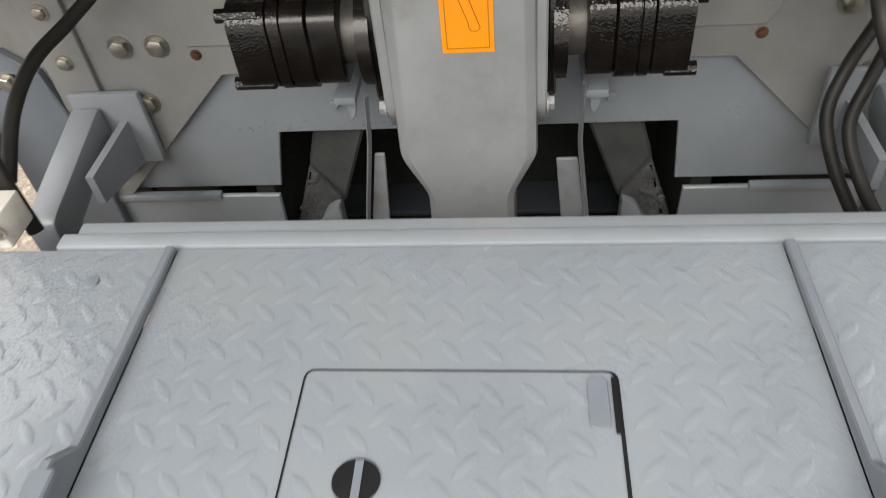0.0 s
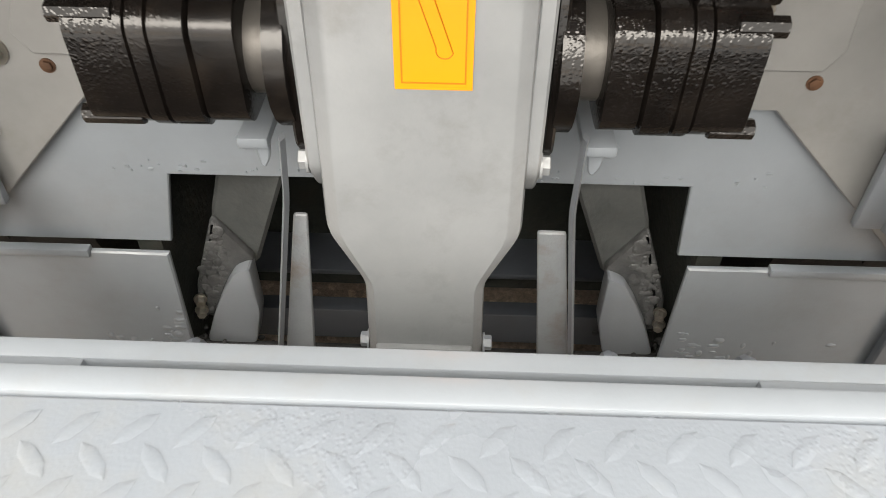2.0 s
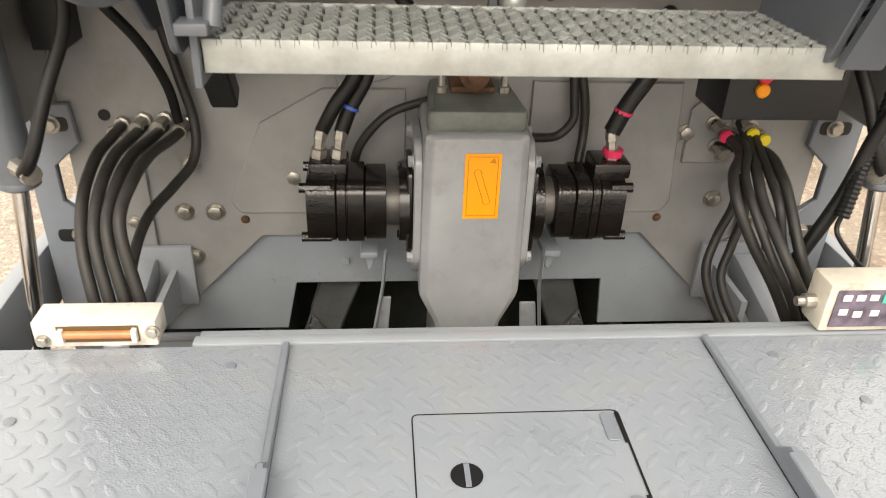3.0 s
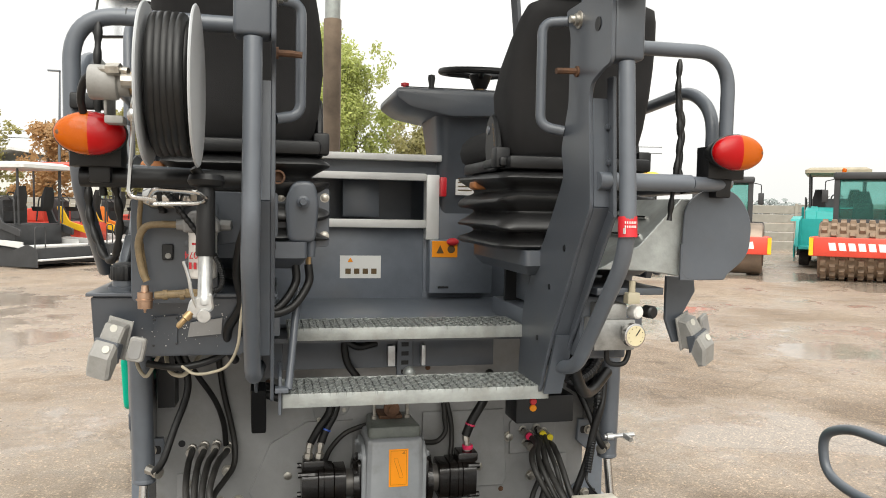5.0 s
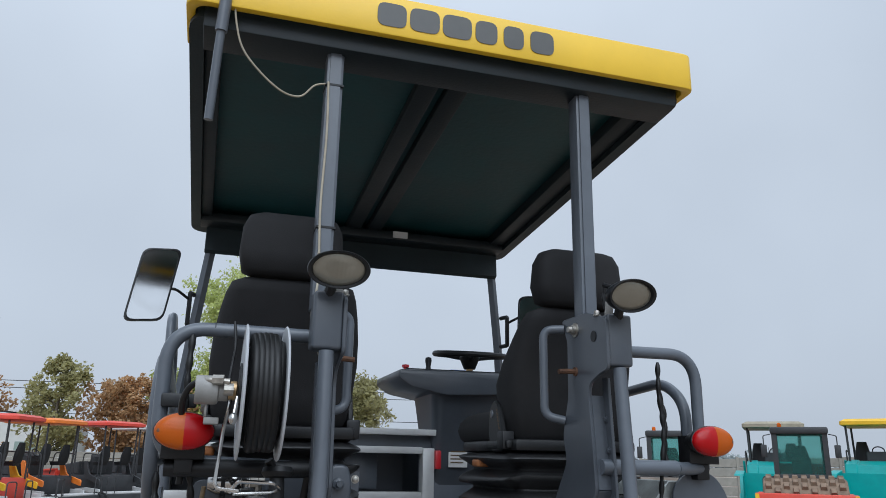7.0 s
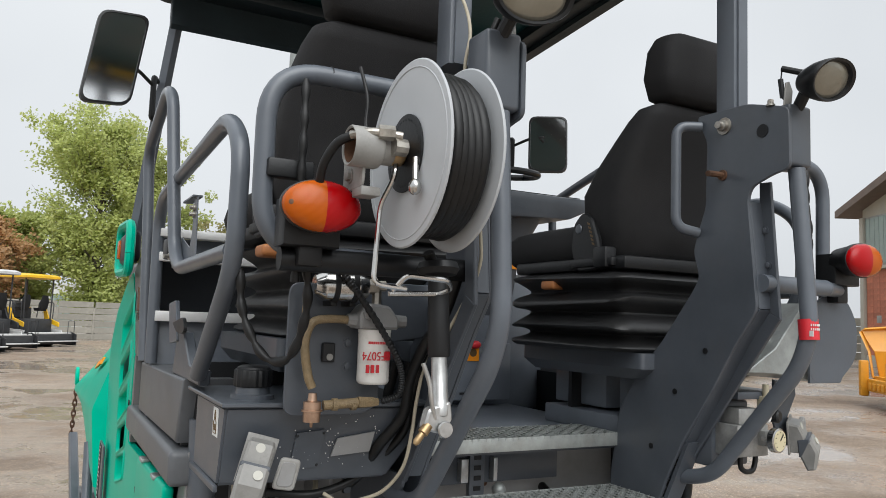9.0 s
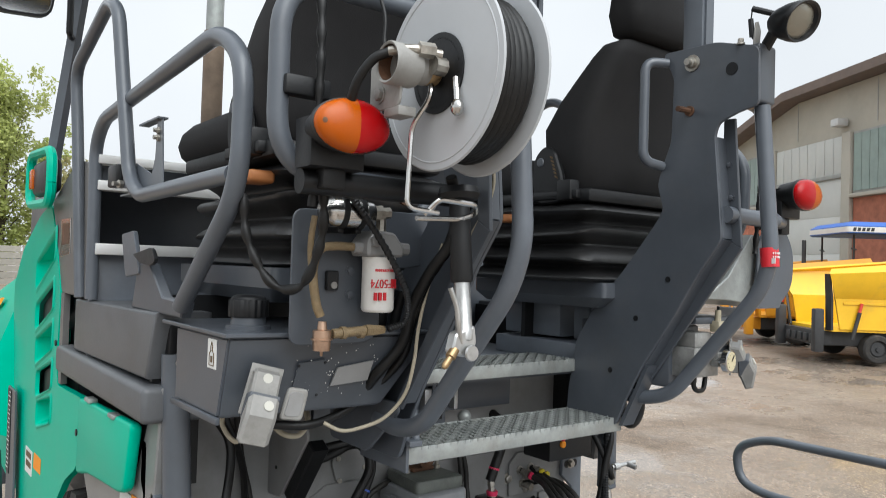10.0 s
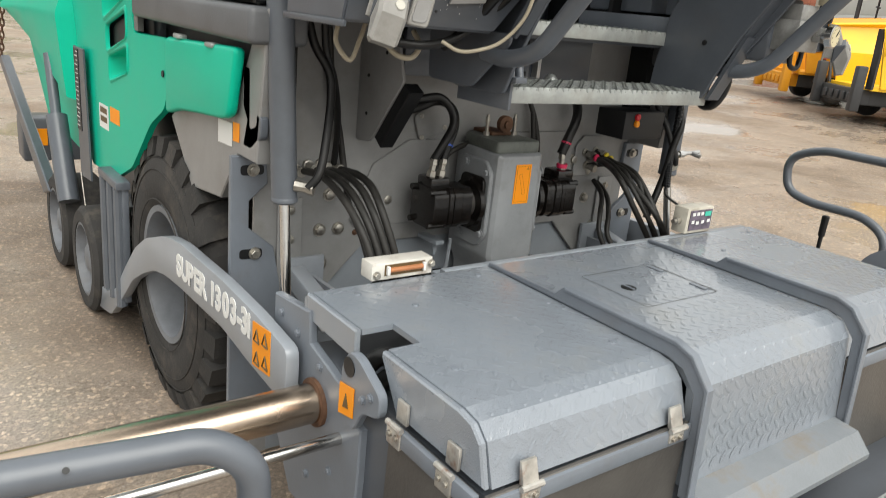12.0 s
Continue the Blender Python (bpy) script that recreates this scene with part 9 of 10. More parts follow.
MUDDY = mat("muddy_steel", (0.20, 0.14, 0.095), 0.75, var=0.3, scale=5, bump=0.2)
MACHD = mat("machine_dark", (0.030, 0.031, 0.033), 0.55, var=0.3, scale=4, bump=0.05)
PALE = mat("pale_machine_paint", (0.55, 0.55, 0.54), 0.5, var=0.1, bump=0.03)


def tree(at, height, spread, leaf, seed, label, slim=1.0, leaves=5200, size=0.26, bottom=0.16, rise=(0.35, 0.95)):
    rnd = random.Random(seed)
    t = thing("tree", label, "tree", at=at)
    bm = B()
    line = [Vector((0.02 * height * math.sin(3 * q + seed) * q, 0.02 * height * math.cos(2 * q + seed) * q, height * 0.93 * q)) for q in [i / 12 for i in range(13)]]
    sweep(bm, line, 0.1, 9, [height * 0.018 * (1 - 0.93 * i / 12) + 0.01 for i in range(13)])
    limbs = []
    for i in range(int(26 * slim + 14)):
        q = bottom + (0.92 - bottom) * (i + rnd.random()) / (26 * slim + 14)
        base = line[0].lerp(line[-1], q)
        a = rnd.uniform(0, 2 * math.pi)
        fall = max(0.12, math.sin(math.pi * min(1, (q - bottom * 0.6) / (1.0 - bottom * 0.6)) ** 0.75))
        L = spread * fall * rnd.uniform(0.55, 1.08)
        tip = base + Vector((math.cos(a) * L, math.sin(a) * L, L * rnd.uniform(*rise)))
        mid = base.lerp(tip, 0.5) + Vector((0, 0, -0.08 * L))
        sweep(bm, [base, mid, tip], 0.02, 5, [height * 0.005 * (1.1 - q) + 0.01, 0.018, 0.006])
        limbs.append((base, mid, tip, L))
    part("trunk", bm, BARK, t)
    verts, faces = [], []
    clumps = []
    for b, m, tip, L in limbs:
        for k in range(rnd.randint(3, 6)):
            q = rnd.uniform(0.35, 1.08)
            p = b.lerp(m, q * 2) if q < 0.5 else m.lerp(tip, (q - 0.5) * 2)
            clumps.append((p + Vector([rnd.gauss(0, 0.12 * L) for _ in range(3)]), rnd.uniform(0.10, 0.20) * spread * (1.25 if slim > 1.3 else 1.0)))
    per = max(4, leaves // len(clumps))
    for p, r in clumps:
        for k in range(per):
            d = Vector([rnd.gauss(0, 1) for _ in range(3)])
            o = p + d.normalized() * r * rnd.random() ** 0.5 * 1.1
            u = Vector([rnd.gauss(0, 1) for _ in range(3)]).normalized()
            v = u.orthogonal().normalized()
            z = size * rnd.uniform(0.5, 1.25)
            i = len(verts)
            verts += [o - u * z * 0.5, o + v * z * 0.36, o + u * z * 0.5, o - v * z * 0.36]
            faces.append((i, i + 1, i + 2, i + 3))
    ob = part("crown", [[tuple(v) for v in verts], faces], leaf, t, angle=180, kind="stuff")
    return t


tree((1.8, 53.0, 0), 15.6, 4.4, LEAFG, 11, "tall green poplar-like tree behind the yard wall", 2.6, 40000, 0.26, 0.08, (0.8, 1.5))
tree((5.4, 55.0, 0), 14.2, 3.8, LEAFG, 12, "green tree behind the yard wall", 1.8, 17000, 0.29, 0.08, (0.8, 1.5))
tree((-2.4, 56.0, 0), 9.0, 3.0, LEAFG, 17, "lower green tree behind the yard wall", 1.4, 12000, 0.29, 0.08, (0.6, 1.3))
tree((10.4, 52.0, 0.2), 8.6, 3.2, LEAFY, 13, "yellowing autumn tree behind the yard wall", 1.0, 7000, 0.30)
for i, (x, y, h, lf) in enumerate(((-10.2, 52, 9.4, LEAFY), (-6.8, 54, 7.8, LEAFO), (-4.6, 53, 8.0, LEAFO), (-16.0, 55, 8.4, LEAFO), (-20.5, 56, 9.0, LEAFY), (-3.6, 58, 7.5, LEAFO))):
    tree((x, y, 0), h, 2.9, lf, 30 + i, "russet autumn tree behind the parked machines" if lf is LEAFO else "yellow-green autumn tree behind the parked machines", 1.0, 5200, 0.30)
# far wood line, its leaf colour paled to blue-grey for haze
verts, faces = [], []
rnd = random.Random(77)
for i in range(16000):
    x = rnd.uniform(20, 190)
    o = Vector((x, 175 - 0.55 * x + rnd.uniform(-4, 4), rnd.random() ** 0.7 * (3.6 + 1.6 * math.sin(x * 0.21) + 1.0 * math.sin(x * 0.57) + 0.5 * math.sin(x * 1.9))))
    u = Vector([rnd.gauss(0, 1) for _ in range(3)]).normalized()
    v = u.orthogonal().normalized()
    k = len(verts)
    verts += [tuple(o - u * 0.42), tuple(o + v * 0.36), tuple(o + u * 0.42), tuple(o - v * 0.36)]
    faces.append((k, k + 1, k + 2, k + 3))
tagged(part("far_trees", [verts, faces], mat("haze_tinted_wood", (0.22, 0.245, 0.24), 0.8, var=0.25, scale=0.2, bump=0), kind="stuff"), "line of far trees, haze put into their grey colour", "trees")

# precast wall
WALL = [Vector((-36.0, 51.4)), Vector((8.6, 50.4)), Vector((8.0, 35.4)), Vector((33.0, 19.5))]
wall = thing("wall_north", "weathered grey precast concrete yard wall", "wall", kind="structure")
bmp = B()
box(bmp, -1.0, 1.0, -0.03, 0.03, 0, 0.372, 0.014, 1)
pm = bpy.data.meshes.new("panel")
bmp.to_mesh(pm)
bmp.free()
pm.materials.append(CONC)
bmp = B()
box(bmp, -0.06, 0.06, -0.07, 0.07, 0, 2.12, 0.01, 1)
qm = bpy.data.meshes.new("wall_post")
bmp.to_mesh(qm)
bmp.free()
qm.materials.append(CONC)
for WA, WB in zip(WALL, WALL[1:]):
    d = (WB - WA).normalized()
    ang = math.atan2(d.y, d.x)
    for i in range(int((WB - WA).length / 2.1)):
        p = WA + d * (2.1 * i)
        z = rise(p.x)
        o = new("wall_post", qm)
        o.parent, o.matrix_basis = wall, Matrix.Translation((p.x, p.y, z - 0.1)) @ Matrix.Rotation(ang, 4, "Z")
        c = p + d * 1.05
        for j in range(6 if p.y > 36 else 5):
            o = new("panel", pm)
            o.parent, o.matrix_basis = wall, Matrix.Translation((c.x, c.y, z + 0.402 * j)) @ Matrix.Rotation(ang, 4, "Z")

# industrial hall on the right: a long facade with bays, its roof edge sloping down at the far end
hall = thing("industrial_hall", "beige concrete industrial hall with red brick bays and white gates", "building")
A, gu, gv = Vector((28.9, 17.03)), Vector((-0.5, -0.866)), Vector((0.866, -0.5))
HALLM = Matrix(((gu.x, gv.x, 0, A.x), (gu.y, gv.y, 0, A.y), (0, 0, 1, 0.79), (0, 0, 0, 1)))
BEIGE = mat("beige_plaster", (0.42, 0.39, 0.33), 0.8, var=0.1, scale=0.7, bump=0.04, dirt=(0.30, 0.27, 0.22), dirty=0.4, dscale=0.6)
WHITEP = mat("white_panel", (0.56, 0.56, 0.53), 0.7, var=0.08, scale=0.6, bump=0.03)
BRICK = mat("red_brick", (0.42, 0.15, 0.09), 0.8, var=0.25, scale=4, bump=0.1, vary=0.2)
PANEG = mat("ribbed_green_glazing", (0.24, 0.30, 0.27), 0.35, var=0.12, scale=2, bump=0.02)
WFRAME = mat("window_frame", (0.30, 0.30, 0.28), 0.5, bump=0.0)
GW, GD, EA, KU = 26.0, 22.0, 7.75, 5.6


def hpart(name, bm, m, parent=hall, label=""):
    ob = part(name, bm, m, parent, label)
    ob.data.transform(HALLM)
    return ob


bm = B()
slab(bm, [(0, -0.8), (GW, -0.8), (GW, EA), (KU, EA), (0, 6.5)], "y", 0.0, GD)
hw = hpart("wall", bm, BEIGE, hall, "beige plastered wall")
bm = B()
slab(bm, [(-0.95, 6.24), (KU, EA + 0.02), (GW + 0.5, EA + 0.02), (GW + 0.5, EA + 0.32), (KU - 0.05, EA + 0.34), (-0.95, 6.54)], "y", -0.7, GD + 0.5)
hpart("roof", bm, mat("brown_roof_sheet", (0.16, 0.12, 0.10), 0.7, var=0.15, bump=0.05), hall, "dark brown sheet roof with an overhang")
for u in (5.6, 9.9, 14.2, 18.5):
    bm = B()
    box(bm, u - 0.02, u + 0.02, -0.012, 0.0, 6.3, EA - 0.05)
    hpart("wall_joint", bm, WFRAME, hw)
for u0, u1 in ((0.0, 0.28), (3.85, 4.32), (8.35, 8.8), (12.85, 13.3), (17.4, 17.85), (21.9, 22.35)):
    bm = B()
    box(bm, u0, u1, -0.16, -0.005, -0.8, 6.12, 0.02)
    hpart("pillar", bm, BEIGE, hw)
first = None
for u0, u1, gate in ((0.30, 3.83, False), (4.34, 8.33, True), (8.82, 12.83, False), (13.32, 17.38, True), (17.87, 21.88, False)):
    if gate:
        bm = B()
        box(bm, u0, u1, -0.06, -0.005, -0.6, 4.62, 0.01)
        gt = hpart("gate", bm, WHITEP, hw, "white folding gate")
        for k in range(4):
            bm = B()
            box(bm, u0 + 0.02, u1 - 0.02, -0.075, -0.058, -0.55 + 1.29 * k, 0.72 + 1.29 * k, 0.008)
            hpart("gate_panel", bm, WHITEP, gt)
        bm = B()
        box(bm, u0, u1, -0.14, -0.005, 4.62, 4.76, 0.01)
        hpart("lintel", bm, WFRAME, hw)
        for k in range(8):
            w = (u1 - u0) / 8
            bm = B()
            box(bm, u0 + w * k + 0.012, u0 + w * (k + 1) - 0.012, -0.08, -0.005, 4.77, 6.05, 0.008)
            hpart("wall_panel", bm, WHITEP, hw)
        continue
    bm = B()
    box(bm, u0, u1, -0.05, -0.005, 4.0, 6.1, 0.01)
    wd = hpart("window", bm, WFRAME, hw, "high strip window with green ribbed glazing")
    for j in range(10):
        w = (u1 - u0 - 0.1) / 10
        bm = B()
        box(bm, u0 + 0.05 + w * j + 0.012, u0 + 0.05 + w * (j + 1) - 0.012, -0.075, -0.045, 4.12, 6.02)
        hpart("pane", bm, PANEG, wd)
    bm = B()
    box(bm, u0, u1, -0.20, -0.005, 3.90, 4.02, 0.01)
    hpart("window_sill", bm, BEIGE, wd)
    bm = B()
    box(bm, u0, u1, -0.03, -0.005, 0.45, 3.88)
    bi = hpart("brick_infill", bm, BRICK, hw, "red brick infill")
    first = first or bi
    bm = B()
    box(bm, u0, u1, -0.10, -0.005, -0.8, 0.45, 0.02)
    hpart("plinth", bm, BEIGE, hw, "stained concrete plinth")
bm = B()
box(bm, 1.05, 1.40, -0.05, -0.03, 1.75, 2.05, 0.005)
hpart("vent", bm, WFRAME, hw)
bm = B()
box(bm, 8.15, 8.55, -0.45, -0.05, 6.35, 6.6, 0.03)
hpart("flood_light", bm, PALE, hall)
# block courses of the first brick bay
bmp = B()
box(bmp, 0.01, 0.49, -0.042, -0.028, 0.010, 0.238)
bmm = bpy.data.meshes.new("brick")
bmp.to_mesh(bmm)
bmp.free()
bmm.materials.append(BRICK)
for r in range(14):
    for c in range(7):
        o = new("brick", bmm)
        o.parent = first
        o.matrix_basis = HALLM @ Matrix.Translation((0.31 + 0.5 * c, 0, 0.47 + 0.243 * r))


# parked machines
def at_pose(x, y, yaw):
    return Matrix.Translation((x, y, rise(x))) @ Matrix.Rotation(radians(yaw), 4, "Z")


def parked_paver(name_label, m, body, roof, hopper, tracked=False, screed_pale=False, group="parked pavers", up=0.0):
    """A road paver seen from outside; it looks along +y."""
    t = thing("road_paver", name_label, "paver", group)
    bm = B()
    box(bm, -0.95, 0.95, -1.6, 1.0, 0.55, 1.35, 0.06)
    slab(bm, [(-0.2, 1.35), (-0.2, 1.9), (0.9, 1.75), (1.0, 1.35)], "x", -0.9, 0.9, 0.04)
    part("body", bm, (hopper if body is YELM and hopper is REDM else MACHD) if screed_pale else body, t)
    bm = B()
    slab(bm, [(-0.15, 1.36), (-0.15, 1.93), (0.92, 1.78), (1.02, 1.36)], "x", 0.55, 0.93, 0.04)
    part("hood", bm, body, t)
    bm = B()
    box(bm, -0.9, 0.9, -2.0, 1.1, 0.35, 0.6, 0.03)
    part("chassis", bm, MACHD, t)
    for s in (-1, 1):
        bm = B()
        slab(bm, [(0.95, 0.55), (2.9, 0.62), (2.9, 0.95), (2.6, 1.45), (1.0, 1.55)], "x", s * 1.02, s * 1.12, 0.01)
        slab(bm, [(1.0, 1.5), (2.6, 1.42), (2.55, 1.48), (1.0, 1.58)], "x", s * 1.0, s * 1.28, 0.01)
        part("hopper_wing", bm, hopper, t)
    bm = B()
    box(bm, -1.02, 1.02, 1.0, 2.85, 0.55, 0.62)
    box(bm, -1.02, 1.02, 0.95, 1.05, 0.6, 1.5)
    part("hopper_floor", bm, hopper, t)
    if tracked:
        for s in (-1, 1):
            bm = B()
            slab(bm, rounded([(-1.7, 0.0), (1.3, 0.0), (1.5, 0.35), (1.2, 0.62), (-1.6, 0.62), (-1.9, 0.3)], 0.2, 5), "x", s * 0.75, s * 1.05, 0.02)
            part("track", bm, MACHD, t)
    else:
        for s in (-1, 1):
            for y, r in ((-0.8, 0.55), (1.3, 0.27), (1.9, 0.27)):
                bm = B()
                turned(bm, [(0, r * 0.6), (0, r * 0.9), (0.03, r), (0.27, r), (0.3, r * 0.9), (0.3, r * 0.6), (0.24, r * 0.5), (0.24, 0)], (s * 0.72, y, r), (s, 0, 0), 28)
                wv = part("wheel", bm, TYRE, t)
                bm = B()
                turned(bm, [(0.25, r * 0.5), (0.262, r * 0.45), (0.262, 0)], (s * 0.72, y, r), (s, 0, 0), 20)
                part("hub", bm, PALE, wv)
    # canopy on posts
    bm = B()
    loft(bm, [oblong(0, 1.9, -1.9, 0.35, 3.02 + up, 0.1, 3), oblong(0, 2.0, -1.98, 0.42, 3.05 + up, 0.12, 3), oblong(0, 2.0, -1.98, 0.42, 3.16 + up, 0.12, 3), oblong(0, 1.7, -1.8, 0.3, 3.24 + up, 0.12, 3)])
    part("canopy", bm, roof, t)
    for x in (-0.8, 0.8):
        for y in (-1.6, 0.2):
            bm = B()
            rod(bm, (x, y, 1.3), (x * 1.05, y, 3.05 + up), 0.035, 8)
            part("canopy_post", bm, MACHD, t)
    for x in (-0.55, 0.55):
        bm = B()
        loft(bm, [oblong(x, 0.42, -1.35, -0.95, 1.75, 0.05, 2), oblong(x, 0.46, -1.38, -0.9, 1.9, 0.05, 2)])
        loft(bm, [oblong(x, 0.44, -1.42, -1.28, 1.85, 0.05, 2), oblong(x, 0.46, -1.48, -1.32, 2.2, 0.05, 2), oblong(x, 0.3, -1.5, -1.4, 2.55, 0.05, 2)])
        part("seat", bm, BLACK, t)
    bm = B()
    slab(bm, [(-0.45, 1.4), (-0.45, 2.1), (-0.2, 2.2), (-0.15, 1.4)], "x", -0.35, 0.35, 0.03)
    sweep(bm, [Vector((0.18 * math.cos(a), -0.5 + 0.10 * math.sin(a), 2.22 + 0.14 * math.sin(a))) for a in [2 * math.pi * q / 16 for q in range(17)]], 0.02, 6)
    part("console", bm, MACHD, t)
    for s in (-1, 1):
        bm = B()
        sweep(bm, bent([(s * 0.95, -1.6, 1.35), (s * 0.98, -1.6, 2.2), (s * 0.98, -0.6, 2.25), (s * 0.95, -0.5, 1.4)], 0.15, 4), 0.025, 6)
        part("hand_rail", bm, MACHD, t)
        bm = B()
        slab(bm, [(1.4, 0.45), (0.8, 0.62), (-1.2, 0.85), (-2.1, 0.80), (-2.1, 0.60), (-1.2, 0.68), (0.8, 0.45)], "x", s * 1.1, s * 1.16, 0.008)
        part("tow_arm", bm, PALE if screed_pale else body, t)
        bm = B()
        slab(bm, rounded([(-1.95, 0.95), (-1.95, 1.18), (-1.25, 1.40), (-0.98, 1.92), (-0.80, 1.92), (-0.98, 1.25)], 0.06, 3), "x", s * 1.02, s * 1.10, 0.01)
        part("side_arm", bm, body, t)
    bm = B()
    box(bm, -1.25, 1.25, -2.75, -1.95, 0.12, 0.62, 0.03)
    sc_ = part("screed", bm, MACHD, t)
    bm = B()
    box(bm, -1.2, 1.2, -2.7, -2.05, 0.62, 0.70, 0.02)
    part("screed_cover", bm, PALE if screed_pale else body, sc_)
    bm = B()
    box(bm, -1.35, 1.35, -3.05, -2.8, 0.25, 0.30, 0.01)
    part("walkway", bm, PALE, sc_)
    for s in (-1, 1):
        bm = B()
        slab(bm, [(-2.9, 0.05), (-1.8, 0.05), (-1.8, 0.5), (-2.5, 0.75), (-2.9, 0.6)], "x", s * 1.32, s * 1.36, 0.006)
        part("end_plate", bm, MACHD if screed_pale else body, sc_)
        bm = B()
        sweep(bm, bent([(s * 1.3, -2.75, 0.6), (s * 1.3, -2.75, 1.3), (s * 0.9, -2.75, 1.3), (s * 0.9, -2.75, 0.65)], 0.1, 4), 0.02, 6)
        part("rail", bm, MACHD, sc_)
    t.matrix_basis = m
    return t


# row on the left, seen from behind
ROW = [(-9.3, 24.6, 60, MACHD, PALE, REDM, True, 0.08, "black road paver under a pale canopy"),
       (-8.5, 27.5, 74, YELM, REDM, REDM, False, 0.25, "red and yellow road paver under a red canopy"),
       (-7.6, 31.6, 60, ORNM, ORNM, ORNM, True, 0.30, "black and orange road paver under an orange canopy"),
       (-5.4, 34.8, 44, MACHD, REDM, REDM, True, 0.38, "black and red road paver under a red canopy"),
       (-4.2, 38.5, 42, MACHD, PALE, REDM, True, 0.36, "black road paver with red wings under a pale canopy"),
       (-2.45, 42.2, 42, YELM, YELM, YELM, True, 0.36, "black and yellow road paver under a yellow canopy")]
for x, y, yaw, bd_, rf, hp_, trk, up_, lb_ in ROW:
    parked_paver(lb_, at_pose(x, y, yaw), bd_, rf, hp_, trk, True, "pavers parked in a row", up_)
# turquoise pavers by the far wall
parked_paver("turquoise road paver with a tan canopy parked by the wall", at_pose(18.2, 19.2, 140), TEAL, TAN, TEAL, False, False, "turquoise pavers")
parked_paver("turquoise road paver with a yellow canopy parked by the wall", at_pose(20.4, 17.0, 130), TEAL, YELM, TEAL, False, False, "turquoise pavers")
parked_paver("turquoise road paver with a yellow canopy behind the rollers", at_pose(12.2, 22.4, 150), TEAL, YELM, TEAL, True, False, "turquoise pavers")


def roller(label, m, padded):
    """A single-drum roller; the drum looks along +y."""
    t = thing("road_roller", label, "roller", "red rollers")
    bm = B()
    turned(bm, [(-1.02, 0.0), (-1.02, 0.70), (-0.98, 0.74), (0.98, 0.74), (1.02, 0.70), (1.02, 0.0)], (0, 1.5, 0.76), (1, 0, 0), 40)
    dr = part("drum", bm, MUDDY if padded else mat("bare_drum_steel", (0.24, 0.19, 0.15), 0.45, metal=0.6, var=0.2, bump=0.05), t, "muddy steel drum")
    if padded:
        for k in range(16):
            for j in range(9):
                a = 2 * math.pi * (k + 0.5 * (j % 2)) / 16
                x = -0.88 + 0.22 * j
                p = Vector((x, 1.5 + 0.74 * math.cos(a), 0.76 + 0.74 * math.sin(a)))
                w, o = Vector((0, -math.sin(a), math.cos(a))), Vector((0, math.cos(a), math.sin(a)))
                bm = B()
                loft(bm, [[p + Vector((e * q, 0, 0)) * 0.075 + w * f * q * 0.08 + o * h for e, f in ((-1, -1), (1, -1), (1, 1), (-1, 1))] for q, h in ((1.15, -0.03), (0.8, 0.09))])
                part("pad", bm, MUDDY, dr)
    bm = B()
    box(bm, -1.22, 1.22, 2.22, 2.40, 0.62, 1.12, 0.03)
    box(bm, -1.22, -1.08, 0.5, 2.4, 0.66, 1.06, 0.03)
    box(bm, 1.08, 1.22, 0.5, 2.4, 0.66, 1.06, 0.03)
    box(bm, -1.22, 1.22, 0.45, 0.62, 0.6, 1.1, 0.03)
    fr_ = part("drum_frame", bm, REDM, t, "red drum frame")
    for i in range(7):
        bm = B()
        x = -0.78 + 0.225 * i
        slab(bm, [(x, 0.78), (x + 0.16, 0.78), (x + 0.20, 0.98), (x + 0.04, 0.98)], "y", 2.40, 2.405)
        part("mark", bm, LABEL, fr_)
    for s in (-1, 1):
        bm = B()
        box(bm, s * 1.17 - 0.05, s * 1.17 + 0.05, 2.395, 2.41, 0.64, 1.10)
        part("yellow_edge", bm, YELM, fr_)
    bm = B()
    box(bm, -0.8, 0.8, -2.6, 0.4, 0.6, 1.35, 0.06)
    slab(bm, [(-2.7, 1.3), (-1.2, 1.3), (-1.2, 1.9), (-2.5, 1.75)], "x", -0.75, 0.75, 0.05)
    part("engine_body", bm, REDM, t)
    for s in (-1, 1):
        bm = B()
        turned(bm, [(0, 0.4), (0, 0.68), (0.05, 0.76), (0.45, 0.76), (0.5, 0.68), (0.5, 0.4), (0.4, 0.36), (0.4, 0)], (s * 0.62, -1.4, 0.76), (s, 0, 0), 32)
        part("wheel", bm, TYRE, t)
    bm = B()
    for x in (-0.66, 0.66):
        for y in (-1.15, 0.35):
            box(bm, x - 0.07, x + 0.07, y - 0.06, y + 0.06, 1.3, 2.85)
    box(bm, -0.73, 0.73, -1.2, 0.4, 1.28, 1.60, 0.02)
    box(bm, -0.76, 0.76, -1.25, 0.47, 2.70, 2.90, 0.05)
    loft(bm, [oblong(0, 0.44, -0.65, -0.5, 1.6, 0.04, 2), oblong(0, 0.46, -0.7, -0.52, 2.1, 0.04, 2), oblong(0, 0.3, -0.72, -0.6, 2.4, 0.04, 2)])
    slab(bm, [(-0.1, 1.6), (0.12, 1.6), (0.15, 2.0), (-0.05, 2.05)], "x", -0.25, 0.25, 0.02)
    cb = part("cab", bm, MACHD, t, "black glazed cab")
    bm = B()
    box(bm, -0.60, 0.60, 0.36, 0.372, 1.60, 2.71)
    part("windscreen", bm, GLASS, cb, "green-tinted windscreen")
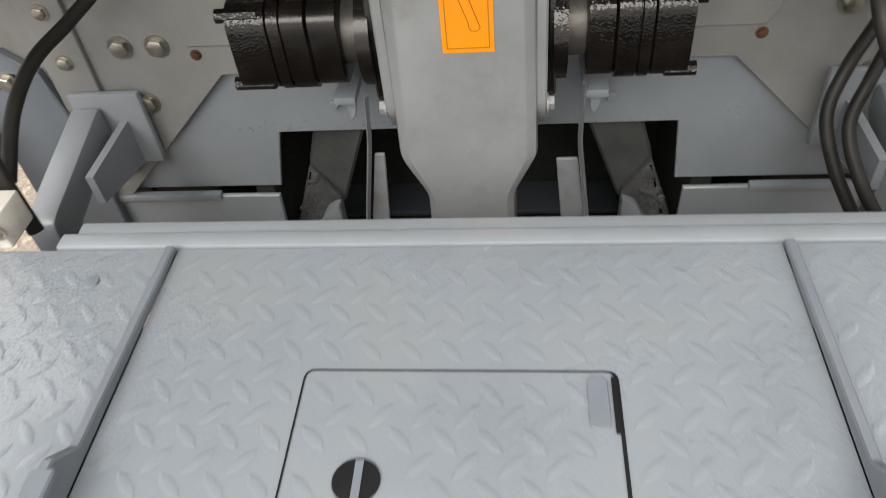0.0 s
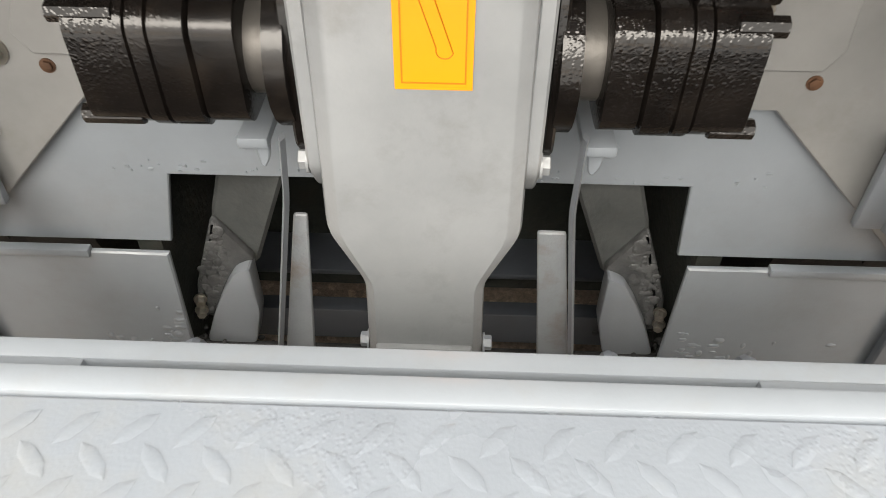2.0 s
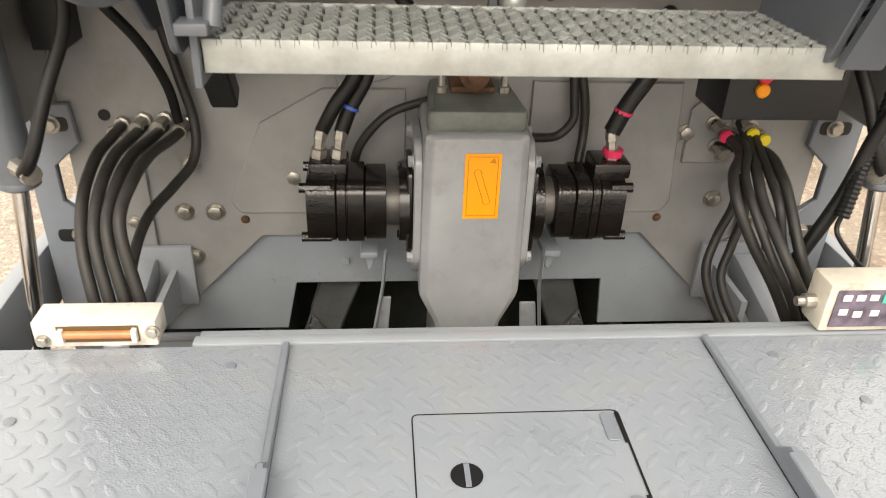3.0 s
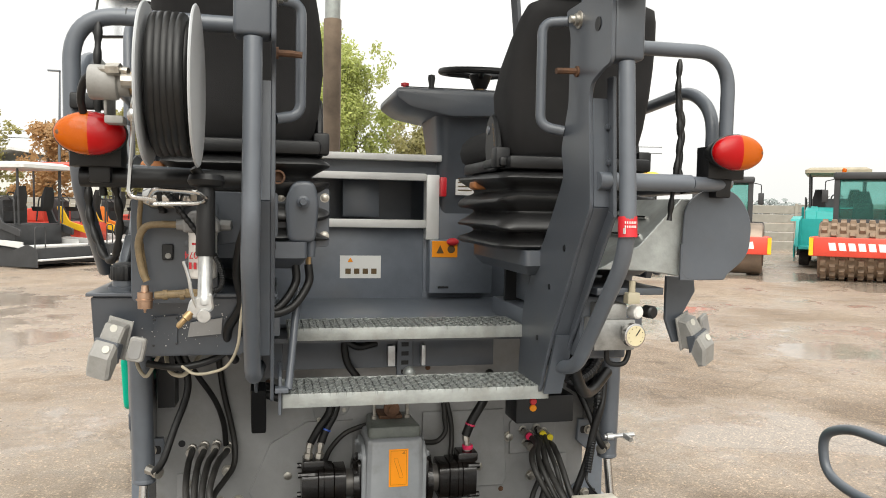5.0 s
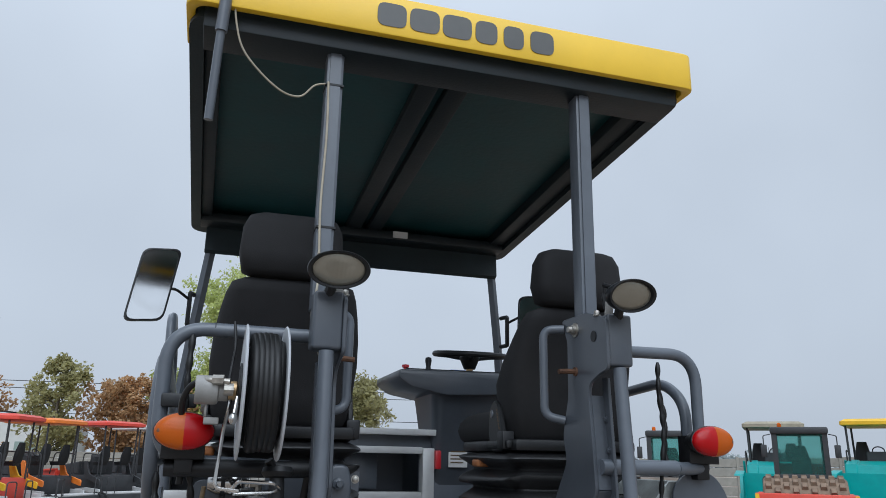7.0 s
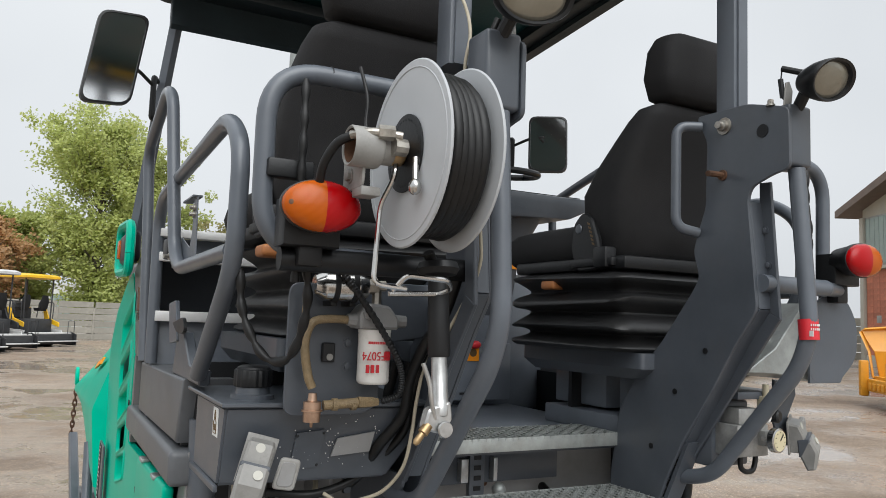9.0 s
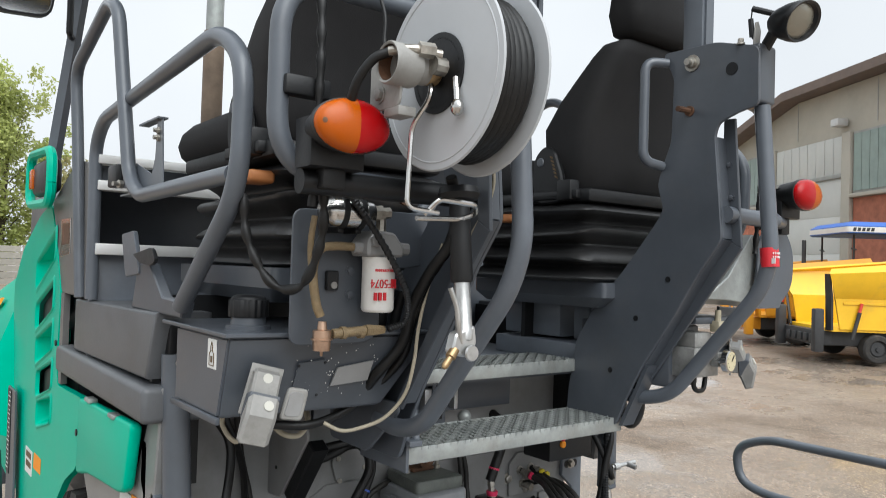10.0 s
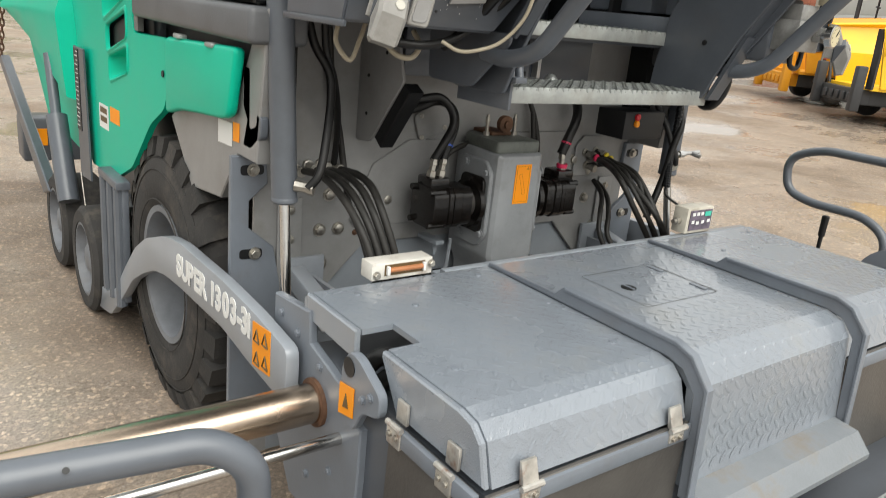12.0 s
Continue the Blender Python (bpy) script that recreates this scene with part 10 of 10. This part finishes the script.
    for s in (-1, 1):
        bm = B()
        box(bm, s * 0.66 - 0.006, s * 0.66 + 0.006, -1.09, 0.29, 1.60, 2.71)
        part("side_window", bm, GLASS, cb)
        bm = B()
        sweep(bm, bent([(s * 0.75, 0.4, 2.7), (s * 0.95, 0.5, 2.65), (s * 0.95, 0.5, 2.3)], 0.05), 0.015, 6)
        box(bm, s * 0.95 - 0.08, s * 0.95 + 0.08, 0.48, 0.53, 2.05, 2.4, 0.02)
        part("wing_mirror", bm, MACHD, cb)
    bm = B()
    turned(bm, [(0, 0.06), (0.10, 0.06), (0.13, 0.03)], (0.5, 0.1, 2.90), (0, 0, 1), 12)
    part("beacon", bm, AMBER, cb)
    t.matrix_basis = m
    return t


roller("red padfoot roller with a black glazed cab", at_pose(15.7, 15.2, 139), True)
roller("red smooth-drum roller with a black glazed cab", at_pose(13.4, 18.2, 146), False)


# yellow pavers on the right
AMBM = mat("orange_yellow_paint", (0.62, 0.27, 0.015), 0.4, var=0.12, scale=3, bump=0.03, dirt=(0.16, 0.10, 0.05), dirty=0.35, dscale=3)


def yellow_paver(m, label, paint, bumper, roof=None):
    """A compact paver with an open hopper; it looks along +y."""
    t = thing("compact_paver", label, "paver", "yellow pavers")
    for s in (-1, 1):
        bm = B()
        slab(bm, [(0.1, 0.62), (2.35, 0.62), (2.45, 1.22), (0.1, 1.22)], "x", s * 0.93, s * 0.98, 0.006)
        loft(bm, [[Vector((s * x, y, z)) for x, y, z in ring] for ring in (
            ((0.93, 0.1, 1.2), (0.98, 0.1, 1.2), (0.98, 2.45, 1.2), (0.93, 2.45, 1.2)),
            ((1.10, 0.1, 1.52), (1.16, 0.1, 1.50), (1.16, 2.58, 1.46), (1.10, 2.56, 1.48)),
            ((1.17, 0.1, 1.84), (1.24, 0.1, 1.83), (1.22, 2.66, 1.66), (1.15, 2.64, 1.68)),
            ((1.02, 0.1, 1.97), (1.06, 0.1, 2.01), (1.12, 2.60, 1.75), (1.08, 2.58, 1.72)))])
        hwg = part("hopper_wing", bm, paint, t, "painted steel hopper wing")
        bm = B()
        slab(bm, [(0.45, 1.09), (2.30, 1.09), (2.30, 1.13), (0.45, 1.13)], "x", s * 0.98, s * 1.0, 0.004)
        part("wing_seam", bm, paint, hwg)
        bm = B()
        slab(bm, [(0.93, 1.545), (1.28, 1.545), (1.28, 1.635), (0.93, 1.635)], "x", s * 1.185, s * 1.192)
        part("mark", bm, LABEL if bumper is MACHD else BLUE, hwg)
        bm = B()
        for k in range(6):
            slab(bm, [(0.72 - 0.13 * k, 1.66), (0.63 - 0.13 * k, 1.66), (0.63 - 0.13 * k, 1.74), (0.72 - 0.13 * k, 1.74)], "x", s * 1.205, s * 1.213)
        part("lettering", bm, MACHD, hwg)
        bm = B()
        loft(bm, [[Vector((s * x, y, z)) for x, y, z in ring] for ring in (
            ((0.80, 2.50, 0.60), (0.97, 2.47, 0.60), (0.97, 2.51, 0.60), (0.80, 2.54, 0.60)),
            ((0.91, 2.56, 1.2), (1.02, 2.50, 1.2), (1.02, 2.54, 1.2), (0.91, 2.60, 1.2)),
            ((1.13, 2.68, 1.66), (1.19, 2.63, 1.66), (1.19, 2.67, 1.66), (1.13, 2.72, 1.66)))])
        part("hopper_flap", bm, bumper, t, "flap at the hopper mouth")
        bm = B()
        box(bm, s * 0.86 - 0.09, s * 0.86 + 0.09, 2.62, 2.80, 0.18, 1.0, 0.03)
        part("push_post", bm, bumper, t)
        bm = B()
        rod(bm, (s * 1.03, 2.15, 0.45), (s * 1.03, 2.02, 0.95), 0.035, 10)
        cy = part("wing_cylinder", bm, MACHD, t, "hydraulic wing cylinder")
        bm = B()
        rod(bm, (s * 1.03, 2.03, 0.93), (s * 1.03, 1.98, 1.12), 0.028, 10)
        part("guard", bm, REDM, cy)
        for y in (0.05, 0.85, 1.65):
            bm = B()
            turned(bm, [(0, 0.12), (0, 0.24), (0.03, 0.27), (0.22, 0.27), (0.25, 0.24), (0.25, 0.17), (0.21, 0.15), (0.21, 0)], (s * 0.75, y, 0.27), (s, 0, 0), 28)
            wv = part("wheel", bm, TYRE, t)
            bm = B()
            turned(bm, [(0.20, 0.15), (0.225, 0.12), (0.225, 0.05), (0.25, 0.04), (0.25, 0)], (s * 0.75, y, 0.27), (s, 0, 0), 20)
            part("hub", bm, MACHD, wv)
    bm = B()
    box(bm, -0.95, 0.95, 0.15, 2.5, 0.58, 0.64)
    slab(bm, [(0.05, 0.6), (0.15, 0.6), (0.75, 0.64), (0.12, 1.75), (0.05, 1.75)], "x", -0.95, 0.95)
    part("hopper_floor", bm, paint, t)
    bm = B()
    box(bm, -0.78, 0.78, 2.40, 2.66, 0.30, 0.58, 0.02)
    for k in range(5):
        box(bm, -0.62 + 0.27 * k, -0.46 + 0.27 * k, 2.655, 2.70, 0.34, 0.50, 0.02)
    part("push_bumper", bm, bumper, t, "push bar with roller brackets")
    bm = B()
    box(bm, -0.76, 0.76, -2.4, 2.42, 0.30, 0.585, 0.03)
    part("chassis", bm, MACHD, t)
    bm = B()
    box(bm, -0.9, 0.9, -2.2, 0.05, 0.55, 1.62, 0.06)
    slab(bm, [(-0.9, 1.6), (0.04, 1.6), (0.0, 1.95), (-0.8, 1.9)], "x", -0.6, 0.6, 0.04)
    part("body", bm, paint, t)
    if roof:
        bm = B()
        loft(bm, [oblong(0, 1.9, -1.9, 0.55, 2.55, 0.08, 3), oblong(0, 2.0, -1.95, 0.60, 2.58, 0.1, 3), oblong(0, 2.0, -1.95, 0.60, 2.74, 0.1, 3), oblong(0, 1.8, -1.8, 0.45, 2.84, 0.1, 3)])
        cn = part("canopy", bm, roof, t, "striped blue and white canopy")
        bm = B()
        loft(bm, [oblong(0, 2.012, -1.956, 0.606, 2.60, 0.1, 3), oblong(0, 2.012, -1.956, 0.606, 2.72, 0.1, 3)])
        part("canopy_band", bm, LABEL, cn)
        bm = B()
        for k in range(5):
            slab(bm, [(0.48 - 0.1 * k, 2.62), (0.41 - 0.1 * k, 2.62), (0.39 - 0.1 * k, 2.70), (0.46 - 0.1 * k, 2.70)], "x", -1.012, -1.009)
        part("lettering", bm, MACHD, cn)
        for x in (-0.8, 0.8):
            for y in (-1.7, 0.35):
                bm = B()
                rod(bm, (x, y, 1.5), (x, y, 2.58), 0.025, 8)
                rod(bm, (x - 0.1, y, 2.2), (x + 0.1, y, 2.23), 0.02, 8)
                part("canopy_post", bm, MACHD, t)
        bm = B()
        rod(bm, (0.55, 0.9, 1.2), (0.55, 0.9, 2.45), 0.05, 10)
        part("exhaust", bm, MACHD, t)
    for x in (-0.55, 0.55):
        bm = B()
        loft(bm, [oblong(x, 0.42, -1.45, -1.0, 1.6, 0.05, 2), oblong(x, 0.46, -1.48, -0.95, 1.75, 0.05, 2)])
        loft(bm, [oblong(x, 0.44, -1.5, -1.36, 1.7, 0.05, 2), oblong(x, 0.40, -1.55, -1.42, 2.25, 0.05, 2)])
        part("seat", bm, BLACK, t)
    bm = B()
    box(bm, -1.3, 1.3, -3.1, -2.4, 0.1, 0.6, 0.03)
    part("screed", bm, MACHD, t)
    for s in (-1, 1):
        bm = B()
        slab(bm, [(0.9, 0.45), (0.9, 0.6), (-2.4, 0.75), (-2.4, 0.55)], "x", s * 1.06, s * 1.11, 0.006)
        part("tow_arm", bm, paint, t)
    t.matrix_basis = m
    return t


yellow_paver(at_pose(15.39, 3.68, 50), "yellow compact paver with an open hopper and grey bumper", YELM, MACHD)
yellow_paver(at_pose(17.22, 6.16, 50), "orange-yellow compact paver under a blue and white canopy", AMBM, AMBM, BLUE)

# street lamp and wires on the left
lampst = thing("street_lamp", "tall thin grey street lamp behind the parked machines", "street lamp", at=(-13.0, 46.0, 0))
bm = B()
sweep(bm, [(-13.0, 46.0, 0), (-13.0, 46.0, 5), (-12.95, 46.0, 9.8)], 0.09, 8, [0.10, 0.08, 0.05])
pst = part("pole", bm, TUBEP, None)
pst.parent, pst.matrix_parent_inverse = lampst, Matrix.Translation((13.0, -46.0, 0))
bm = B()
box(bm, -13.6, -12.9, 45.9, 46.1, 9.78, 9.88, 0.02)
hd = part("lamp_head", bm, TUBEP, None)
hd.parent, hd.matrix_parent_inverse = lampst, Matrix.Translation((13.0, -46.0, 0))
for i, z in enumerate((7.2, 6.7, 5.0)):
    wv = part("overhead_cable", sweep(B(), [(-60 + 6 * k, 62 - 0.6 * k, z + 0.010 * (k - 9) ** 2 * 0.6) for k in range(16)], 0.025, 5), BLACK)
    tagged(wv, "thin black overhead cable behind the yard", "cable", "overhead cables")
# low pale buildings beyond the left row
for i, (x, y, w, dpt, h) in enumerate(((-34, 70, 22, 12, 5.0), (-10, 78, 16, 10, 4.2))):
    t = thing("far_shed", "long pale industrial shed in the distance", "building", "far sheds")
    bm = B()
    box(bm, x, x + w, y, y + dpt, 0, h)
    sw_ = part("wall", bm, WHITEP, t)
    bm = B()
    slab(bm, [(x - 0.5, h - 0.1), (x + w / 2, h + 1.6), (x + w + 0.5, h - 0.1), (x + w + 0.5, h + 0.1), (x + w / 2, h + 1.8), (x - 0.5, h + 0.1)], "y", y - 0.5, y + dpt + 0.5)
    part("roof", bm, PALE, t)
    for k in range(4):
        bm = B()
        box(bm, x + 1.5 + k * w / 4, x + 3.5 + k * w / 4, y - 0.06, y - 0.01, 0, 3.2)
        part("gate", bm, PANEG, sw_)
